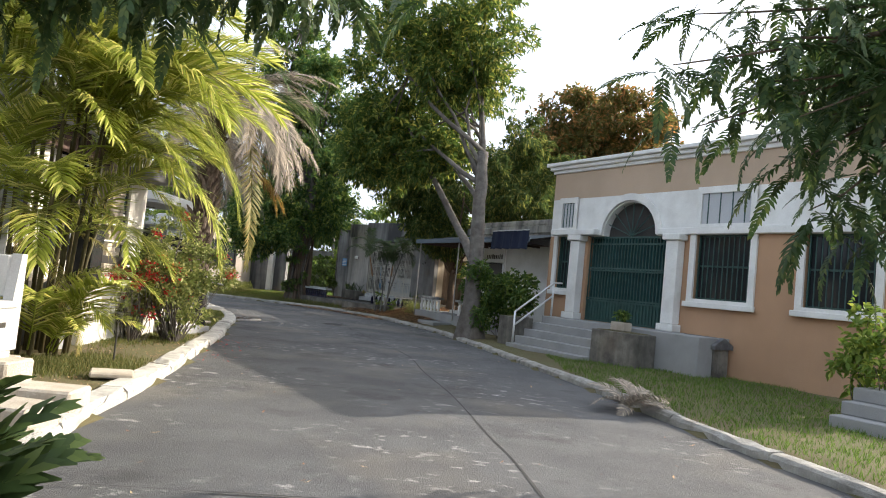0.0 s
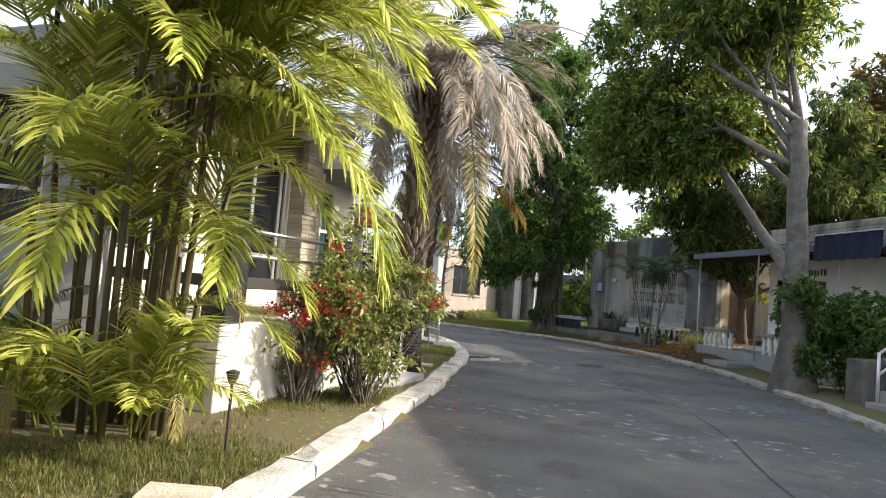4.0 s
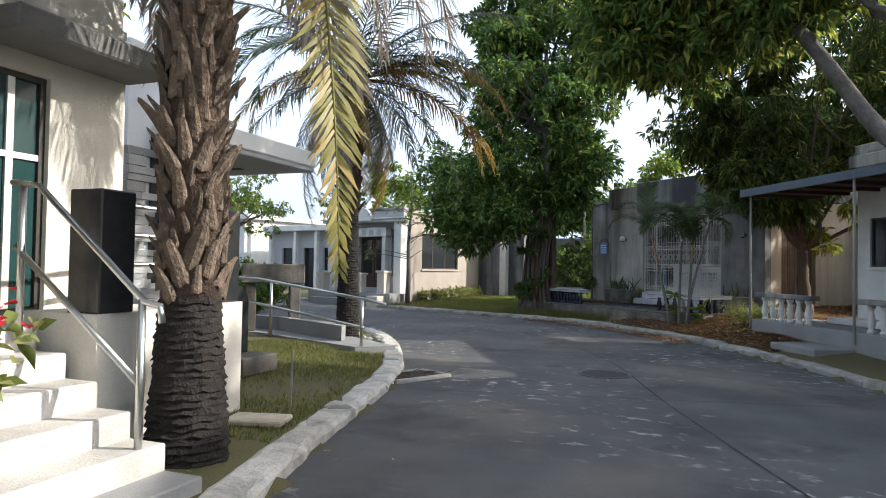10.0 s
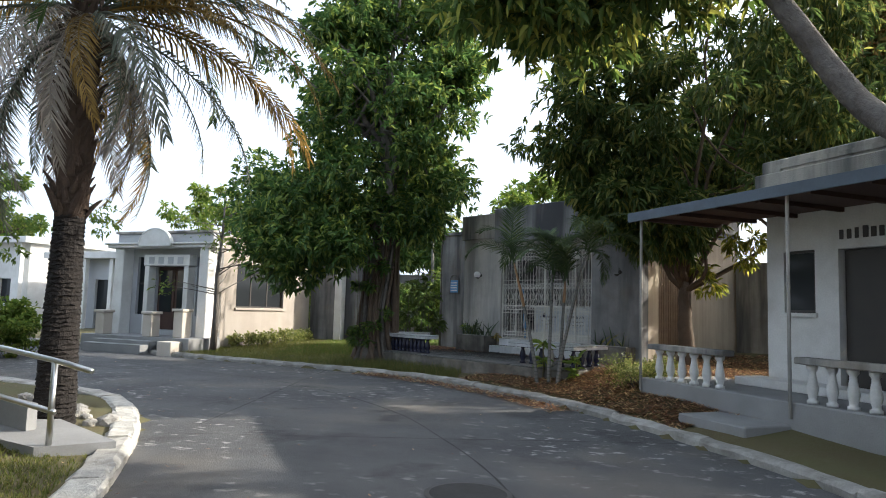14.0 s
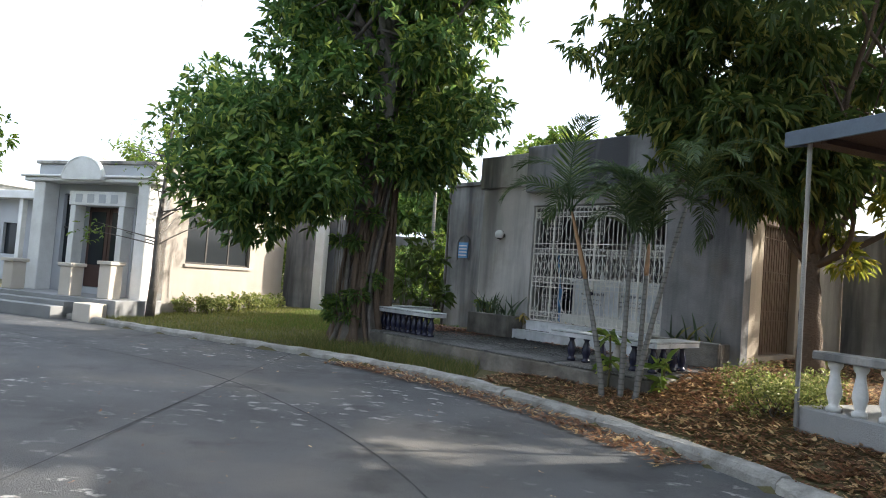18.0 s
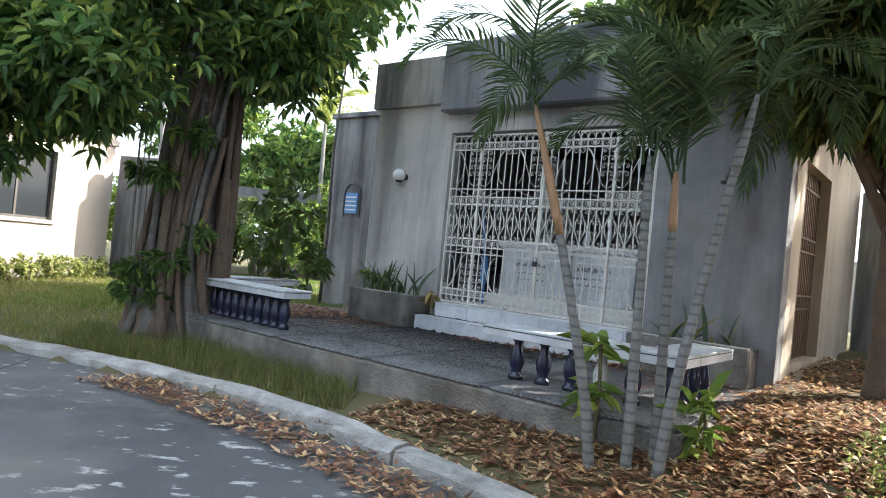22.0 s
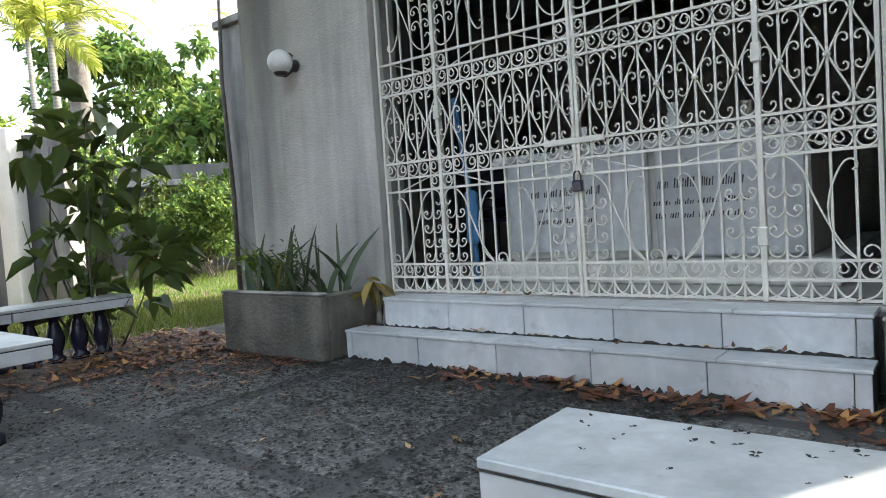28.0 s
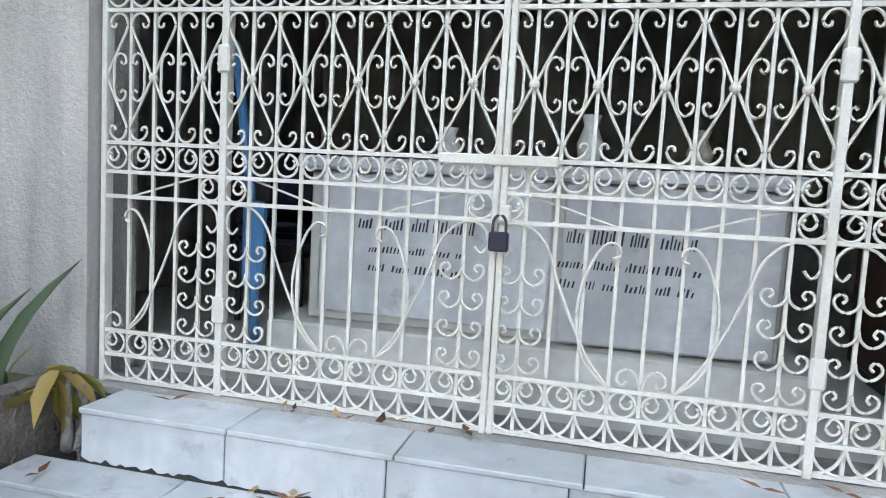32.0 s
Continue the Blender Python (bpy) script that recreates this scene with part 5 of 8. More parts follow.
def arch_wall(x0, x1, z0, z1, ax, az, r, rz, y0, y1):
    """Wall band with a half-round head cut out of its lower edge."""
    bm = bmesh.new()
    head = [(ax + r * math.cos(a), az + rz * math.sin(a)) for a in np.linspace(math.pi, 0, 25)]
    low = [(x0, z0), (ax - r, z0), *head[1:-1], (ax + r, z0), (x1, z0)]
    rows = []
    for y in (y0, y1):
        rows.append(([bm.verts.new((x, y, z)) for x, z in low], [bm.verts.new((x, y, z1)) for x, z in low]))
    (fl, ft), (bl, bt) = rows
    for k in range(len(low) - 1):
        bm.faces.new((fl[k], fl[k + 1], ft[k + 1], ft[k]))
        bm.faces.new((bl[k + 1], bl[k], bt[k], bt[k + 1]))
        bm.faces.new((fl[k + 1], fl[k], bl[k], bl[k + 1]))
        bm.faces.new((ft[k], ft[k + 1], bt[k + 1], bt[k]))
    bm.faces.new((fl[0], ft[0], bt[0], bl[0]))
    bm.faces.new((ft[-1], fl[-1], bl[-1], bt[-1]))
    return bm


part("lower_wall", wall_with_holes(-0.5, 9.5, 0.0, 3.20, FY, FY + 0.3, [(1.0, 3.72, 0.95, 3.2), (-0.15, 0.42, 1.75, 3.2), (4.4, 5.75, 1.75, 3.2), (6.9, 8.2, 1.75, 3.2)]), ORANGE, h5)
part("upper_wall", arch_wall(-0.5, 9.5, 3.201, 4.25, 2.39, 3.201, 0.86, 0.86, FY, FY + 0.3), WHITE, h5, "white band with the arch head")
part("attic_wall", box(-0.5, 9.5, FY, FY + 0.3, 4.251, 5.0, 0), PEACH, h5)
for k, (dz, dp) in enumerate(((0.0, 0.06), (0.10, 0.14), (0.20, 0.22))):
    part("cornice", box(-0.5 - dp, 9.5 + dp, FY - dp, FY + 0.3, 5.0 + dz, 5.1 + dz, 0.015), WHITE, h5)
part("side_wall", box(-0.5, -0.2, FY + 0.301, 9.0, 0.0, 5.0, 0), PEACH, h5)
part("far_wall", box(9.2, 9.5, FY + 0.301, 9.0, 0.0, 5.0, 0), PEACH, h5)
part("back_wall", box(-0.199, 9.199, 8.7, 9.0, 0.0, 5.0, 0), PEACH, h5)
part("roof", box(-0.45, 9.45, FY + 0.31, 8.95, 5.001, 5.15, 0), ROOF_D, h5)
part("room_floor", box(-0.199, 9.199, FY + 0.301, 8.69, 0.0, 0.94, 0), STEP_G, h5)
for x in (0.75, 3.92):
    col = new("column")
    col.parent = h5
    part("shaft", box(x - 0.17, x + 0.17, FY - 0.26, FY - 0.002, 1.12, 3.05, 0.015), WHITE, col)
    part("base", box(x - 0.23, x + 0.23, FY - 0.32, FY - 0.002, 0.95, 1.118, 0.015), WHITE, col)
    part("capital", box(x - 0.24, x + 0.24, FY - 0.33, FY - 0.002, 3.052, 3.2, 0.02), WHITE, col)
part("entablature", box(-0.2, 1.45, FY - 0.30, FY - 0.003, 3.203, 3.36, 0.015), WHITE, h5)
part("entablature", box(3.33, 9.5, FY - 0.12, FY - 0.003, 3.203, 3.36, 0.015), WHITE, h5)
bm = bmesh.new()
for r0, r1 in ((0.88, 1.05),):
    angs = np.linspace(0, math.pi, 21)
    ring = []
    for y in (FY - 0.08, FY - 0.003):
        for r in (r0, r1):
            ring.append([bm.verts.new((2.39 + r * math.cos(a), y, 3.22 + r * math.sin(a))) for a in angs])
    for a, b in ((0, 1), (1, 3), (3, 2), (2, 0)):
        for i in range(20):
            bm.faces.new((ring[a][i], ring[a][i + 1], ring[b][i + 1], ring[b][i]))
    bmesh.ops.recalc_face_normals(bm, faces=bm.faces[:])
part("arch_moulding", bm, WHITE, h5)
gate5 = new("gate")
gate5.parent = h5
tagged(gate5, "dark green iron gate")
for k in range(28):
    x = 1.02 + 2.68 * k / 27
    part("bar", box(x - 0.012, x + 0.012, FY + 0.10, FY + 0.124, 0.97, 3.19, 0), GREENGATE, gate5)
for zz in (0.98, 1.5, 1.56, 2.3, 2.36, 3.0, 3.17):
    part("rail", box(1.0, 3.72, FY + 0.098, FY + 0.126, zz - 0.02, zz + 0.02, 0), GREENGATE, gate5)
for k in range(-3, 4):
    bm = bmesh.new()
    a = math.pi / 2 + k * 0.4
    tube(bm, [(2.39, FY + 0.11, 3.2), (2.39 + 0.85 * math.cos(a), FY + 0.11, 3.2 + 0.85 * math.sin(a))], 0.014, 5)
    part("fan_bar", bm, GREENGATE, gate5)
part("kick_plate", box(1.0, 3.72, FY + 0.128, FY + 0.14, 0.97, 1.5, 0), GREENGATE, gate5)
# dark sheet behind the arch head, stands in for the room's shade
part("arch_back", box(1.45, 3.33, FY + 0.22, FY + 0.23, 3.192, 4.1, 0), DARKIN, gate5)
part("glass_back", box(1.0, 3.72, FY + 0.2, FY + 0.21, 0.96, 3.19, 0), GLASS_G, gate5)
for x0, x1, bars in ((-0.15, 0.42, 5), (4.4, 5.75, 11), (6.9, 8.2, 11)):
    window_unit_at = window_unit(h5, x0, x1, 1.75, 3.2, (), (2.5,), GREENGATE, GLASS, FY + 0.12, 0.04, "barred window with white surround")
    part("surround", wall_with_holes(x0 - 0.14, x1 + 0.14, 1.60, 3.2, FY - 0.06, FY - 0.002, [(x0, x1, 1.75, 3.2)]), WHITE, window_unit_at)
    part("sill", box(x0 - 0.2, x1 + 0.2, FY - 0.12, FY - 0.062, 1.56, 1.68, 0.01), WHITE, window_unit_at)
    for k in range(bars):
        x = x0 + (x1 - x0) * (k + 0.5) / bars
        part("bar", box(x - 0.01, x + 0.01, FY + 0.02, FY + 0.04, 1.76, 3.19, 0), GREENGATE, window_unit_at)
for x0, x1 in ((-0.05, 0.42), (4.5, 5.7)):
    part("upper_window", box(x0, x1, FY - 0.03, FY - 0.002, 3.42, 4.15, 0.01), GREYW, h5)
    part("surround", wall_with_holes(x0 - 0.12, x1 + 0.12, 3.37, 4.28, FY - 0.07, FY - 0.032, [(x0, x1, 3.44, 4.13)]), WHITE, h5)
    for k in range(4):
        part("glazing_bar", box(x0 + (x1 - x0) * (k + 0.5) / 4 - 0.012, x0 + (x1 - x0) * (k + 0.5) / 4 + 0.012, FY - 0.042, FY - 0.031, 3.44, 4.13, 0), GREENGATE, h5)
cst = thing("stairs", CHAPEL, "grey concrete entrance stairs", "stairs")
for k in range(5):
    part("step", box(0.3, 2.98, -0.45 + 0.29 * k, 1.495, 0.0, 0.19 * (k + 1), 0.012), STEP_G, cst)
part("landing", box(2.982, 5.4, 0.45, 1.495, 0.0, 0.95, 0.012), STEP_G, cst)
for x0, x1 in ((-0.45, 0.29), (2.99, 4.35)):
    cheek = thing("planter", CHAPEL, "dark grey concrete planter beside the stairs", "planter")
    part("body", box(x0, x1, -0.15, 0.44, 0.0, 0.85, 0.015), PLANTER, cheek)
    part("soil", box(x0 + 0.08, x1 - 0.08, -0.07, 0.36, 0.852, 0.862, 0), GRASS_SOIL, cheek)
hr = rail_set([[(0.45, -0.35, 1.0), (0.45, 0.9, 1.85), (0.45, 1.2, 1.87)], [(0.45, -0.35, 0.65), (0.45, 0.9, 1.5)]], 0.025, "pale steel stair handrail", ALU,
              posts=([(0.45, -0.35, 0.15), (0.45, -0.35, 1.02)], [(0.45, 0.9, 0.9), (0.45, 0.9, 1.86)]))
hr.matrix_world = CHAPEL
pot = thing("flower_pot", CHAPEL @ pose(3.6, 0.14, 0.862), "cream pot with a small green plant", "pot")
part("pot_body", box(-0.2, 0.2, -0.14, 0.14, 0, 0.2, 0.02), STEP_C, pot)
part("soil", box(-0.18, 0.18, -0.12, 0.12, 0.201, 0.208, 0), GRASS_SOIL, pot)
grave = thing("grave_marker", pose(5.75, 14.5, 0.1, 0, 0, -57), "grey stone grave marker with a sloping top", "grave marker")
part("body", box(-0.45, 0.45, -0.25, 0.25, 0, 0.62, 0.015), PLANTER, grave)
part("cap", prism([(-0.32, 0.0), (0.32, 0.0), (0.32, 0.08), (0, 0.24), (-0.32, 0.08)], -0.5, 0.5), CONC_D, grave).matrix_basis = pose(0, 0, 0.622, 90, 0, 90)
grst = thing("garden_steps", pose(5.75, 8.35, 0.1, 0, 0, -57), "grey concrete garden steps", "steps")
for k in range(3):
    part("step", box(-0.8, 0.8, 0.3 * k, 1.4, 0.18 * k, 0.18 * (k + 1), 0.012), STEP_G, grst)

# ---- house across the bend ----
FAR = pose(-12.15, 33.56, 0.15, 0, 0, -14)
FARWALL = material("pinkish_cream_render", (0.38, 0.34, 0.30), 0.85, (0.30, 0.265, 0.23), 1.2, 60, 0.3, streak=0.35, streak_col=(0.22, 0.19, 0.16))
h6 = thing("house", FAR, "cream mausoleum house with a white portico and dark windows", "house")
part("front_wall", wall_with_holes(-3.75, 0.0, -0.3, 3.05, 0.0, 0.25, [(-2.40, -1.02, 0.45, 2.42), (-3.18, -2.68, 0.9, 2.72), (-0.78, -0.38, 0.9, 2.72)]), GREYW, h6)
part("side_wall", wall_with_holes(0.0, 5.0, -0.3, 3.30, 0.0, 0.25, [(0.91, 3.40, 1.20, 2.58)]), FARWALL, h6, "sunlit cream side wall").matrix_basis = pose(0.0, 0.0, 0, 0, 0, 90)
part("left_wall", box(-3.75, -3.5, 0.251, 5.0, -0.3, 3.30, 0), CREAM, h6)
part("back_wall", box(-3.499, -0.251, 4.75, 5.0, -0.3, 3.30, 0), CREAM, h6)
part("roof_slab", box(-3.72, -0.03, -0.1, 4.97, 3.302, 3.42, 0.01), CONC, h6)
part("side_band", box(0.001, 0.06, 0.0, 5.05, 2.98, 3.12, 0.01), FARWALL, h6)
part("side_cap", box(-0.02, 0.10, 0.0, 5.1, 3.303, 3.42, 0.01), FARWALL, h6)
part("cornice", box(-4.0, 0.18, -0.50, -0.001, 2.96, 3.06, 0.02), WHITE, h6)
part("cornice", box(-4.08, 0.24, -0.56, -0.001, 3.062, 3.12, 0.015), WHITE, h6)
part("parapet", box(-3.80, 0.02, -0.28, -0.002, 3.122, 3.42, 0.02), GREYW, h6)
part("parapet_cap", box(-3.86, 0.06, -0.34, 0.0, 3.422, 3.50, 0.012), CONC, h6)
part("pediment", prism([(-2.62, 3.00)] + [(-1.95 + 0.67 * math.cos(a), 3.00 + 0.56 * math.sin(a)) for a in np.linspace(math.pi, 0, 17)], 0.50, 0.62), WHITE, h6, "round white pediment").matrix_basis = pose(0, 0, 0, 90)
bm = bmesh.new()
tube(bm, [(-1.95 + 0.65 * math.cos(a), -0.60, 3.00 + 0.54 * math.sin(a)) for a in np.linspace(math.pi, 0, 17)], 0.035, 6)
part("pediment_moulding", bm, WHITE, h6, "", True)
for x, w in ((-3.55, 0.19), (-0.17, 0.17)):
    part("pilaster", box(x - w, x + w, -0.42, -0.002, 0.1, 2.958, 0.02), WHITE, h6)
door_case = new("door_case")
door_case.parent = h6
part("jamb", box(-2.58, -2.40, -0.30, -0.003, 0.30, 2.42, 0.012), WHITE, door_case)
part("jamb", box(-1.02, -0.84, -0.30, -0.003, 0.30, 2.42, 0.012), WHITE, door_case)
part("door_head", box(-2.62, -0.80, -0.32, -0.003, 2.422, 2.76, 0.012), WHITE, door_case)
for k in range(4):
    part("sign_letter", box(-2.40 + 0.38 * k, -2.18 + 0.38 * k, -0.332, -0.321, 2.48, 2.69, 0.004), GREYW, door_case, "grey sign character block")
for k in range(2):
    part("door_leaf", box(-2.39 + 0.69 * k, -1.72 + 0.69 * k, 0.10, 0.16, 0.46, 2.41, 0.01), SOFFIT, h6, "dark brown glazed door leaf")
    part("door_pane", box(-2.29 + 0.69 * k, -1.82 + 0.69 * k, 0.085, 0.099, 1.0, 2.3, 0), GLASS, h6)
for a, b in ((-3.18, -2.68), (-0.78, -0.38)):
    part("pane", box(a, b, 0.1, 0.11, 0.9, 2.72, 0), GLASS, h6)
    part("transom", box(a, b, 0.07, 0.098, 1.86, 1.90, 0), DKFRAME, h6)
sw = new("window")
sw.parent = h6
sw.matrix_basis = pose(0, 0, 0, 0, 0, 90)
part("window_frame", wall_with_holes(0.91, 3.40, 1.20, 2.58, 0.08, 0.13, [(0.96, 3.35, 1.25, 2.53)]), DKFRAME, sw)
for x in (1.72, 2.58):
    part("mullion", box(x - 0.025, x + 0.025, 0.085, 0.125, 1.25, 2.53, 0), DKFRAME, sw)
part("pane", box(0.94, 3.37, 0.1, 0.108, 1.23, 2.55, 0), GLASS, sw)
part("sill", box(0.85, 3.46, -0.06, 0.04, 1.12, 1.198, 0.008), FARWALL, sw)
part("porch_floor", box(-3.9, 0.25, -1.3, -0.003, -0.2, 0.30, 0.01), STEP_G, h6)
for k in range(2):
    part("step", box(-3.1, -0.9, -1.9 + 0.3 * k, -1.302, -0.2, 0.10 * (k + 1), 0.01), STEP_G, h6)
for x, y, top in ((-0.35, -0.95, 1.05), (-1.35, -1.1, 0.95), (-3.4, -0.95, 0.95)):
    pst = new("gate_pier")
    pst.parent = h6
    part("shaft", box(x - 0.17, x + 0.17, y - 0.17, y + 0.17, 0.301, top, 0.015), CREAM, pst)
    part("cap", box(x - 0.21, x + 0.21, y - 0.21, y + 0.21, top + 0.001, top + 0.08, 0.01), CREAM, pst)
part("foot_planter", box(-0.45, 0.05, -1.75, -1.31, -0.2, 0.22, 0.015), CREAM, h6)
annex = thing("wall_annex", pose(-11.05, 38.9, 0, 0, 0, -14), "grey garden wall with a white column", "wall")
part("wall", box(0, 2.2, 0, 0.3, 0.0, 3.0, 0), CONC_D, annex)
part("column", box(1.2, 1.5, -0.3, -0.002, 0, 3.1, 0.02), WHITE, annex)

# ---- far houses along the side road ----
for i, (x, y, w, d, hgt, rot, mat) in enumerate(((-24.5, 42.5, 6.0, 6, 3.2, -14, GREYW), (-33.0, 45.0, 6.5, 6, 4.0, -14, WHITE), (-29.0, 22.0, 7.0, 6, 3.6, 8, WHITE))):
    fh = thing("house", pose(x, y, 0.05, 0, 0, rot), "pale blue-white house with columns and dark windows", "house")
    part("wall", wall_with_holes(0, w, 0, hgt, 0, 0.25, [(0.8, 1.6, 1.1, 2.3), (w - 2.0, w - 1.2, 1.1, 2.3), (w / 2 - 0.5, w / 2 + 0.5, 0.1, 2.3)]), mat, fh)
    part("side_wall", box(w - 0.25, w, 0.251, d, 0, hgt, 0), mat, fh)
    part("side_wall", box(0, 0.25, 0.251, d, 0, hgt, 0), mat, fh)
    part("back_wall", box(0.251, w - 0.251, d - 0.25, d, 0, hgt, 0), mat, fh)
    part("roof", box(-0.3, w + 0.3, -0.5, d + 0.3, hgt + 0.002, hgt + 0.3, 0.02), WHITE, fh)
    for a, b, c, e in ((0.8, 1.6, 1.1, 2.3), (w - 2.0, w - 1.2, 1.1, 2.3), (w / 2 - 0.5, w / 2 + 0.5, 0.1, 2.3)):
        part("pane", box(a, b, 0.12, 0.13, c, e, 0), GLASS, fh)
    for x2 in (0.2, w / 2 - 0.8, w / 2 + 0.8, w - 0.2):
        part("column", box(x2 - 0.1, x2 + 0.1, -0.4, -0.2, 0, hgt, 0.01), WHITE, fh)
# boundary walls that close the place
for name, a, b, hgt in (("wall_east", (8.5, 33.0), (13.0, 24.0), 2.6), ("wall_north", (-3.5, 46.0), (16.0, 40.0), 2.4), ("wall_south", (-14.0, -12.0), (14.0, -12.0), 2.6)):
    d = math.hypot(b[0] - a[0], b[1] - a[1])
    wl = part(name, box(0, d, 0, 0.2, -0.1, hgt, 0.01), CONC, None)
    wl.matrix_world = pose(a[0], a[1], 0, 0, 0, math.degrees(math.atan2(b[1] - a[1], b[0] - a[0])))
    tagged(wl, "plain grey boundary wall", "wall", kind="structure")
gw = part("garden_wall", box(0, 6.7, 0, 0.25, 0.1, 2.9, 0.01), CONC, None)
gw.matrix_world = TOMB @ pose(4.16, 4.35, 0)
tagged(gw, "dark grey wall behind the mango tree", "wall", kind="structure")


# ---- leaves and trees ----
def leaf_cloud(centres, spread, n, size, aspect=0.4, droop=0.35, seed=1, jitter=1.0):
    """n small folded leaves around cluster centres. Each leaf is two quads along a midrib."""
    g = np.random.default_rng(seed)
    C = np.asarray(centres, float)
    k = g.integers(0, len(C), n)
    sp = np.asarray(spread, float)
    off = g.normal(size=(n, 3)) * (sp[k][:, None] if sp.ndim else sp) * np.array([1, 1, 0.7]) * jitter
    P = C[k] + off
    a = g.uniform(0, 2 * np.pi, n)
    el = g.normal(-droop, 0.45, n)
    D = np.stack([np.cos(a) * np.cos(el), np.sin(a) * np.cos(el), np.sin(el)], -1)
    S = np.cross(D, np.array([0, 0, 1.0]))
    S /= np.linalg.norm(S, axis=1, keepdims=True) + 1e-9
    N = np.cross(S, D)
    roll = g.normal(0, 0.6, n)[:, None]
    S, N = S * np.cos(roll) + N * np.sin(roll), N * np.cos(roll) - S * np.sin(roll)
    L = (size * g.uniform(0.65, 1.3, n))[:, None]
    W = L * aspect * 0.5
    return leaf_halves(P, P + D * L * 0.28 + N * L * 0.05, P + D * L * 0.62 + N * L * 0.05, P + D * L - N * L * 0.06, S * W, N * W * 0.35)


def leaf_halves(base, low, high, tip, S, N):
    """Leaves of two halves folded along the midrib: six corners, two quads each."""
    n = len(base)
    V = np.stack([base, low + S * 0.88 + N, high + S * 0.80 + N, tip, high - S * 0.80 + N, low - S * 0.88 + N], 1)
    i = np.arange(n)[:, None] * 6
    return V.reshape(-1, 3), np.concatenate([i + np.array([0, 1, 2, 3]), i + np.array([0, 3, 4, 5])], 0)


def whorls(centres, spread, n, per, size, aspect=0.3, droop=0.4, seed=1, flat=0.6):
    """Leaves standing in whorls at twig ends: n whorls around the cluster centres, per leaves each."""
    g = np.random.default_rng(seed)
    C = np.asarray(centres, float)
    k = g.integers(0, len(C), n)
    d = g.normal(size=(n, 3))
    d /= np.linalg.norm(d, axis=1, keepdims=True)
    big = g.uniform(0.7, 1.35, len(C))[k]
    P0 = C[k] + d * np.array([1, 1, flat]) * (spread * big * (0.35 + 0.95 * g.random(n)))[:, None]
    ax = d * 0.8 + np.array([0, 0, 0.25]) + g.normal(0, 0.25, (n, 3))
    P, A = np.repeat(P0, per, 0), np.repeat(ax, per, 0)
    m = n * per
    D = A * 0.7 + g.normal(0, 0.62, (m, 3)) + np.array([0, 0, -droop])
    D /= np.linalg.norm(D, axis=1, keepdims=True)
    S = np.cross(D, np.array([0, 0, 1.0]))
    S /= np.linalg.norm(S, axis=1, keepdims=True) + 1e-9
    N = np.cross(S, D)
    roll = g.normal(0, 0.55, m)[:, None]
    S, N = S * np.cos(roll) + N * np.sin(roll), N * np.cos(roll) - S * np.sin(roll)
    L = (size * g.uniform(0.6, 1.25, m))[:, None]
    W = L * aspect * 0.5
    P = P + D * L * 0.12 + g.normal(0, 0.025, (m, 3))
    tip = P + D * L - N * L * 0.07 + np.array([0, 0, -0.10]) * L
    return leaf_halves(P, P + D * L * 0.27 + N * L * 0.04, P + D * L * 0.60 + N * L * 0.045, tip, S * W, N * W * 0.3)


def crown_centres(c, r, n, seed, shell=0.55):
    """Cluster centres filling an uneven ellipsoid, denser towards its outside."""
    g = np.random.default_rng(seed)
    d = g.normal(size=(n, 3))
    d /= np.linalg.norm(d, axis=1, keepdims=True)
    rr = (shell + (1 - shell) * g.random(n)) ** 0.8
    lump = 1 + 0.22 * np.sin(d[:, 0] * 5 + seed) * np.sin(d[:, 1] * 4 + 2 * seed) + 0.15 * np.sin(d[:, 2] * 6 + seed)
    return np.array(c) + d * np.array(r) * (rr * lump)[:, None]


def limb(bm, a, b, r0, r1, bend, seed, n=8, sides=8):
    g = random.Random(seed)
    a, b = Vector(a), Vector(b)
    o = Vector((g.uniform(-1, 1), g.uniform(-1, 1), g.uniform(-0.4, 0.4))) * bend
    pts = [a.lerp(b, s) + o * math.sin(math.pi * s) + Vector((g.uniform(-1, 1), g.uniform(-1, 1), 0)) * bend * 0.12 for s in np.linspace(0, 1, n)]
    pts[0] = a
    tube(bm, pts, [r0 + (r1 - r0) * s for s in np.linspace(0, 1, n)], sides)
    return pts


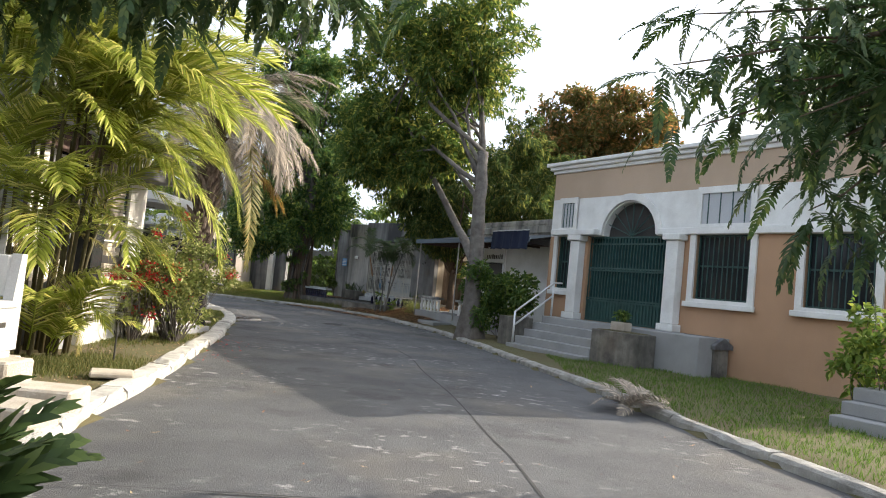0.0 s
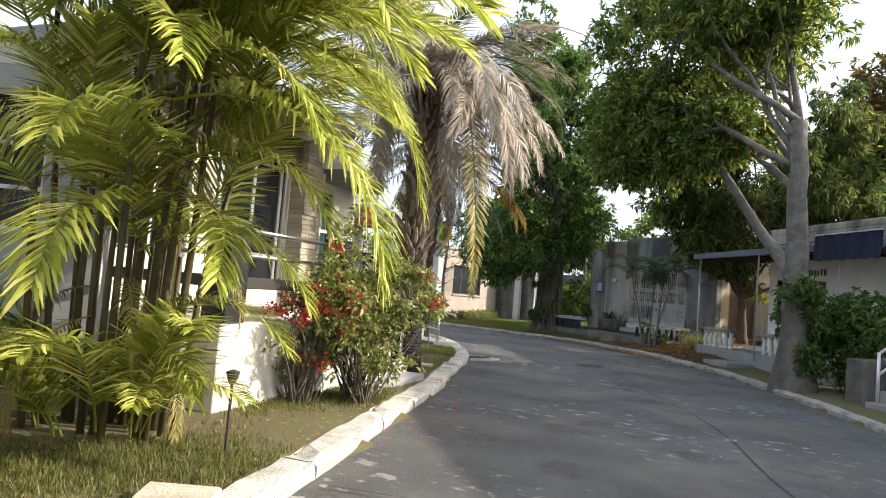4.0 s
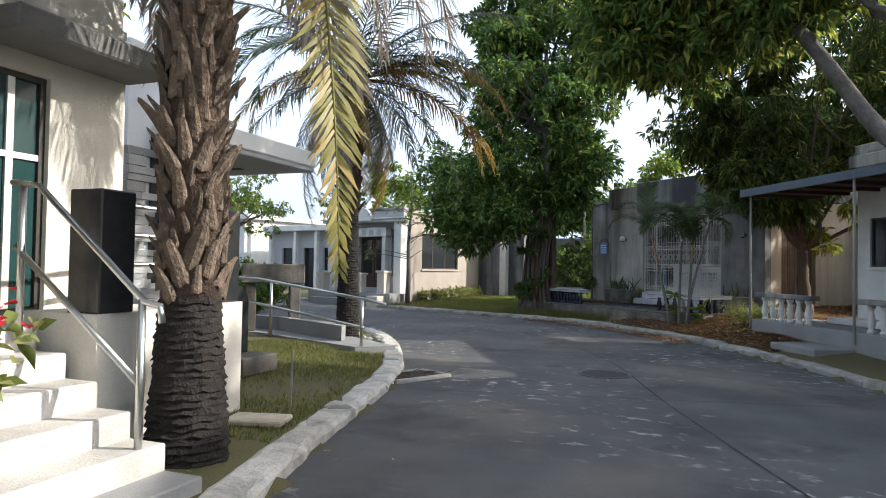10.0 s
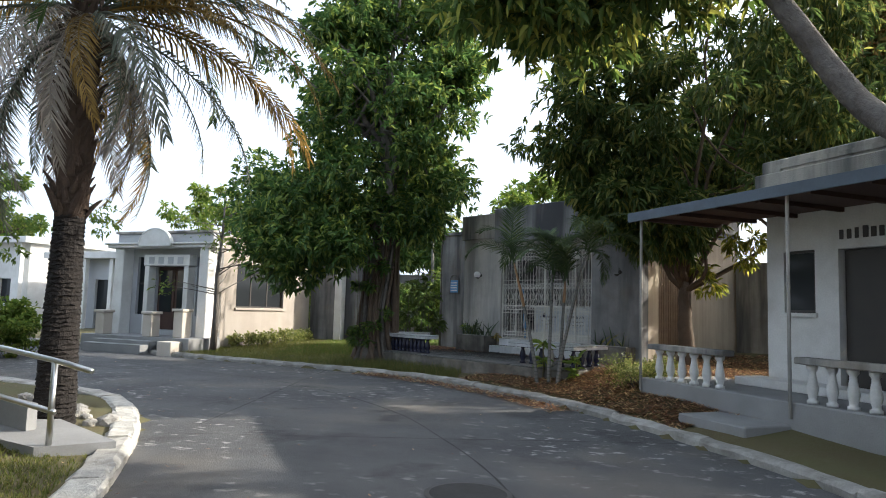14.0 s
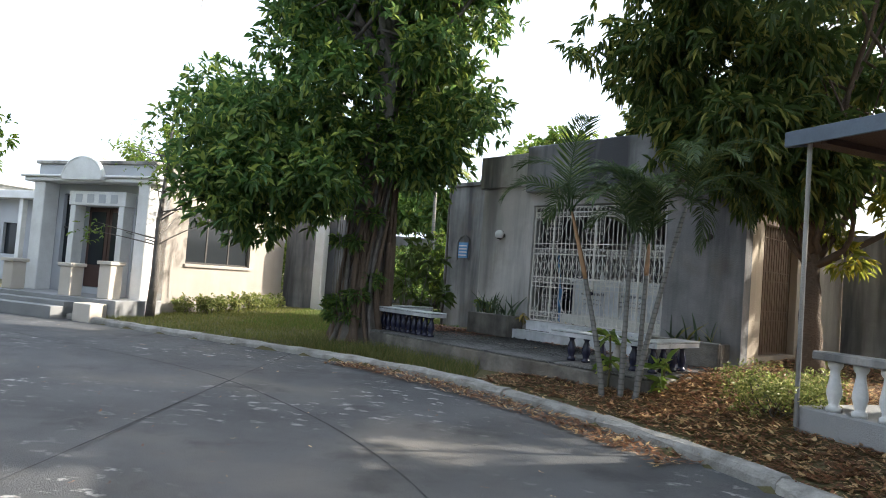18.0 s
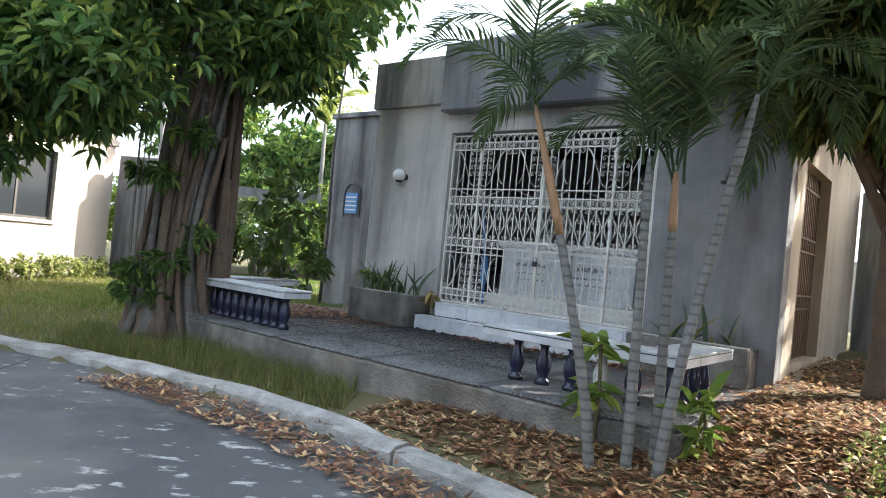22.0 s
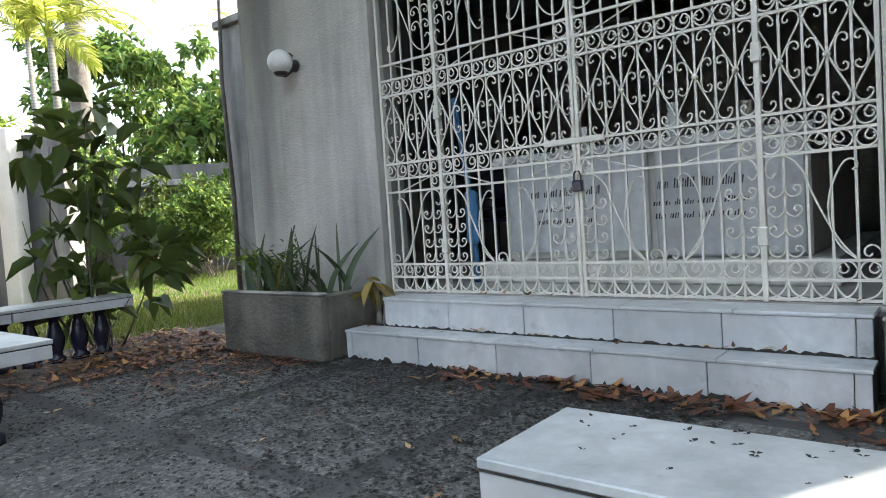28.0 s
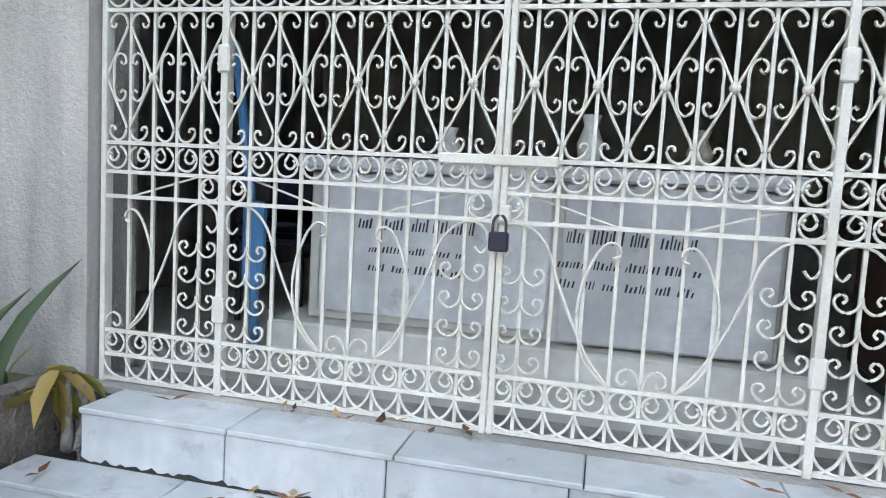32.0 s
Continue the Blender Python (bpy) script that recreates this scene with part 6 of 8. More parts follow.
def tree(name, base, trunk_top, r0, crown, leaf_n, leaf_size, leaf_mat, bark, label, seed, limbs=9, clusters=90, spread=0.42, aspect=0.4, flare=1.5, droop=0.35, extra=None, category="tree", per=9, fluted=0.0, flat=0.6):
    """Tapered trunk, limbs running into the crown, leaves in clusters. crown: list of (centre, radii)."""
    ob = thing(name, pose(*base), label, category)
    b = Vector(base)
    bm = bmesh.new()
    top = Vector(trunk_top) - b
    n = 12
    pts, rad = [], []
    g = random.Random(seed)
    for i in range(n):
        s = i / (n - 1)
        pts.append(top * s + Vector((g.uniform(-1, 1), g.uniform(-1, 1), 0)) * r0 * 0.10 * (0 < i < n - 1))
        rad.append(r0 * (1 - 0.45 * s) * (1 + (flare - 1) * max(0, 1 - s * 6)))
    pts[0].z = -0.15
    tube(bm, pts, rad, 14)
    if fluted:
        bm.free()
        bm = bmesh.new()
        zs = np.linspace(0, 1, 40)
        path = np.stack([np.interp(zs, np.linspace(0, 1, n), [p[j] for p in pts]) for j in range(3)], -1)
        V, F = tube_arrays(path, np.interp(zs, np.linspace(0, 1, n), rad), 40)
        V = V.reshape(40, 40, 3)
        ang = np.linspace(0, 2 * np.pi, 40, endpoint=False)[None]
        zz = zs[:, None]
        lobe = 1 + fluted * (np.sin(5 * ang + 2.0 * np.sin(4 * zz)) + 0.6 * np.sin(9 * ang - 5 * zz) + 0.4 * np.sin(14 * ang + 9 * zz)) * (1.1 - 0.4 * zz)
        V = path[:, None] + (V - path[:, None]) * lobe[..., None]
        vs = [bm.verts.new(v) for v in V.reshape(-1, 3)]
        for f in F:
            bm.faces.new([vs[q] for q in f])
        bm.faces.new(vs[:40][::-1])
        bm.faces.new(vs[-40:])
    part("trunk", bm, bark, ob, "", True)
    cs = []
    for i, (c, r) in enumerate(crown):
        cs.append(crown_centres(Vector(c) - b, r, int(clusters * (i == 0) + clusters * 0.6 * (i > 0)), seed + i))
    cs = np.vstack(cs)
    for i in range(limbs):
        start = pts[g.randrange(n * 2 // 3, n)]
        for tries in range(30):
            tgt = cs[g.randrange(len(cs))]
            if tgt[2] - start.z > 0.55 * math.hypot(tgt[0] - start.x, tgt[1] - start.y):
                break
        bm = bmesh.new()
        mid = limb(bm, start, Vector(tgt) * 0.98, r0 * 0.3, 0.015, 0.5, seed + i)
        for j in range(4):
            t2 = cs[g.randrange(len(cs))]
            q = mid[g.randrange(3, 7)]
            if (Vector(t2) - q).length < 3.2:
                limb(bm, q, Vector(t2), r0 * 0.14, 0.008, 0.25, seed + 31 * i + j, 6, 6)
        part("limb", bm, bark, ob, "", True)
    V, F = whorls(cs, spread, leaf_n // per, per, leaf_size, aspect, droop, seed, flat)
    put("crown", quick_mesh("crown", V, F, leaf_mat), ob)
    if extra:
        extra(ob, b)
    return ob


def roots(ob, b):
    """Hanging strangler roots down the trunk, and leafy growth on it."""
    g = random.Random(77)
    for k in range(46):
        a = g.uniform(0, 2 * math.pi)
        r = g.uniform(0.36, 0.47)
        z1 = g.uniform(1.2, 4.4)
        bm = bmesh.new()
        wob, ph = g.uniform(0.1, 0.35), g.uniform(0, 6)
        pts = []
        for q in np.linspace(0, 1, 12):
            rr = r * (1.22 - 0.38 * q) * (1 + 0.25 * max(0, 0.12 - q) / 0.12)
            aa = a + wob * math.sin(4 * q + ph)
            pts.append((rr * math.cos(aa) + 0.04 * q * z1, rr * math.sin(aa) + 0.04 * q * z1, -0.1 + (z1 + 0.1) * q))
        r0 = g.uniform(0.018, 0.06)
        tube(bm, pts, [r0 * (1.4 - 0.8 * q) for q in np.linspace(0, 1, 12)], 7)
        part("aerial_root", bm, (BARK, BARK_D, BARK_D)[k % 3], ob, "", True)
    for k in range(4):
        a = g.uniform(3.3, 4.4)
        r = g.uniform(0.5, 1.1)
        bm = bmesh.new()
        z0 = g.uniform(3.2, 4.2)
        tube(bm, [(r * math.cos(a), r * math.sin(a), z0), (r * 1.02 * math.cos(a + 0.03), r * math.sin(a), z0 * 0.5), (r * math.cos(a + 0.05), r * math.sin(a + 0.05), g.uniform(0.3, 1.8))], 0.007, 5)
        part("aerial_root", bm, BARK, ob)
    for k, (a, z) in enumerate(((3.5, 0.75), (3.9, 0.6), (4.2, 0.8), (4.6, 1.9), (4.9, 0.9), (5.5, 1.2), (3.7, 1.9), (5.2, 2.4), (4.4, 0.5))):
        c = (0.5 * math.cos(a), 0.5 * math.sin(a), z)
        V, F = whorls([c], 0.15, 16, 8, 0.14, 0.3, 0.4, 700 + k)
        put("ivy", quick_mesh("ivy", V, F, LEAF_DK), ob, label="leafy growth on the trunk")


def trunk_ivy(ob, b):
    """Leafy climber round the foot of the trunk."""
    g = random.Random(78)
    for k in range(12):
        a, z = g.uniform(0, 6.28), g.uniform(0.3, 2.4)
        V, F = whorls([(0.36 * math.cos(a), 0.36 * math.sin(a), z)], 0.22, 16, 8, 0.13, 0.45, 0.3, 730 + k)
        put("ivy", quick_mesh("ivy", V, F, LEAF_DK), ob, label="leafy climber on the trunk")


ROOT_PALE = material("pale_root", (0.30, 0.28, 0.255), 0.9, (0.14, 0.125, 0.11), 6.0, 40, 0.8, mix=0.8)
gz = lambda x, y: float(ground_height(np.array([x]), np.array([y]))[0])
tree("fig_tree", (-6.7, 31.4, gz(-6.7, 31.4)), (-6.5, 31.6, 6.6), 0.35, [((-7.0, 31.6, 6.0), (2.4, 2.1, 2.3)), ((-7.5, 31.3, 8.9), (1.0, 0.9, 0.8)), ((-5.5, 32.2, 9.3), (1.1, 1.0, 0.9)), ((-6.6, 31.6, 10.9), (1.4, 1.3, 0.9)), ((-5.1, 31.7, 7.7), (0.8, 0.8, 0.6)), ((-8.0, 31.9, 7.2), (0.9, 0.8, 0.6)), ((-8.7, 30.9, 3.7), (1.6, 1.4, 1.2)), ((-5.85, 32.6, 5.2), (1.0, 0.9, 0.8)), ((-7.9, 31.2, 4.8), (1.7, 1.5, 1.2)), ((-6.0, 32.3, 6.4), (1.4, 1.3, 1.3)), ((-9.8, 32.4, 4.4), (1.4, 1.2, 1.1)), ((-8.4, 30.4, 2.7), (1.1, 0.8, 0.75)), ((-7.9, 30.2, 3.2), (0.9, 0.7, 0.6)), ((-5.75, 31.6, 3.9), (0.65, 0.6, 0.55))],
     72000, 0.20, LEAF_FG, BARK, "large dense green tree with roots hanging down its thick trunk", 11, 16, 46, 0.55, 0.37, 1.7, 0.35, roots, fluted=0.06)
# yellow leaf colour imitates sun shining through the low mango leaves
LEAF_YL = leaf_material("sunlit_mango_leaf", (0.30, 0.33, 0.05), (0.70, 0.58, 0.10), 0.5, 0.4)


def sunlit_leaves(ob, b):
    """Leaves hanging low round the trunk, their sunlight put in as yellow colour."""
    for k, c in enumerate(((0.8, 29.2, 2.45), (0.92, 29.1, 2.15), (1.45, 29.2, 3.05), (1.85, 29.1, 3.1), (2.3, 29.2, 3.15), (0.55, 29.2, 2.55), (1.65, 29.2, 2.7), (2.7, 29.4, 3.2))):
        V, F = whorls([tuple(Vector(c) - b)], 0.2, 13, 7, 0.19, 0.24, 0.8, 740 + k)
        put("young_shoot", quick_mesh("young_shoot", V, F, LEAF_YL), ob, label="low mango leaves coloured yellow-green as if sunlit")


tree("mango_tree", (0.5, 29.1, gz(0.5, 29.1)), (0.42, 29.1, 2.35), 0.18, [((1.3, 29.3, 5.7), (3.7, 2.9, 2.6)), ((-0.7, 29.1, 4.5), (1.5, 1.3, 1.3)), ((1.2, 29.0, 8.2), (3.0, 2.6, 2.0)), ((-1.1, 28.9, 6.3), (1.1, 1.1, 1.6)), ((2.9, 28.8, 6.6), (1.9, 1.8, 2.0)), ((3.5, 28.9, 5.2), (1.6, 1.5, 1.2)), ((0.05, 28.75, 3.35), (0.42, 0.4, 0.42)), ((-0.45, 28.7, 3.9), (0.6, 0.5, 0.5))],
     50000, 0.23, LEAF_MG, BARK_D, "mango tree with long drooping dark leaves", 21, 12, 36, 0.52, 0.22, 1.3, 0.85, extra=sunlit_leaves)


def road_limb(ob, b):
    """The long bare limb that leans over the road, and the climber on the trunk."""
    bm = bmesh.new()
    path = smooth_line([(0.9, 19.4, 2.2), (0.62, 20.2, 2.85), (0.29, 20.85, 3.42), (-0.3, 21.0, 4.4), (-0.88, 21.05, 5.3), (-1.5, 21.2, 6.4)], 0.15)
    tube(bm, path - np.array(b), np.linspace(0.15, 0.06, len(path)), 10)
    part("limb", bm, BARK, ob, "bare grey limb over the road", True)
    trunk_ivy(ob, b)


tree("rain_tree", (0.98, 19.4, gz(0.98, 19.4)), (0.86, 19.5, 5.5), 0.27, [((-0.8, 22.3, 9.6), (2.7, 3.6, 2.6)), ((-1.9, 23.6, 8.2), (2.6, 2.4, 2.2)), ((-2.4, 22.4, 6.6), (1.7, 1.5, 1.2)), ((-0.9, 21.5, 5.6), (1.1, 1.0, 0.8)), ((-0.9, 19.6, 10.4), (2.3, 2.8, 2.0)), ((-2.6, 21.9, 5.4), (0.8, 0.9, 0.7)), ((-0.2, 20.2, 8.2), (1.5, 1.5, 1.0))],
     64000, 0.20, LEAF_RT, BARK, "tall grey-trunked tree forking above the road", 31, 10, 58, 0.62, 0.30, 1.8, extra=road_limb, fluted=0.02)
tree("orange_leaf_tree", (8.1, 35.0, 0.1), (8.1, 35.0, 6.5), 0.3, [((8.4, 34.5, 10.3), (3.5, 3.0, 2.3)), ((6.2, 34.5, 9.4), (2.4, 2.2, 1.8))], 30000, 0.28, LEAF_RS, BARK_D, "round tree with rusty young leaves behind the chapel", 41, 6, 52, 0.8)
tree("shade_tree", (5.2, 35.4, 0.3), (5.2, 35.2, 4.0), 0.3, [((5.2, 35.0, 7.0), (3.6, 2.8, 2.6)), ((1.2, 36.0, 5.2), (2.6, 2.2, 1.7))], 36000, 0.28, LEAF_MG, BARK_D, "dark leafy tree behind the porch house", 43, 8, 50, 0.6)
# out-of-view tree, added so its crown keeps sun off the road
tree("shade_tree", (15.0, 24.0, 0.15), (14.6, 24.1, 8.0), 0.3, [((14.2, 24.2, 10.2), (2.7, 2.4, 2.2))], 5000, 0.34, LEAF_DK, BARK_D, "added unseen tree behind the chapel that shades the road", 45, 9, 60, 0.5, 0.4, per=5)
tree("background_tree", (-11.6, 44.5, 0.2), (-11.5, 44.5, 14.0), 0.3, [((-11.5, 44.5, 17.0), (2.2, 2.2, 2.8)), ((-12.2, 44.5, 13.6), (1.9, 1.9, 1.8)), ((-10.0, 44.8, 14.6), (1.5, 1.6, 1.4)), ((-11.2, 44.5, 11.4), (2.4, 2.2, 1.2))], 9000, 0.34, LEAF_DK, BARK, "tall thin-crowned tree beyond the houses", 59, 16, 34, 0.5)
tree("garden_tree", (-16.5, 27.6, 0.1), (-16.4, 27.8, 2.0), 0.16, [((-16.2, 28.0, 3.5), (3.4, 2.6, 0.9)), ((-17.6, 27.0, 4.4), (2.2, 2.0, 0.7))], 8500, 0.13, LEAF_LT, BARK_D, "small spreading garden tree with light leaves", 51, 16, 44, 0.36)
tree("garden_tree", (-22.0, 31.5, 0.1), (-22.0, 31.5, 2.6), 0.18, [((-22.0, 31.5, 4.6), (2.8, 2.6, 2.0))], 10000, 0.22, LEAF_LT, BARK_D, "leafy garden tree beside the side road", 53, 6, 36, 0.45)
for i, (x, y, r, hgt, mat) in enumerate(((-8.2, 47.0, 2.2, 3.6, LEAF_DK), (-5.0, 46.5, 1.8, 3.4, LEAF_LT), (-2.0, 49.0, 3.2, 6.0, LEAF_LT), (-14.0, 52.0, 3.5, 6.0, LEAF_DK), (-24.0, 56.0, 4.0, 6.0, LEAF_LT), (-38.0, 52.0, 4.0, 6.5, LEAF_DK), (-32.0, 19.0, 4.0, 6.5, LEAF_DK), (-9.0, 62.0, 4.0, 6.0, LEAF_DK), (24.0, 45.0, 4.0, 7.0, LEAF_DK), (-17.0, 20.5, 3.2, 6.2, LEAF_LT))):
    tree("background_tree", (x, y, 0.2), (x, y, hgt * 0.5), 0.2, [((x, y, hgt), (r, r, hgt * 0.45)), ((x + 1, y - 1, hgt * 0.45), (r * 0.8, r * 0.8, hgt * 0.25))], 10000, 0.34, mat, BARK_D, "leafy tree beyond the lawn", 60 + i, 5, 40, 0.55)
# slender young tree by the far house
yt = thing("young_tree", pose(-11.87, 33.0, gz(-11.87, 33.0)), "slender pale tree with few leaves", "tree")
bm = bmesh.new()
tube(bm, [(0, 0, -0.1), (0.03, 0, 1.0), (-0.02, 0.05, 2.2), (0.1, 0, 3.4), (0.12, 0, 4.8)], [0.11, 0.085, 0.065, 0.04, 0.012], 8)
part("trunk", bm, BARK, yt, "", True)
g = random.Random(9)
tips = []
for k in range(22):
    z0 = g.uniform(1.6, 4.5)
    a = g.uniform(0, 6.28)
    ln = g.uniform(0.6, 1.7)
    bm = bmesh.new()
    tip = (ln * math.cos(a), ln * math.sin(a), z0 + g.uniform(0.2, 0.7))
    limb(bm, (0.05, 0, z0), tip, 0.02, 0.004, 0.1, k, 6, 5)
    part("twig", bm, BARK, yt)
    tips.append(tip)
V, F = leaf_cloud(tips[:9], 0.18, 500, 0.12, 0.4, 0.3, 5)
put("crown", quick_mesh("crown", V, F, LEAF_LT), yt)


# ---- palms ----
def frond_mesh(length, curve, leaf_n, leaf_len, width, mat, seed, lift=0.35, hang=0.5, stalk=0.12, rach=0.012):
    """A feather frond along +x: arching midrib and two rows of narrow leaflets, each of two strips."""
    g = np.random.default_rng(seed)
    s = np.linspace(0, 1, 14)
    ang = lift - curve * s**1.25
    dx, dz = np.cos(ang), np.sin(ang)
    X = np.concatenate([[0], np.cumsum((dx[:-1] + dx[1:]) / 2)]) * length / 13
    Z = np.concatenate([[0], np.cumsum((dz[:-1] + dz[1:]) / 2)]) * length / 13
    Y = 0.04 * length * np.sin(s * 2 + seed)
    mid = np.stack([X, Y, Z], -1)
    V, F = tube_arrays(mid, rach * (1.25 - s), 4)
    o = len(V)
    t = np.repeat(np.linspace(stalk, 0.985, leaf_n), 2) + g.uniform(-0.004, 0.004, leaf_n * 2)
    side = np.tile([1.0, -1.0], leaf_n)
    P = np.stack([np.interp(t, s, mid[:, i]) for i in range(3)], -1)
    T = np.stack([np.interp(t, s, np.gradient(mid[:, i])) for i in range(3)], -1)
    T /= np.linalg.norm(T, axis=1, keepdims=True)
    S = np.stack([-T[:, 1], T[:, 0], 0 * t], -1)
    S /= np.linalg.norm(S, axis=1, keepdims=True)
    N = np.cross(T, S) 
    L = leaf_len * (0.55 + 0.45 * np.sin(np.pi * np.clip(t * 0.95 + 0.1, 0, 1))) * (1 - 0.45 * t**3) * g.uniform(0.85, 1.1, len(t))
    fw = 0.55 + 0.5 * t + g.normal(0, 0.07, len(t))
    D = S * (side * np.cos(fw))[:, None] + T * np.sin(fw)[:, None] + N * (0.25 + g.normal(0, 0.1, len(t)))[:, None]
    D /= np.linalg.norm(D, axis=1, keepdims=True)
    Wd = np.cross(D, N)
    Wd /= np.linalg.norm(Wd, axis=1, keepdims=True)
    down = np.array([0, 0, -1.0])
    hg = (hang * g.uniform(0.6, 1.3, len(t)))[:, None]
    A = P
    B = P + D * (L * 0.5)[:, None] + down * (L[:, None] * 0.10 * hg)
    C = P + D * (L * 0.92)[:, None] + down * (L[:, None] * 0.55 * hg)
    w = width * 0.5
    V2 = np.stack([A - Wd * w * 0.5, A + Wd * w * 0.5, B + Wd * w, B - Wd * w, C + Wd * w * 0.15, C - Wd * w * 0.15], 1).reshape(-1, 3)
    i = np.arange(len(t))[:, None] * 6 + o
    F2 = np.concatenate([i + np.array([0, 1, 2, 3]), i + np.array([3, 2, 4, 5])], 0)
    return quick_mesh("frond", np.vstack([V, V2]), np.vstack([F, F2]), mat)


def crown_of(parent, centre, meshes, n, tilt_lo, tilt_hi, seed, scale=(0.85, 1.1), name="frond", start=0.0, label="", avoid=None):
    g = random.Random(seed)
    for k in range(n):
        az = start + 360 * (k * 0.382 % 1.0) + g.uniform(-12, 12)
        if avoid and any(math.cos(math.radians(az - q[0])) > math.cos(math.radians(q[1])) for q in avoid):
            continue
        el = g.uniform(tilt_lo, tilt_hi)
        sc = g.uniform(*scale)
        m = pose(*centre) @ pose(0, 0, g.uniform(-0.1, 0.1), 0, -el, az) @ pose(0, 0, 0, g.uniform(-25, 25)) @ Matrix.Scale(sc, 4)
        put(name, g.choice(meshes), parent, m, label)


def boots(parent, h, r0, r1, n, seed, z0, mat):
    """Old leaf bases standing off a palm trunk."""
    g = random.Random(seed)
    bm = bmesh.new()
    rings = []
    for z, w, y, d in ((-0.05, 0.05, -0.01, 0.026), (0.06, 0.046, 0.02, 0.024), (0.14, 0.034, 0.055, 0.018), (0.19, 0.026, 0.085, 0.010)):
        rings.append([bm.verts.new(p) for p in ((-w, y - d * 0.4, z), (w, y - d * 0.4, z), (w * 0.7, y + d, z + 0.01), (0, y + d * 1.3, z - 0.01), (-w * 0.7, y + d, z + 0.012))])
    for ra_, rb_ in zip(rings[:-1], rings[1:]):
        for q in range(5):
            bm.faces.new((ra_[q], ra_[(q + 1) % 5], rb_[(q + 1) % 5], rb_[q]))
    bm.faces.new(rings[-1])
    me = bpy.data.meshes.new("leaf_base")
    bm.to_mesh(me)
    bm.free()
    me.materials.append(mat)
    for k in range(n):
        s = k / n
        a = k * 2.39996
        r = r0 + (r1 - r0) * s
        put("leaf_base", me, parent, pose(r * math.sin(a), -r * math.cos(a) * 1.0, z0 + (h - z0) * s) @ pose(0, 0, 0, 0, 0, math.degrees(a)) @ pose(0, 0, 0, g.uniform(-20, 22), g.uniform(-16, 16), 180 + g.uniform(-12, 12)) @ Matrix.Scale(g.uniform(0.65, 1.35), 4))


def date_palm(x, y, h, r, seed, n_green, n_dry, length, label, dry_meshes, green_meshes, dry_top=-20, boot_mat=None, base_h=1.15, frond_scale=(0.85, 1.1), bare=None, dry_low=-36):
    boot_mat = boot_mat or PALM_BOOT
    ob = thing("date_palm", pose(x, y, gz(x, y)), label, "palm")
    bm = bmesh.new()
    zz = -0.1
    base_prof = []
    while zz < base_h:
        rr = np.interp(zz, [-0.1, 0.3, base_h], [r * 1.22, r * 1.15, r * 0.86])
        base_prof += [(rr, zz), (rr * 0.93, zz + 0.035)]
        zz += 0.05
    lathe(base_prof, 26, bm)
    jr = random.Random(seed + 40)
    for v in bm.verts:
        f = 1 + jr.uniform(-0.05, 0.06)
        v.co = (v.co.x * f, v.co.y * f, v.co.z + jr.uniform(-0.016, 0.016))
    part("trunk_base", bm, PALM_BASE, ob, "blackened fibrous trunk base")
    bm = bmesh.new()
    tube(bm, [(0, 0, base_h - 0.05), (0.02, 0.0, (h + base_h) * 0.5), (0, 0.02, h)], [r * 0.86, r * 0.84, r * 0.7], 14)
    part("trunk", bm, PALM_BARK, ob, "", True)
    boots(ob, h + 0.1, r * 0.84, r * 0.78, int(66 * (h - base_h)), seed, base_h, boot_mat)
    crown_of(ob, (0, 0, h + 0.1), green_meshes, n_green, 0, 52, seed, frond_scale, label="arching green frond")
    crown_of(ob, (0, 0, h - 0.05), dry_meshes, n_dry, dry_low, dry_top, seed + 5, frond_scale, label="dry hanging frond", avoid=bare)
    return ob


DRY = [frond_mesh(2.8, 1.35 + 0.25 * i, 64, 0.5, 0.022, FROND_B, 100 + i, 0.35, 0.9, 0.08, 0.016) for i in range(3)]
HALF = [frond_mesh(3.0, 1.9, 60, 0.5, 0.028, FROND_O, 110 + i, 0.3, 0.8, 0.1, 0.016) for i in range(2)]
DATE = [frond_mesh(3.0, 2.2, 70, 0.5, 0.024, FROND_G, 120 + i, 0.4, 0.6, 0.1, 0.016) for i in range(3)]
dp = date_palm(-5.22, 14.38, 4.7, 0.24, 3, 22, 60, 2.6, "date palm with a thick shaggy trunk and many dry hanging fronds", DRY, DATE + DRY, 34, bare=((205, 40),), dry_low=-22)
GREYF = [frond_mesh(3.3, 1.15 + 0.2 * i, 46, 0.46, 0.030, (FROND_GB, FROND_GB, FROND_BR)[i], 170 + i, 0.35, 1.35, 0.14, 0.018) for i in range(3)]
p2 = date_palm(-7.98, 21.6, 4.85, 0.19, 4, 22, 10, 2.6, "date palm with a slim dark trunk and drooping grey-green fronds", GREYF, DATE[:2] + GREYF[:2], 10, PALM_BARK, 2.4, (0.85, 1.1), dry_low=-16)
crown_of(p2, (0, 0, 4.8), DRY + GREYF, 26, -66, -26, 431, (0.6, 0.95), label="dead frond hanging against the trunk")
for az, el in ((28, 8), (14, -4), (40, -14), (2, 4)):
    put("frond", GREYF[2], p2, pose(0.1, 0.1, 4.9, 0, -el, az) @ Matrix.Scale(1.0, 4), "orange-brown dying frond")
HANG = frond_mesh(3.5, 0.5, 64, 0.5, 0.036, FROND_O, 116, 0.25, 0.35, 0.06, 0.02)
put("frond", HANG, dp, pose(0.5, 0.42, 4.75, 0, 82, 48) @ pose(0, 0, 0, 78), "large half-dry yellow frond hanging over the kerb")

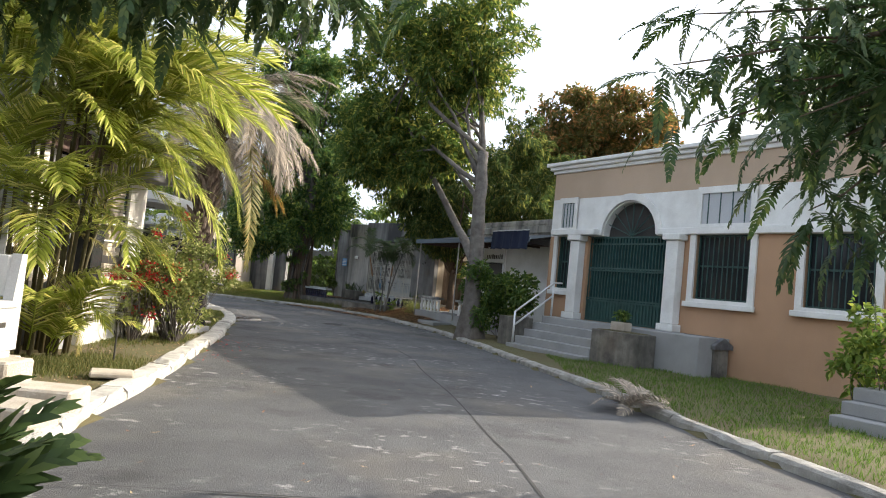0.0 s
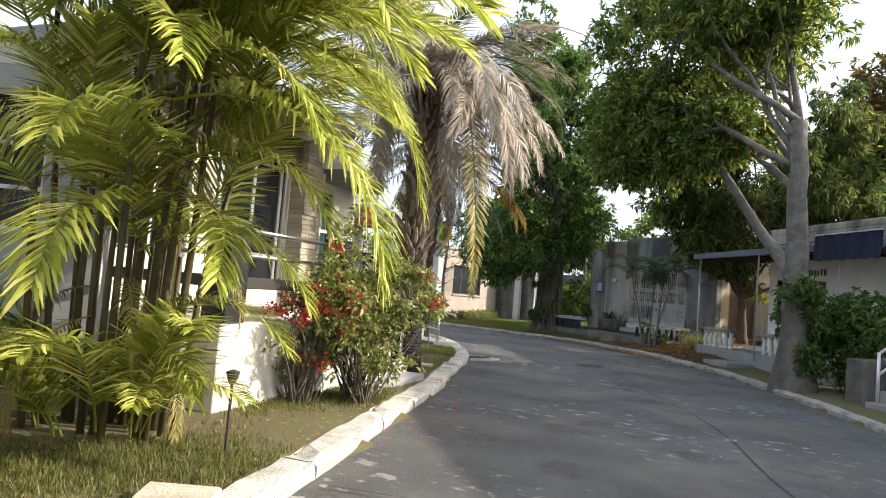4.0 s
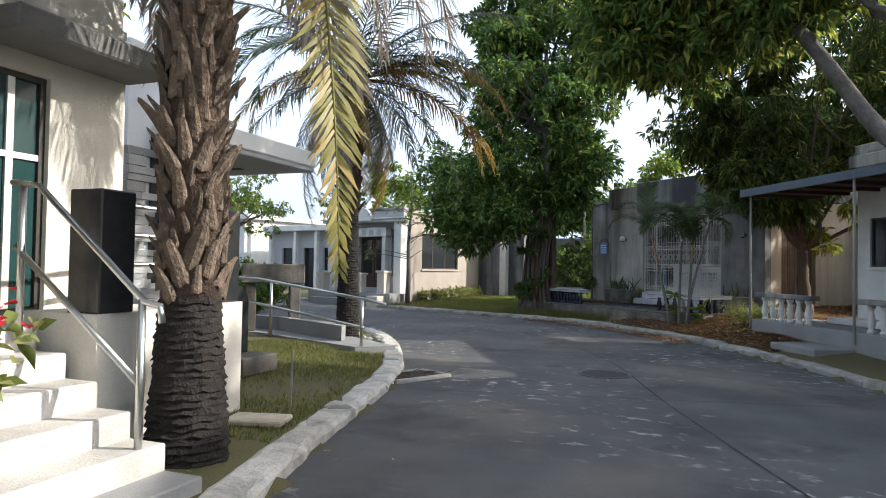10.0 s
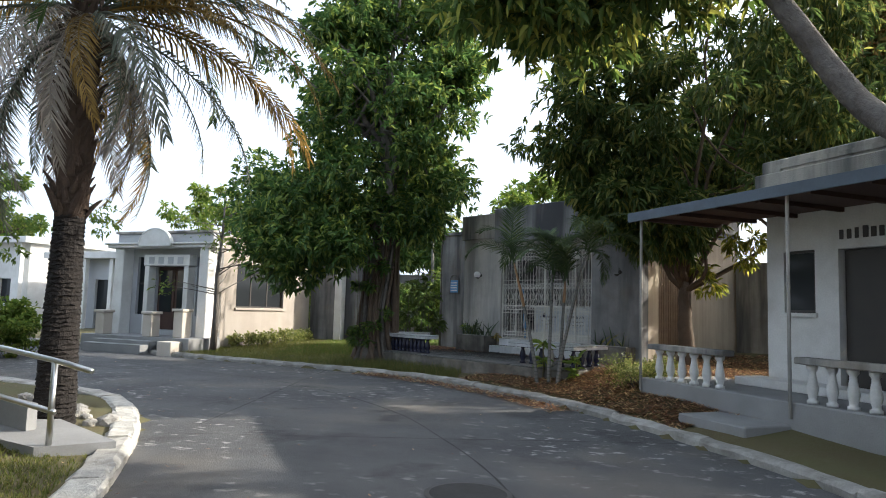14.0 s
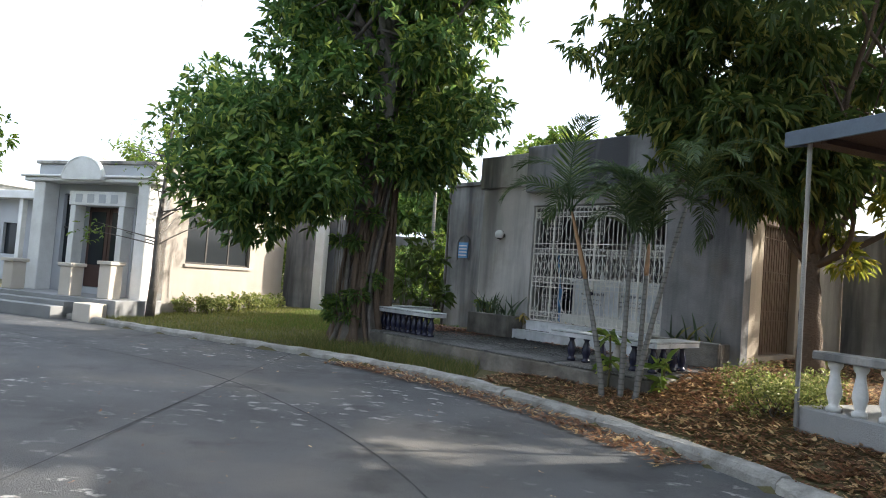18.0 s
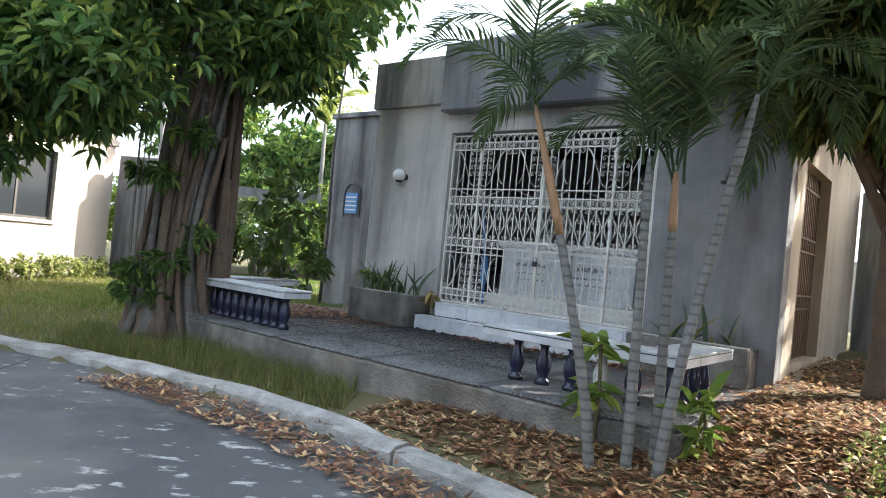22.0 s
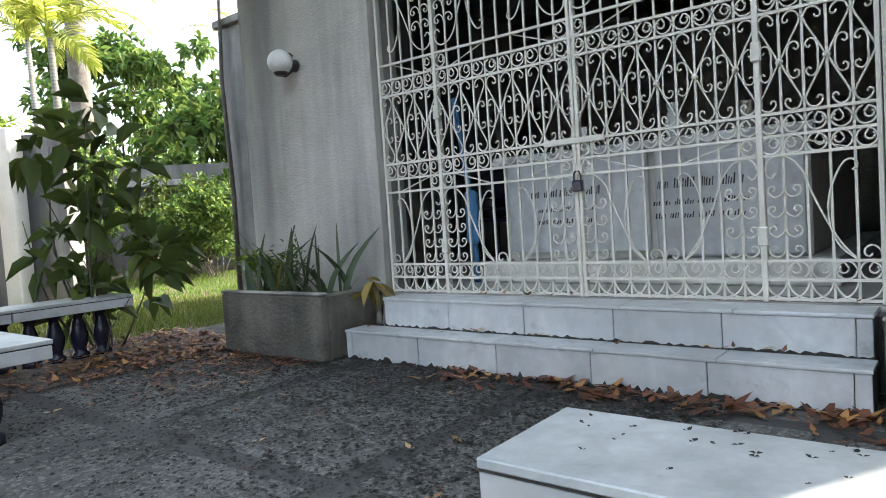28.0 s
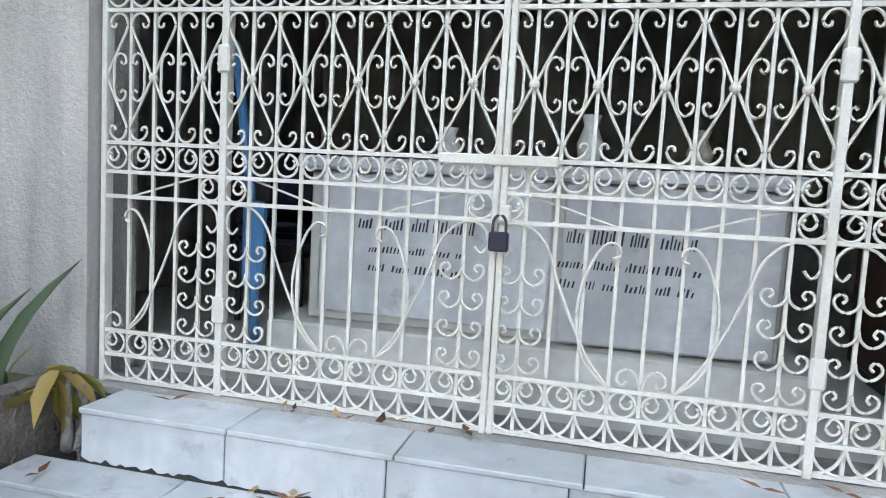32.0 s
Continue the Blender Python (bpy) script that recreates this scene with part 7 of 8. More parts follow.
ARECA = [frond_mesh(2.7, 1.75, 84, 0.72, 0.028, FROND_Y, 130 + i, 0.5, 0.55, 0.16, 0.012) for i in range(4)]
ARECA_S = [frond_mesh(1.7, 1.4, 56, 0.52, 0.025, FROND_Y, 140 + i, 0.5, 0.5, 0.14, 0.009) for i in range(2)]
areca = thing("areca_palm", pose(-5.2, 8.52, gz(-5.2, 8.52)), "clump of yellow-green areca palms with cane stems", "palm")
g = random.Random(14)
for k in range(26):
    a = g.uniform(0, 6.28)
    r = 0.62 * math.sqrt(g.random())
    hgt = g.uniform(1.3, 3.0) if k % 3 == 0 else g.uniform(2.7, 4.2)
    lean = g.uniform(0.05, 0.32)
    top = (r * math.cos(a) * (1 + lean * 2.0), r * math.sin(a) * (1 + lean * 2.0), hgt)
    bm = bmesh.new()
    tube(bm, [(r * math.cos(a), r * math.sin(a), -0.1), (r * math.cos(a) * 1.2, r * math.sin(a) * 1.2, hgt * 0.5), top], [0.03, 0.026, 0.02], 8)
    part("stem", bm, STEM_G, areca, "", True)
    crown_of(areca, top, ARECA if k % 4 else ARECA_S, 8, 5, 70, 200 + k, (0.75, 1.1), start=k * 50, avoid=((100, 62), (180, 40)) if hgt > 2.9 else ((85, 74), (195, 72)))
for k in range(26):
    a = g.uniform(0, 6.28)
    crown_of(areca, (0.5 * math.cos(a), 0.5 * math.sin(a), 0.1), ARECA_S, 1, 20, 60, 300 + k, (0.7, 1.2), start=math.degrees(a), avoid=((70, 75),))

for k, (az, el, z) in enumerate(((40, 28, 2.5), (28, 12, 2.9), (46, 42, 2.0), (20, 30, 2.2), (34, 50, 2.9), (62, 22, 2.9), (74, 12, 2.6), (56, 34, 2.4), (68, 40, 3.2), (50, 18, 3.4), (84, 28, 3.0), (60, 48, 3.5))):
    put("frond", ARECA[k % 4], areca, pose(0.3, 0.25, z, 0, -el, az) @ Matrix.Scale(0.78 if k < 5 else 0.92, 4))
# long fronds reaching out over the verge, each from its base to its tip
end_s = np.linspace(0, 1, 60)
end_a = 0.5 - 1.75 * end_s**1.25
end_x, end_z = 2.7 * float(np.cos(end_a).mean()), 2.7 * float(np.sin(end_a).mean())
for k, (base, tip) in enumerate((((0.5, -0.05, 2.75), (2.37, -0.04, 1.43)), ((0.4, 0.05, 3.3), (2.41, 0.36, 2.05)), ((0.3, -0.15, 1.55), (1.77, -0.02, 1.23)), ((0.25, -0.1, 2.15), (1.94, -0.04, 1.78)),
                                 ((0.3, 0.0, 0.85), (1.7, -0.06, 0.91)), ((0.3, -0.2, 2.9), (2.0, -0.45, 2.35)), ((0.35, 0.1, 3.5), (2.2, 0.15, 2.75)), ((0.2, -0.1, 0.6), (1.3, -0.5, 0.55)))):
    d = Vector(tip) - Vector(base)
    tilt = math.atan2(d.z, math.hypot(d.x, d.y)) - math.atan2(end_z, end_x)
    put("frond", ARECA[k % 4], areca, pose(base[0], base[1], base[2] - 0.1, 0, -math.degrees(tilt), math.degrees(math.atan2(d.y, d.x))) @ Matrix.Scale(d.length / math.hypot(end_x, end_z), 4))
for k in range(16):
    az = (k * 137.5) % 360
    if 30 < az < 150:
        continue
    put("frond", HALF[k % 2], areca, pose(0.25 * math.cos(radians(az)), 0.25 * math.sin(radians(az)), 0.7 + 0.11 * k, 0, 30 - 2 * k, az) @ Matrix.Scale(0.36 + 0.02 * (k % 5), 4), "dead brown frond low in the clump")
FROND_S = leaf_material("small_palm_frond", (0.065, 0.105, 0.04), (0.18, 0.22, 0.08), 0.4)
SMALLP = [frond_mesh(1.6, 2.2, 46, 0.40, 0.020, FROND_S, 150 + i, 0.6, 0.7, 0.14, 0.010) for i in range(3)]
for i, (bx, by, tx, ty, tz) in enumerate(((-2.55, 27.35, -3.05, 27.75, 2.46), (-2.35, 27.30, -2.30, 27.55, 2.16), (-2.15, 27.38, -2.05, 27.75, 2.1), (-2.2, 27.2, -1.68, 27.45, 2.6))):
    z0 = gz(bx, by)
    ob = thing("slender_palm", pose(bx, by, z0), "slender palm with a ringed grey stem and orange crownshaft", "palm", "palms before the forecourt")
    dxy = (tx - bx, ty - by, tz - z0)
    pts = [(dxy[0] * s**1.2, dxy[1] * s**1.2, -0.1 * (s == 0) + dxy[2] * s) for s in np.linspace(0, 1, 8)]
    bm = bmesh.new()
    P = np.array(pts)
    split = 0.62 if i == 0 else 0.78
    ss = np.linspace(0, split, 60)
    ring = np.stack([np.interp(ss, np.linspace(0, 1, 8), P[:, j]) for j in range(3)], -1)
    rad = [0.036 - 0.014 * s + (0.0025 if j % 3 == 0 else 0) for j, s in enumerate(ss)]
    tube(bm, ring, rad, 10)
    part("stem", bm, PALM_RING, ob, "", True)
    s2 = np.linspace(split, 1.0, 8)
    bm = bmesh.new()
    tube(bm, np.stack([np.interp(s2, np.linspace(0, 1, 8), P[:, j]) for j in range(3)], -1), [0.027, 0.031, 0.031, 0.029, 0.026, 0.023, 0.02, 0.015], 10)
    part("crownshaft", bm, CROWNSHAFT if i in (0, 2) else PALM_RING, ob, "", True)
    crown_of(ob, pts[-1], SMALLP, 12 if i == 3 else 7, (12, 30, 30, -25)[i], (70, 80, 80, 45)[i], 400 + i, (0.8, 1.0) if i == 3 else (0.75, 1.05), start=i * 40, avoid=((165, 80),) if i == 3 else None)
leafy = thing("bedding_plant", pose(-2.46, 27.72, gz(-2.46, 27.72)), "broad-leaved light green plant between the palms", "plant")
for k, (dx, dy, zz) in enumerate(((0, 0, 0.66), (0.02, 0.02, 0.36), (0.62, -0.28, 0.38), (0.60, -0.30, 0.18))):
    V, F = leaf_cloud([(dx, dy, zz)], 0.05, 17, 0.22, 0.30, 0.1, 6 + k)
    put("leaves", quick_mesh("leaves", V, F, LEAF_LT), leafy)
for dx, dy, zz in ((0, 0, 0.68), (0.62, -0.28, 0.42)):
    bm = bmesh.new()
    tube(bm, [(dx, dy, -0.1), (dx + 0.02, dy, zz * 0.5), (dx, dy, zz)], 0.013, 6)
    part("stem", bm, STEM_G, leafy)


# ---- shrubs ----
def shrub(name, x, y, r, h, n, size, mat, label, seed, stems=14, flowers=0, aspect=0.55, category="shrub"):
    ob = thing(name, pose(x, y, gz(x, y)), label, category)
    cs = crown_centres((0, 0, h * 0.58), (r, r, h * 0.46), 60, seed, 0.35)
    V, F = whorls(cs, min(0.2, r * 0.22), n // 6, 6, size, aspect, 0.1, seed, 0.9)
    put("foliage", quick_mesh("foliage", V, F, mat), ob)
    gg = random.Random(seed)
    for k in range(stems):
        bm = bmesh.new()
        c = cs[gg.randrange(len(cs))]
        limb(bm, (gg.uniform(-0.12, 0.12), gg.uniform(-0.12, 0.12), -0.08), c, gg.uniform(0.008, 0.017), 0.003, 0.14, seed + k, 7, 5)
        part("branch", bm, BARK, ob)
    if flowers:
        blooms(ob, [cs[gg.randrange(len(cs))] * np.array([1.08, 1.08, 1.04]) for k in range(flowers)], seed + 900)
    return ob


def blooms(ob, centres, seed):
    """Clusters of small papery petals, too many to count."""
    V, F = leaf_cloud(centres, 0.055, 46 * len(centres), 0.038, 0.9, -0.2, seed)
    put("blossom", quick_mesh("blossom", V, F, PETAL), ob, kind="stuff")


shrub("flowering_shrub", -4.44, 11.4, 0.82, 1.9, 9600, 0.072, LEAF_SHRUB, "leafy shrub with red flower clusters beside the kerb", 71, 70, 18)
red = shrub("flowering_shrub", -4.84, 10.75, 0.5, 1.3, 800, 0.06, LEAF_SHRUB, "bare-stemmed shrub with bright red flowers", 73, 46, 6)
fr = random.Random(12)
blooms(red, [(fr.uniform(-0.4, 0.4), fr.uniform(-0.3, 0.4), fr.uniform(0.92, 1.12)) for k in range(17)], 1500)
shrub("shrub", 1.95, 19.75, 0.95, 2.1, 6000, 0.12, LEAF_DK, "dark green shrub beside the chapel stairs", 75)
shrub("shrub", -0.85, 26.4, 0.65, 0.42, 4200, 0.042, LEAF_SHRUB, "low yellow-green bedding shrub among fallen leaves", 79)
shrub("shrub", -8.6, 42.2, 1.3, 2.2, 5200, 0.13, LEAF_BED, "dark bushy garden shrub before the old wall", 81)
shrub("shrub", -6.7, 43.2, 1.3, 2.6, 5200, 0.14, LEAF_LT, "bright green garden shrub", 83)
shrub("shrub", -10.4, 41.6, 1.4, 2.8, 5200, 0.13, LEAF_DK, "dark green bushy garden shrub", 91)
shrub("shrub", -12.3, 42.0, 1.3, 2.4, 4200, 0.12, LEAF_LT, "loose light green garden shrub", 93)
shrub("shrub", -7.5, 41.0, 0.9, 1.7, 4200, 0.11, LEAF_DK, "rounded dark garden shrub on the lawn", 95)
shrub("shrub", 6.3, 9.6, 0.6, 1.6, 1500, 0.13, LEAF_LT, "yellow-green leafy shrub at the lawn's edge", 85)
for k, (x, y, r, hgt, mat) in enumerate(((-17.2, 29.4, 1.1, 1.9, LEAF_LT), (-18.9, 30.2, 1.3, 2.4, LEAF_DK), (-15.6, 29.6, 0.9, 1.3, LEAF_LT), (-20.6, 31.0, 1.4, 2.8, LEAF_DK), (-14.4, 27.0, 0.6, 0.9, LEAF_DK), (-15.3, 27.3, 0.6, 0.8, LEAF_BED))):
    shrub("garden_shrub", x, y, r, hgt, 5200, 0.13, mat, "leafy green garden shrub behind the long trough", 640 + k, 8)
for k in range(7):
    p = FAR @ Vector((0.32, 0.7 + 0.62 * k, 0))
    shrub("bedding_plant", p.x, p.y, 0.26, 0.42, 420, 0.085, LEAF_SHRUB, "low grey-green plant along the foot of the cream wall", 660 + k, 4, category="plant")
# garden behind the bench: large-leaved sapling, thin pole sapling, slim palms, old wall
shrub("sapling", -5.75, 32.75, 0.55, 2.3, 230, 0.24, LEAF_BED, "young tree with large drooping dark green leaves", 87, 10, 0, 0.5, "tree")
pole = thing("young_tree", pose(-5.74, 36.4, gz(-5.74, 36.4)), "thin bare-stemmed young tree beside the mausoleum", "tree")
bm = bmesh.new()
tube(bm, [(0, 0, -0.1), (0.02, 0.0, 1.5), (-0.02, 0.02, 3.0), (0.06, 0.0, 4.6), (0.0, 0.05, 6.0)], [0.035, 0.032, 0.028, 0.022, 0.01], 7)
part("trunk", bm, BARK, pole, "", True)
V, F = whorls([(0.05, 0, 5.2), (0.2, 0.1, 4.8), (-0.2, 0, 5.7)], 0.4, 50, 6, 0.13, 0.3, 0.3, 88)
put("crown", quick_mesh("crown", V, F, LEAF_LT), pole)
GPALM = [frond_mesh(1.9, 1.8, 44, 0.5, 0.04, FROND_Y, 160 + i, 0.7, 0.7, 0.14, 0.012) for i in range(2)]
for i, (x, y, hgt) in enumerate(((-11.9, 43.0, 5.6), (-7.3, 43.9, 4.9), (-9.6, 39.6, 4.6))):
    ob = thing("garden_palm", pose(x, y, 0.2), "slim garden palm with a pale trunk", "palm", "garden palms")
    bm = bmesh.new()
    tube(bm, [(0, 0, -0.1), (0.06, 0.02, hgt * 0.5), (0.02, 0, hgt)], [0.10, 0.075, 0.05], 10)
    part("trunk", bm, PALM_RING, ob, "", True)
    crown_of(ob, (0.02, 0, hgt), GPALM, 12, 0, 70, 420 + i, (0.85, 1.15))
oldw = thing("garden_wall", pose(-13.2, 44.6, 0.15, 0, 0, 12), "old grey wall with an arched opening and a ledge", "wall")
part("wall", wall_with_holes(0, 7.6, -0.1, 2.9, 0, 0.3, [(2.9, 4.3, 0.1, 2.0)]), CONC_S, oldw)
part("ledge", box(1.6, 7.7, -0.35, -0.002, 2.35, 2.5, 0.015), CONC, oldw)
part("pier", box(0.6, 1.0, -0.25, -0.002, -0.1, 3.1, 0.015), WHITE, oldw)


def snake_plant(x0, x1, y0, y1, z, n, seed, label):
    ob = thing("snake_plant", TOMB @ pose((x0 + x1) / 2, (y0 + y1) / 2, z), label, "plant")
    gg = random.Random(seed)
    for k in range(n):
        hgt = gg.uniform(0.14, 0.52)
        a, lean = gg.uniform(0, 6.28), gg.uniform(0.02, 0.34)
        px, py = gg.uniform(x0, x1) - (x0 + x1) / 2, gg.uniform(y0, y1) - (y0 + y1) / 2
        w = gg.uniform(0.014, 0.034)
        rr = gg.uniform(0, 3.14)
        V = []
        for s in np.linspace(0, 1, 6):
            ww = w * (1 - s**3) * (0.7 + 0.6 * s)
            c = (px + lean * s * s * math.cos(a), py + lean * s * s * math.sin(a), hgt * s - 0.02)
            V += [(c[0] - ww * math.cos(rr), c[1] - ww * math.sin(rr), c[2]), (c[0] + 0.25 * w * math.sin(rr), c[1] - 0.25 * w * math.cos(rr), c[2]), (c[0] + ww * math.cos(rr), c[1] + ww * math.sin(rr), c[2])]
        F = []
        for i in range(5):
            for j in range(2):
                F.append((i * 3 + j, i * 3 + j + 1, i * 3 + j + 4, i * 3 + j + 3))
        put("leaf", mesh_of("leaf", V, F, SNAKE if gg.random() > 0.2 else FROND_O, True), ob)
    return ob


snake_plant(-1.0, -0.15, -0.52, -0.12, 0.80, 34, 5, "stiff upright snake plants in the planter")
snake_plant(2.9, 3.85, -0.38, -0.12, 0.75, 22, 6, "sparse snake plants in the planter")


def planter_weed(u, v, z, n, size, mat, seed, label):
    """A low tangle of small leaves on thin stalks."""
    ob = thing("weed", TOMB @ pose(u, v, z), label, "plant")
    gg = random.Random(seed)
    tips = [(gg.uniform(-0.16, 0.16), gg.uniform(-0.08, 0.08), gg.uniform(0.08, 0.34)) for k in range(9)]
    for k, tip in enumerate(tips):
        bm = bmesh.new()
        limb(bm, (tip[0] * 0.4, tip[1] * 0.4, -0.02), tip, 0.004, 0.002, 0.04, seed + k, 6, 5)
        part("stalk", bm, STEM_G, ob)
    V, F = leaf_cloud(tips, 0.05, n, size, 0.4, 0.2, seed)
    put("leaves", quick_mesh("leaves", V, F, mat), ob)
    return ob


planter_weed(-0.98, -0.30, 0.80, 150, 0.07, LEAF_LT, 601, "light green weed growing out of the planter")
planter_weed(-0.62, -0.42, 0.80, 140, 0.045, LEAF_BED, 603, "low dark weed on the planter soil")
stump = thing("potted_stub", TOMB @ pose(0.04, -0.20, 0.62), "yellowing leaves on a pale knotted stub by the step", "plant")
for k, (dx, dy, zz) in enumerate(((0, 0, 0.26), (0.03, 0.03, 0.22), (-0.03, 0.01, 0.20))):
    bm = bmesh.new()
    limb(bm, (dx * 0.5, dy * 0.5, -0.005), (dx, dy, zz), 0.020, 0.008, 0.02, 610 + k, 6, 6)
    part("stub", bm, ROOT_PALE, stump, "", True)
V, F = leaf_cloud([(0, 0, 0.27), (-0.06, -0.03, 0.24)], 0.03, 12, 0.19, 0.30, 0.9, 612)
put("leaves", quick_mesh("leaves", V, F, FROND_O), stump)


# ---- fallen leaves, grass, road marks ----
def scatter_leaves(name, n, sampler, size, seed, label, mat=DRYLEAF, z_extra=0.004, wide=1.0):
    gg = np.random.default_rng(seed)
    X, Y, Z = sampler(gg, n)
    a = gg.uniform(0, 2 * np.pi, n)
    L = size * gg.uniform(0.5, 1.2, n)
    W = L * gg.uniform(0.16, 0.3, n) * wide
    ca_, sa_ = np.cos(a), np.sin(a)
    curl = L * gg.uniform(0.02, 0.28, n)
    lift = gg.uniform(0, 0.02, n) + z_extra
    pts = []
    for u, w, c in ((-0.5, 0, 0.6), (-0.15, 0.5, 0.1), (0.0, 0.0, 0.0), (-0.15, -0.5, 0.1), (0.5, 0, 1.0), (0.15, 0.5, 0.2), (0.15, -0.5, 0.2)):
        pts.append(np.stack([X + ca_ * L * u - sa_ * W * w, Y + sa_ * L * u + ca_ * W * w, Z + lift + curl * c + (0.12 * W if w else 0)], -1))
    V = np.stack(pts, 1).reshape(-1, 3)
    i = np.arange(n)[:, None] * 7
    F = np.concatenate([i + np.array([0, 3, 2, 1]), i + np.array([2, 6, 4, 5])], 0)
    put(name, quick_mesh(name, V, F, mat), kind="stuff", label=label, category="leaves")


def band(line, lo, hi, off_lo, off_hi, side):
    """Sampler along part of a kerb line."""
    def s(gg, n):
        k = gg.uniform(lo, hi, n)
        idx = np.clip(k.astype(int), 0, len(line) - 2)
        f = (k - idx)[:, None]
        p = line[idx] * (1 - f) + line[idx + 1] * f
        d = line[idx + 1] - line[idx]
        d /= np.linalg.norm(d, axis=1, keepdims=True)
        o = gg.uniform(off_lo, off_hi, n)
        o = off_lo + (off_hi - off_lo) * gg.beta(1.2, 1.6, n)
        x, y = p[:, 0] + d[:, 1] * o, p[:, 1] - d[:, 0] * o
        return x, y, np.maximum(ground_height(x, y), 0.0)
    return s


def near_index(line, x, y):
    return int(np.argmin(np.hypot(line[:, 0] - x, line[:, 1] - y)))


iA, iB = near_index(KR, -1.3, 24.1), near_index(KR, -5.0, 28.7)
scatter_leaves("fallen_leaves", 13000, band(KR, iA - 2, iB - 2, 0.1, 3.4, -1), 0.145, 1, "brown and yellow dry leaves on the ground")
def patch(x0, x1, y0, y1):
    """Sampler over a rectangle of open ground."""
    def s(gg, n):
        x, y = gg.uniform(x0, x1, n * 2), gg.uniform(y0, y1, n * 2)
        ok = ~in_road(x, y)
        x, y = x[ok][:n], y[ok][:n]
        k = gg.integers(0, len(x), n)
        return x[k], y[k], ground_height(x[k], y[k])
    return s


scatter_leaves("fallen_leaves", 9500, patch(-2.0, 2.8, 26.6, 31.5), 0.15, 15, "thick bed of brown and yellow leaves under the mango tree")
scatter_leaves("fallen_leaves", 1300, band(KR, iA + 3, iB + 4, -0.55, 0.05, -1), 0.15, 2, "dry leaves gathered along the kerb")
scatter_leaves("fallen_leaves", 420, band(KR, 25, len(KR) - 80, -6.3, -0.3, -1), 0.075, 3, "scattered leaves on the road")
scatter_leaves("fallen_leaves", 260, band(KL, 30, 120, -0.9, 0.05, -1), 0.06, 13, "small dry leaves along the kerb")
scatter_leaves("fallen_petals", 70, band(KL, near_index(KL, -3.6, 10.0), near_index(KL, -4.2, 13.0), -0.2, 0.7, -1), 0.07, 14, "fallen red petals at the kerb", PETAL)


def tomb_area(x0, x1, y0, y1, z):
    def s(gg, n):
        x, y = gg.uniform(x0, x1, n), y1 - (y1 - y0) * gg.beta(0.9, 2.0, n)
        P = np.array([TOMB @ Vector((a, b, z)) for a, b in zip(x, y)])
        return P[:, 0], P[:, 1], P[:, 2]
    return s


scatter_leaves("fallen_leaves", 150, tomb_area(0.7, 2.8, -0.75, -0.46, PLAT_Z), 0.17, 4, "reddish dry leaves against the lowest step", DRYLEAF_R)
scatter_leaves("fallen_leaves", 120, tomb_area(2.6, 4.3, -1.9, -0.5, PLAT_Z), 0.15, 5, "dry leaves on the forecourt", DRYLEAF_R)
scatter_leaves("fallen_leaves", 420, tomb_area(-1.75, -0.1, -1.75, -0.5, PLAT_Z), 0.12, 17, "dark damp leaf litter between bench and planter", DRYLEAF_R)
scatter_leaves("fallen_leaves", 60, tomb_area(-2.3, 2.6, -2.6, -0.5, PLAT_Z), 0.10, 6, "a few dry leaves on the forecourt")
scatter_leaves("fallen_leaves", 14, tomb_area(0.1, 2.7, -0.43, -0.28, 0.62), 0.12, 7, "dry leaves on the step")
scatter_leaves("fallen_leaves", 12, tomb_area(0.1, 2.7, -0.25, -0.04, BASE_Z), 0.11, 8, "dry leaves on the sill of the gate")
scatter_leaves("fallen_leaves", 60, tomb_area(2.86, 3.9, -0.42, -0.08, 0.76), 0.16, 9, "dry leaves in the planter", DRYLEAF_R)


def grass(name, n, sampler, seed, label, size=0.07, mat=GRASSB):
    gg = np.random.default_rng(seed)
    X, Y, Z = sampler(gg, n)
    a = gg.uniform(0, 2 * np.pi, n)
    H = size * gg.uniform(0.5, 1.4, n)
    lean = H * gg.uniform(0.1, 0.9, n)
    b = gg.uniform(0, 2 * np.pi, n)
    w = 0.004 + 0.003 * gg.random(n)
    p0 = np.stack([X - w * np.cos(a), Y - w * np.sin(a), Z - 0.01], -1)
    p1 = np.stack([X + w * np.cos(a), Y + w * np.sin(a), Z - 0.01], -1)
    p2 = np.stack([X + lean * np.cos(b), Y + lean * np.sin(b), Z + H], -1)
    V = np.stack([p0, p1, p2], 1).reshape(-1, 3)
    put(name, quick_mesh(name, V, np.arange(n * 3).reshape(n, 3), mat), kind="stuff", label=label, category="grass")


def lawn(x0, x1, y0, y1, lo=0.25, thin=-9.0):
    def s(gg, n):
        m = n * 5
        x, y = gg.uniform(x0, x1, m), gg.uniform(y0, y1, m)
        bare = np.sin(x * 2.3 + 1.1 * np.sin(y * 1.3)) + np.sin(y * 1.7 + 1.6 * np.sin(x * 0.9)) + gg.normal(0, 0.5, m)
        ok = (~in_road(x, y)) & (road_distance(x, y) > lo) & (bare > thin)
        x, y = x[ok][:n], y[ok][:n]
        k = gg.integers(0, len(x), n)
        x, y = x[k], y[k]
        return x, y, ground_height(x, y)
    return s


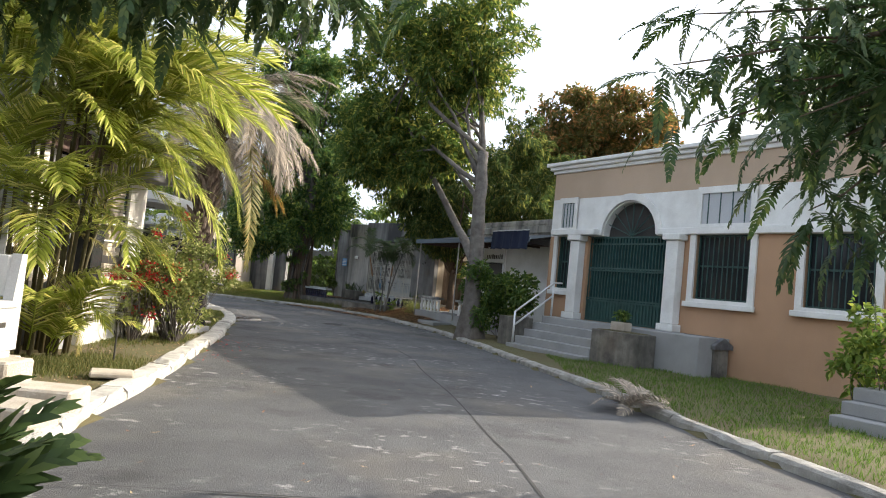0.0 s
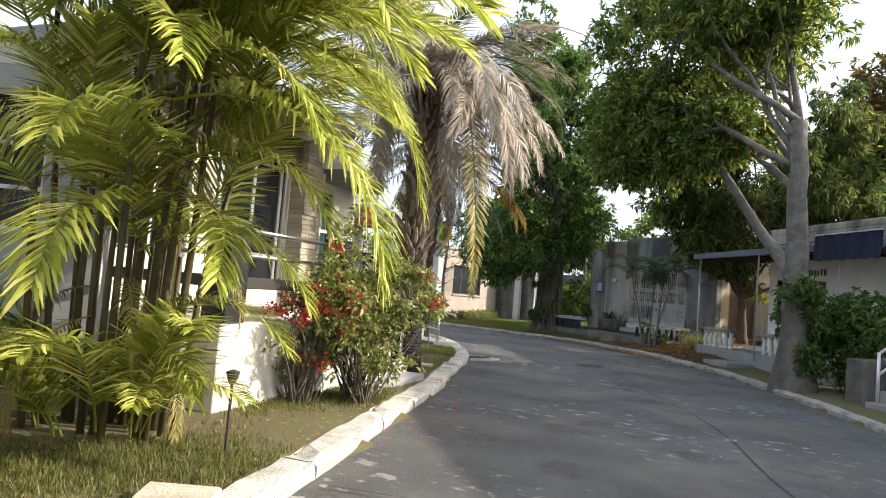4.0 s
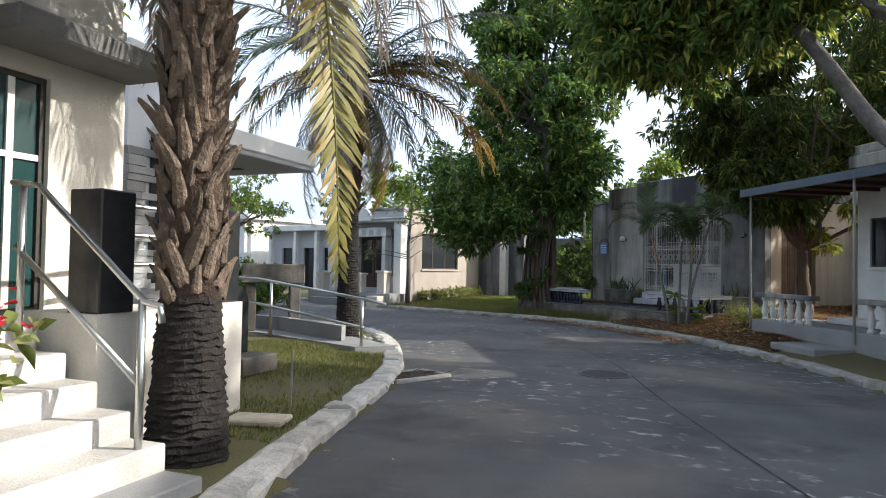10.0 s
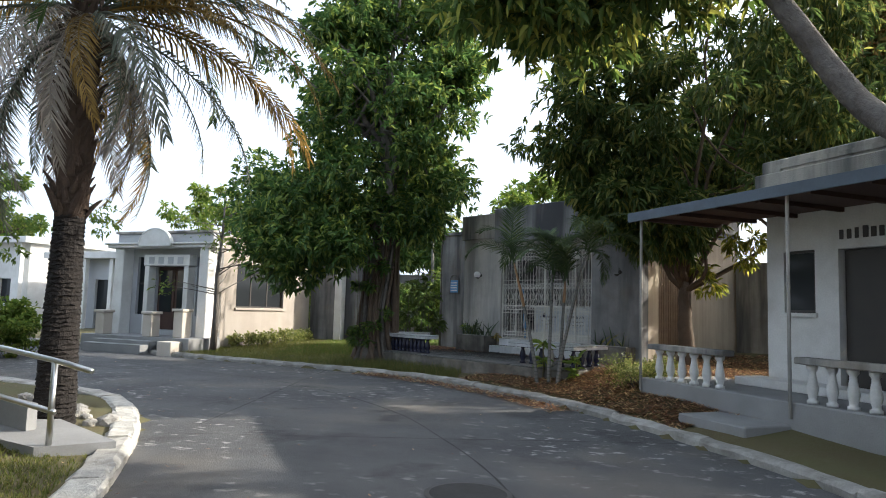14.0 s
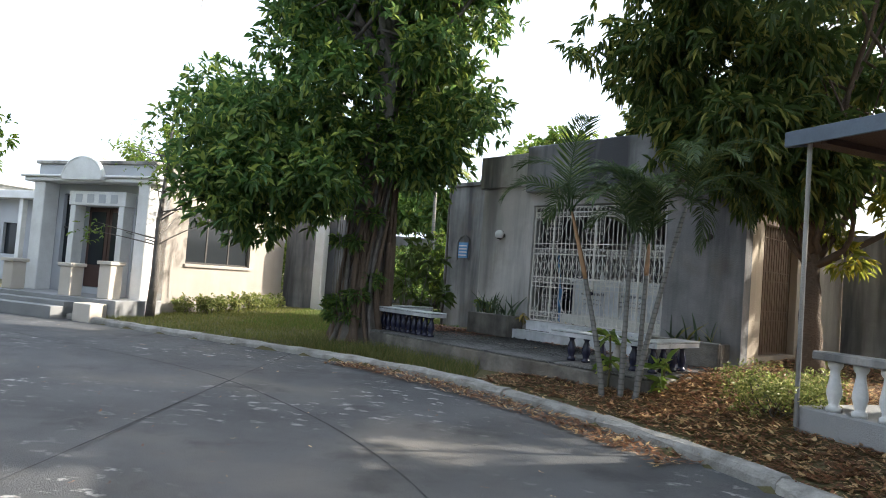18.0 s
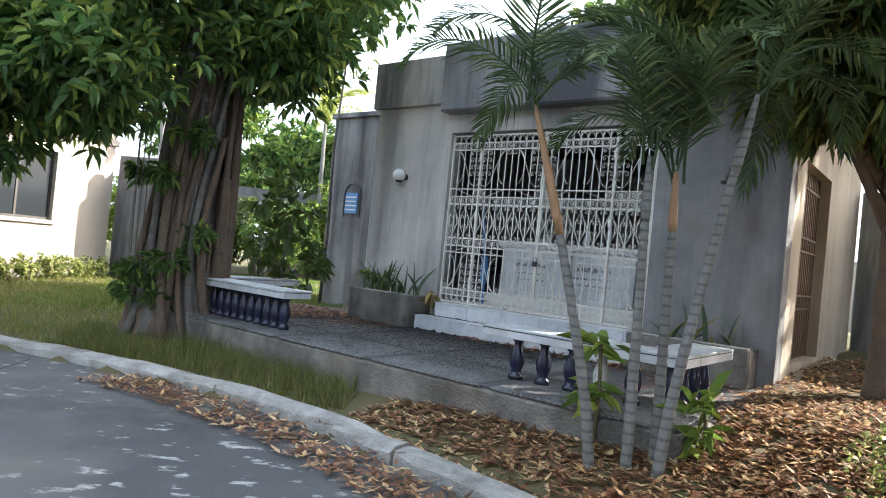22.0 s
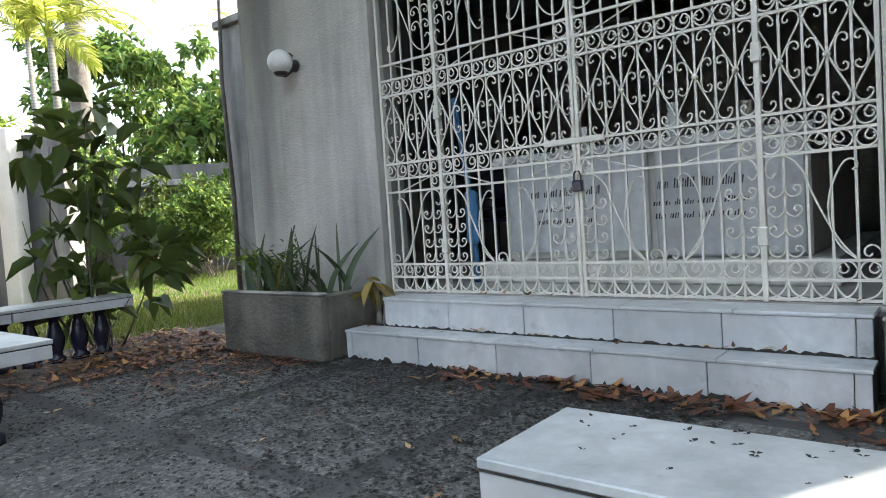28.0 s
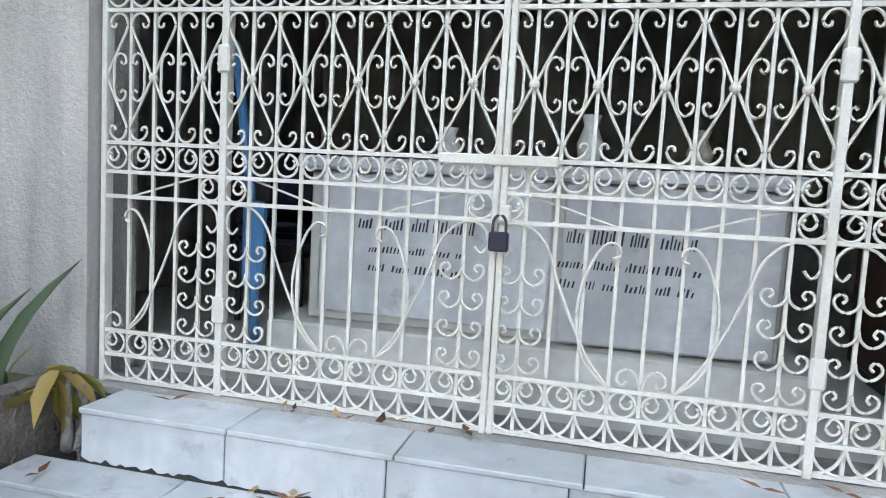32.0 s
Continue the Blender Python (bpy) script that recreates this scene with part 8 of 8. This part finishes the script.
scatter_leaves("fallen_leaves", 1500, patch(-5.0, -3.0, 5.0, 13.5), 0.06, 16, "dry brown leaf litter on the bare verge")
grass("grass", 24000, lawn(-5.2, -2.6, 4.0, 13.5, 0.32, 0.8), 1, "dry yellowish grass along the kerb", 0.05)
grass("grass", 30000, lawn(-9.0, -4.8, 15.0, 20.6, 0.32, -0.9), 2, "short patchy green lawn", 0.04, GRASSM)
grass("grass", 26000, lawn(2.6, 7.0, 5.0, 16.0, 0.25), 3, "green lawn before the chapel", 0.06, GRASSG)
grass("grass", 70000, lawn(-14.0, -5.6, 29.5, 38.0, 0.25), 4, "lawn beside the fig tree", 0.06, GRASSM)
grass("grass", 9000, lawn(-7.6, -4.2, 28.6, 31.2, 0.2), 5, "ragged grass tufts at the kerb", 0.16)
grass("grass", 30000, lawn(-10.0, -5.2, 33.0, 42.0, 0.25), 6, "green lawn beside the mausoleum", 0.06, GRASSG)


# ---- branches hanging over the start of the road ----
LEAF_HANG = leaf_material("neem_leaf", (0.045, 0.085, 0.025), (0.11, 0.14, 0.04), 0.35)
SPRIG = [frond_mesh(0.62, 0.7, 17, 0.115, 0.03, LEAF_HANG, 500 + i, 0.1, 0.6, 0.1, 0.004) for i in range(3)]


def hanging_branch(name, root, tips, seed, per, label, trunk=None):
    ob = thing(name, pose(*(trunk or root)), label, "tree")
    b = Vector(trunk or root)
    gg = random.Random(seed)
    if trunk:
        bm = bmesh.new()
        tube(bm, [(0, 0, -0.1), (0.1, 0.1, 2.2), tuple(Vector(root) - b)], [0.22, 0.18, 0.12], 10)
        part("trunk", bm, BARK_D, ob, "", True)
    for i, tip in enumerate(tips):
        bm = bmesh.new()
        pts = limb(bm, Vector(root) - b, Vector(tip) - b, 0.05, 0.005, 0.35, seed + i, 12, 6)
        part("limb", bm, BARK_D, ob, "", True)
        for k in range(per):
            q = pts[gg.randrange(6, 12)]
            m = pose(q.x + gg.uniform(-0.15, 0.15), q.y + gg.uniform(-0.15, 0.15), q.z + gg.uniform(-0.1, 0.1)) @ pose(0, 0, 0, 0, gg.uniform(0, 70), gg.uniform(0, 360))
            put("sprig", gg.choice(SPRIG), ob, m @ Matrix.Scale(gg.uniform(0.7, 1.2), 4))
    return ob


hanging_branch("roadside_tree", (6.5, 5.0, 4.6), [(1.7, 5.3, 3.4), (2.3, 5.4, 3.7), (2.6, 5.0, 3.0), (3.0, 5.6, 2.4), (3.3, 5.2, 2.9), (3.8, 5.8, 2.6), (4.3, 5.3, 3.2), (4.6, 6.2, 2.4), (3.2, 6.2, 3.8), (2.7, 5.4, 2.7), (3.5, 5.5, 2.2), (3.9, 5.6, 2.2), (2.0, 5.6, 3.0), (2.9, 5.3, 4.1), (2.6, 5.4, 4.2), (4.0, 5.9, 4.0), (3.6, 5.7, 4.2), (1.9, 5.6, 4.0), (3.1, 5.5, 3.2), (2.4, 5.5, 3.4), (4.4, 6.0, 2.6), (3.6, 5.6, 3.3)], 5, 30, "roadside tree with feathery leaves on drooping branches", (7.6, 3.8, 0.1))
hanging_branch("roadside_tree", (-5.2, 3.4, 4.3), [(-3.5, 4.8, 3.55), (-3.9, 5.0, 3.7), (-3.0, 4.6, 3.7), (-3.6, 4.4, 3.4), (-2.4, 5.0, 3.75), (-1.6, 5.0, 3.75), (-3.2, 4.2, 3.4), (-2.8, 5.2, 3.6), (-2.0, 4.8, 3.6), (-1.2, 5.0, 3.7), (-4.0, 5.2, 3.2), (-3.4, 5.2, 3.3), (-2.6, 5.3, 3.5), (-0.9, 5.3, 3.8), (-4.3, 5.0, 3.0), (-4.4, 5.3, 3.6), (-3.7, 5.4, 3.9), (-3.0, 5.6, 4.0), (-2.2, 5.6, 4.0), (-1.4, 5.7, 4.1), (-0.5, 5.7, 4.0)], 8, 40, "roadside tree with dark leaves reaching over the kerb", (-6.1, 0.2, 0.1))
fern = thing("fern", pose(-2.26, 3.12, gz(-2.26, 3.12)), "dark green fern with broad leaflets at the kerb", "plant")
FERN = [frond_mesh(1.0, 1.2, 13, 0.34, 0.085, FROND_G, 520 + i, 0.7, 0.5, 0.16, 0.007) for i in range(3)]
crown_of(fern, (0, 0, 0.05), FERN, 26, 8, 66, 521, (0.8, 1.1))

# ---- marks on the road ----
def ribbon(name, pts, width, z, mat, label, jag=0.3, seed=1):
    """A thin uneven strip along points on the road."""
    L = smooth_line(pts, 0.25)
    t = np.gradient(L, axis=0)
    t /= np.linalg.norm(t, axis=1, keepdims=True) + 1e-9
    nrm = np.stack([-t[:, 1], t[:, 0]], -1)
    gg = np.random.default_rng(seed)
    w = width * (1 + gg.uniform(-jag, jag, len(L)))[:, None] / 2
    V = np.vstack([np.c_[L - nrm * w, np.full(len(L), z)], np.c_[L + nrm * w, np.full(len(L), z)]])
    n = len(L)
    i = np.arange(n - 1)
    F = np.stack([i, i + 1, n + i + 1, n + i], -1)
    put(name, quick_mesh(name, V, F, mat), kind="structure", label=label, category="road")


JOINT = material("tar_joint", (0.035, 0.034, 0.033), 0.9, (0.06, 0.058, 0.055), 5.0, 60, 0.3)
ribbon("road_joint", [(1.35, -1.0), (0.87, 5.1), (0.62, 6.9), (0.28, 9.2), (-0.15, 11.3), (-0.45, 13.2), (-1.0, 15.0), (-1.55, 16.5), (-2.25, 18.5), (-2.95, 20.8), (-3.65, 22.4), (-4.5, 24.0), (-5.9, 25.7), (-8.0, 27.4), (-12.0, 29.2)], 0.021, 0.0185, JOINT, "dark tarred joint along the road", 0.5)
for k, (a, b) in enumerate((((-2.55, 4.2), (4.0, 5.0)), ((-3.3, 8.6), (3.0, 9.3)), ((-4.3, 13.8), (1.9, 14.2)), ((-5.3, 17.8), (0.6, 19.2)), ((-6.9, 21.7), (-0.7, 22.9)), ((-7.4, 29.9), (-6.6, 22.2)))):
    n = 12
    ribbon("road_joint", [(a[0] + (b[0] - a[0]) * s, a[1] + (b[1] - a[1]) * s) for s in np.linspace(0.02, 0.98, n)], 0.016, 0.0183, JOINT, "thin cross joint of the road slabs", 0.6, k)


man = thing("manhole_cover", pose(-3.09, 20.1, 0.0145), "round dark iron manhole cover in the road", "manhole cover")
part("frame", lathe([(0.36, -0.02), (0.36, 0.006), (0.33, 0.008)], 28), DKFRAME, man)
part("lid", lathe([(0.318, -0.02), (0.318, 0.009), (0.0001, 0.010)], 28), JOINT, man)
cov = part("utility_cover", box(-0.26, 0.26, -0.17, 0.17, 0, 0.05, 0.012), STEP_C, None)
cov.matrix_world = pose(-5.46, 15.52, gz(-5.46, 15.52), 0, 0, 15)
tagged(cov, "white concrete utility cover in the lawn", "cover")
stake = thing("garden_stake", pose(-5.55, 16.15, gz(-5.55, 16.15)), "thin pale wooden stake in the lawn", "stake")
bm = bmesh.new()
tube(bm, [(0, 0, -0.1), (0.01, 0, 0.55)], 0.011, 6)
part("stick", bm, ROOT_PALE, stake)
DARKSOIL = material("wet_dark_soil", (0.035, 0.03, 0.025), 0.95, (0.015, 0.013, 0.011), 9.0, 40, 1.0)
bx = thing("drain_box", pose(-5.45, 18.8, -0.015, 0, 0, 62), "broken concrete drain frame with rubble and dry twigs", "drain")
for a, b, c, d in ((-0.45, 0.45, -0.32, -0.24), (-0.45, 0.45, 0.24, 0.32), (0.37, 0.45, -0.238, 0.238)):
    part("frame", box(a, b, c, d, -0.02, 0.05, 0.014), KERB_D, bx)
part("pit", box(-0.45, 0.368, -0.238, 0.238, -0.05, 0.034, 0), DARKSOIL, bx)
gg = random.Random(4)
for k in range(34):
    bm = bmesh.new()
    x, y, a = gg.uniform(-0.5, 0.35), gg.uniform(-0.22, 0.22), gg.uniform(0, 6.28)
    ln = gg.uniform(0.08, 0.25)
    tube(bm, [(x, y, 0.03), (x + ln * math.cos(a), y + ln * math.sin(a), 0.05 + gg.uniform(0, 0.04))], 0.006, 5)
    part("twig", bm, BARK_D, bx)
rub = random.Random(31)
for k in range(14):
    x, y = rub.uniform(-9.6, -7.2), 0
    y = 21.6 + (-7.2 - x) * 0.75 + rub.uniform(-0.35, 0.15)
    bm = bmesh.new()
    bmesh.ops.create_icosphere(bm, subdivisions=1, radius=1.0)
    rr = rub.uniform(0.06, 0.16)
    for v in bm.verts:
        v.co = (v.co.x * rr * rub.uniform(0.8, 1.3), v.co.y * rr * rub.uniform(0.8, 1.2), v.co.z * rr * 0.6)
    stn = part("rubble_stone", bm, KERB_D, None)
    stn.matrix_world = pose(x, y, max(gz(x, y), 0.02) + rr * 0.25, 0, 0, rub.uniform(0, 360))
    tagged(stn, "loose grey rubble stone at the kerb", "stone", "rubble at the bend")
V, F = whorls([(0, 0, 0.36)], 0.12, 22, 7, 0.11, 0.35, 0.1, 93)
put("plant", quick_mesh("plant", V, F, LEAF_DK), pot, label="small dark green pot plant")
gl = thing("garden_light", pose(-4.02, 8.55, gz(-4.02, 8.55)), "small black garden spike light", "garden light")
bm = bmesh.new()
tube(bm, [(0, 0, -0.1), (0, 0, 0.52)], 0.012, 8)
part("stake", bm, DKFRAME, gl)
part("head", lathe([(0.02, 0.52), (0.035, 0.55), (0.05, 0.60), (0.05, 0.615), (0.01, 0.63)], 10), DKFRAME, gl)
heap = thing("palm_litter", pose(2.75, 9.35, 0.1), "heap of dry palm litter on the kerb", "litter")
crown_of(heap, (0, 0, 0.05), [frond_mesh(0.7, 1.0, 22, 0.25, 0.025, FROND_B, 540, 0.2, 0.6, 0.05, 0.008)], 12, -5, 40, 541, (0.7, 1.1))
# small seeds and grit on the forecourt
GRIT = material("dark_seed", (0.02, 0.018, 0.016), 0.9, (0.04, 0.035, 0.03), 9.0, 60, 0.0)
scatter_leaves("fallen_leaves", 1000, tomb_area(-2.45, -1.05, -2.6, -0.2, PLAT_Z), 0.13, 24, "dark dry leaves along the forecourt edge", DRYLEAF_R)
scatter_leaves("seed_litter", 12500, tomb_area(-1.7, 2.3, -2.7, -0.46, PLAT_Z), 0.026, 21, "dark fallen seeds strewn over the forecourt", GRIT, 0.001, 3.2)
scatter_leaves("seed_litter", 120, tomb_area(2.36, 3.98, -2.36, -2.04, 0.86), 0.02, 22, "dark seeds on the bench top", GRIT, 0.001, 2.5)
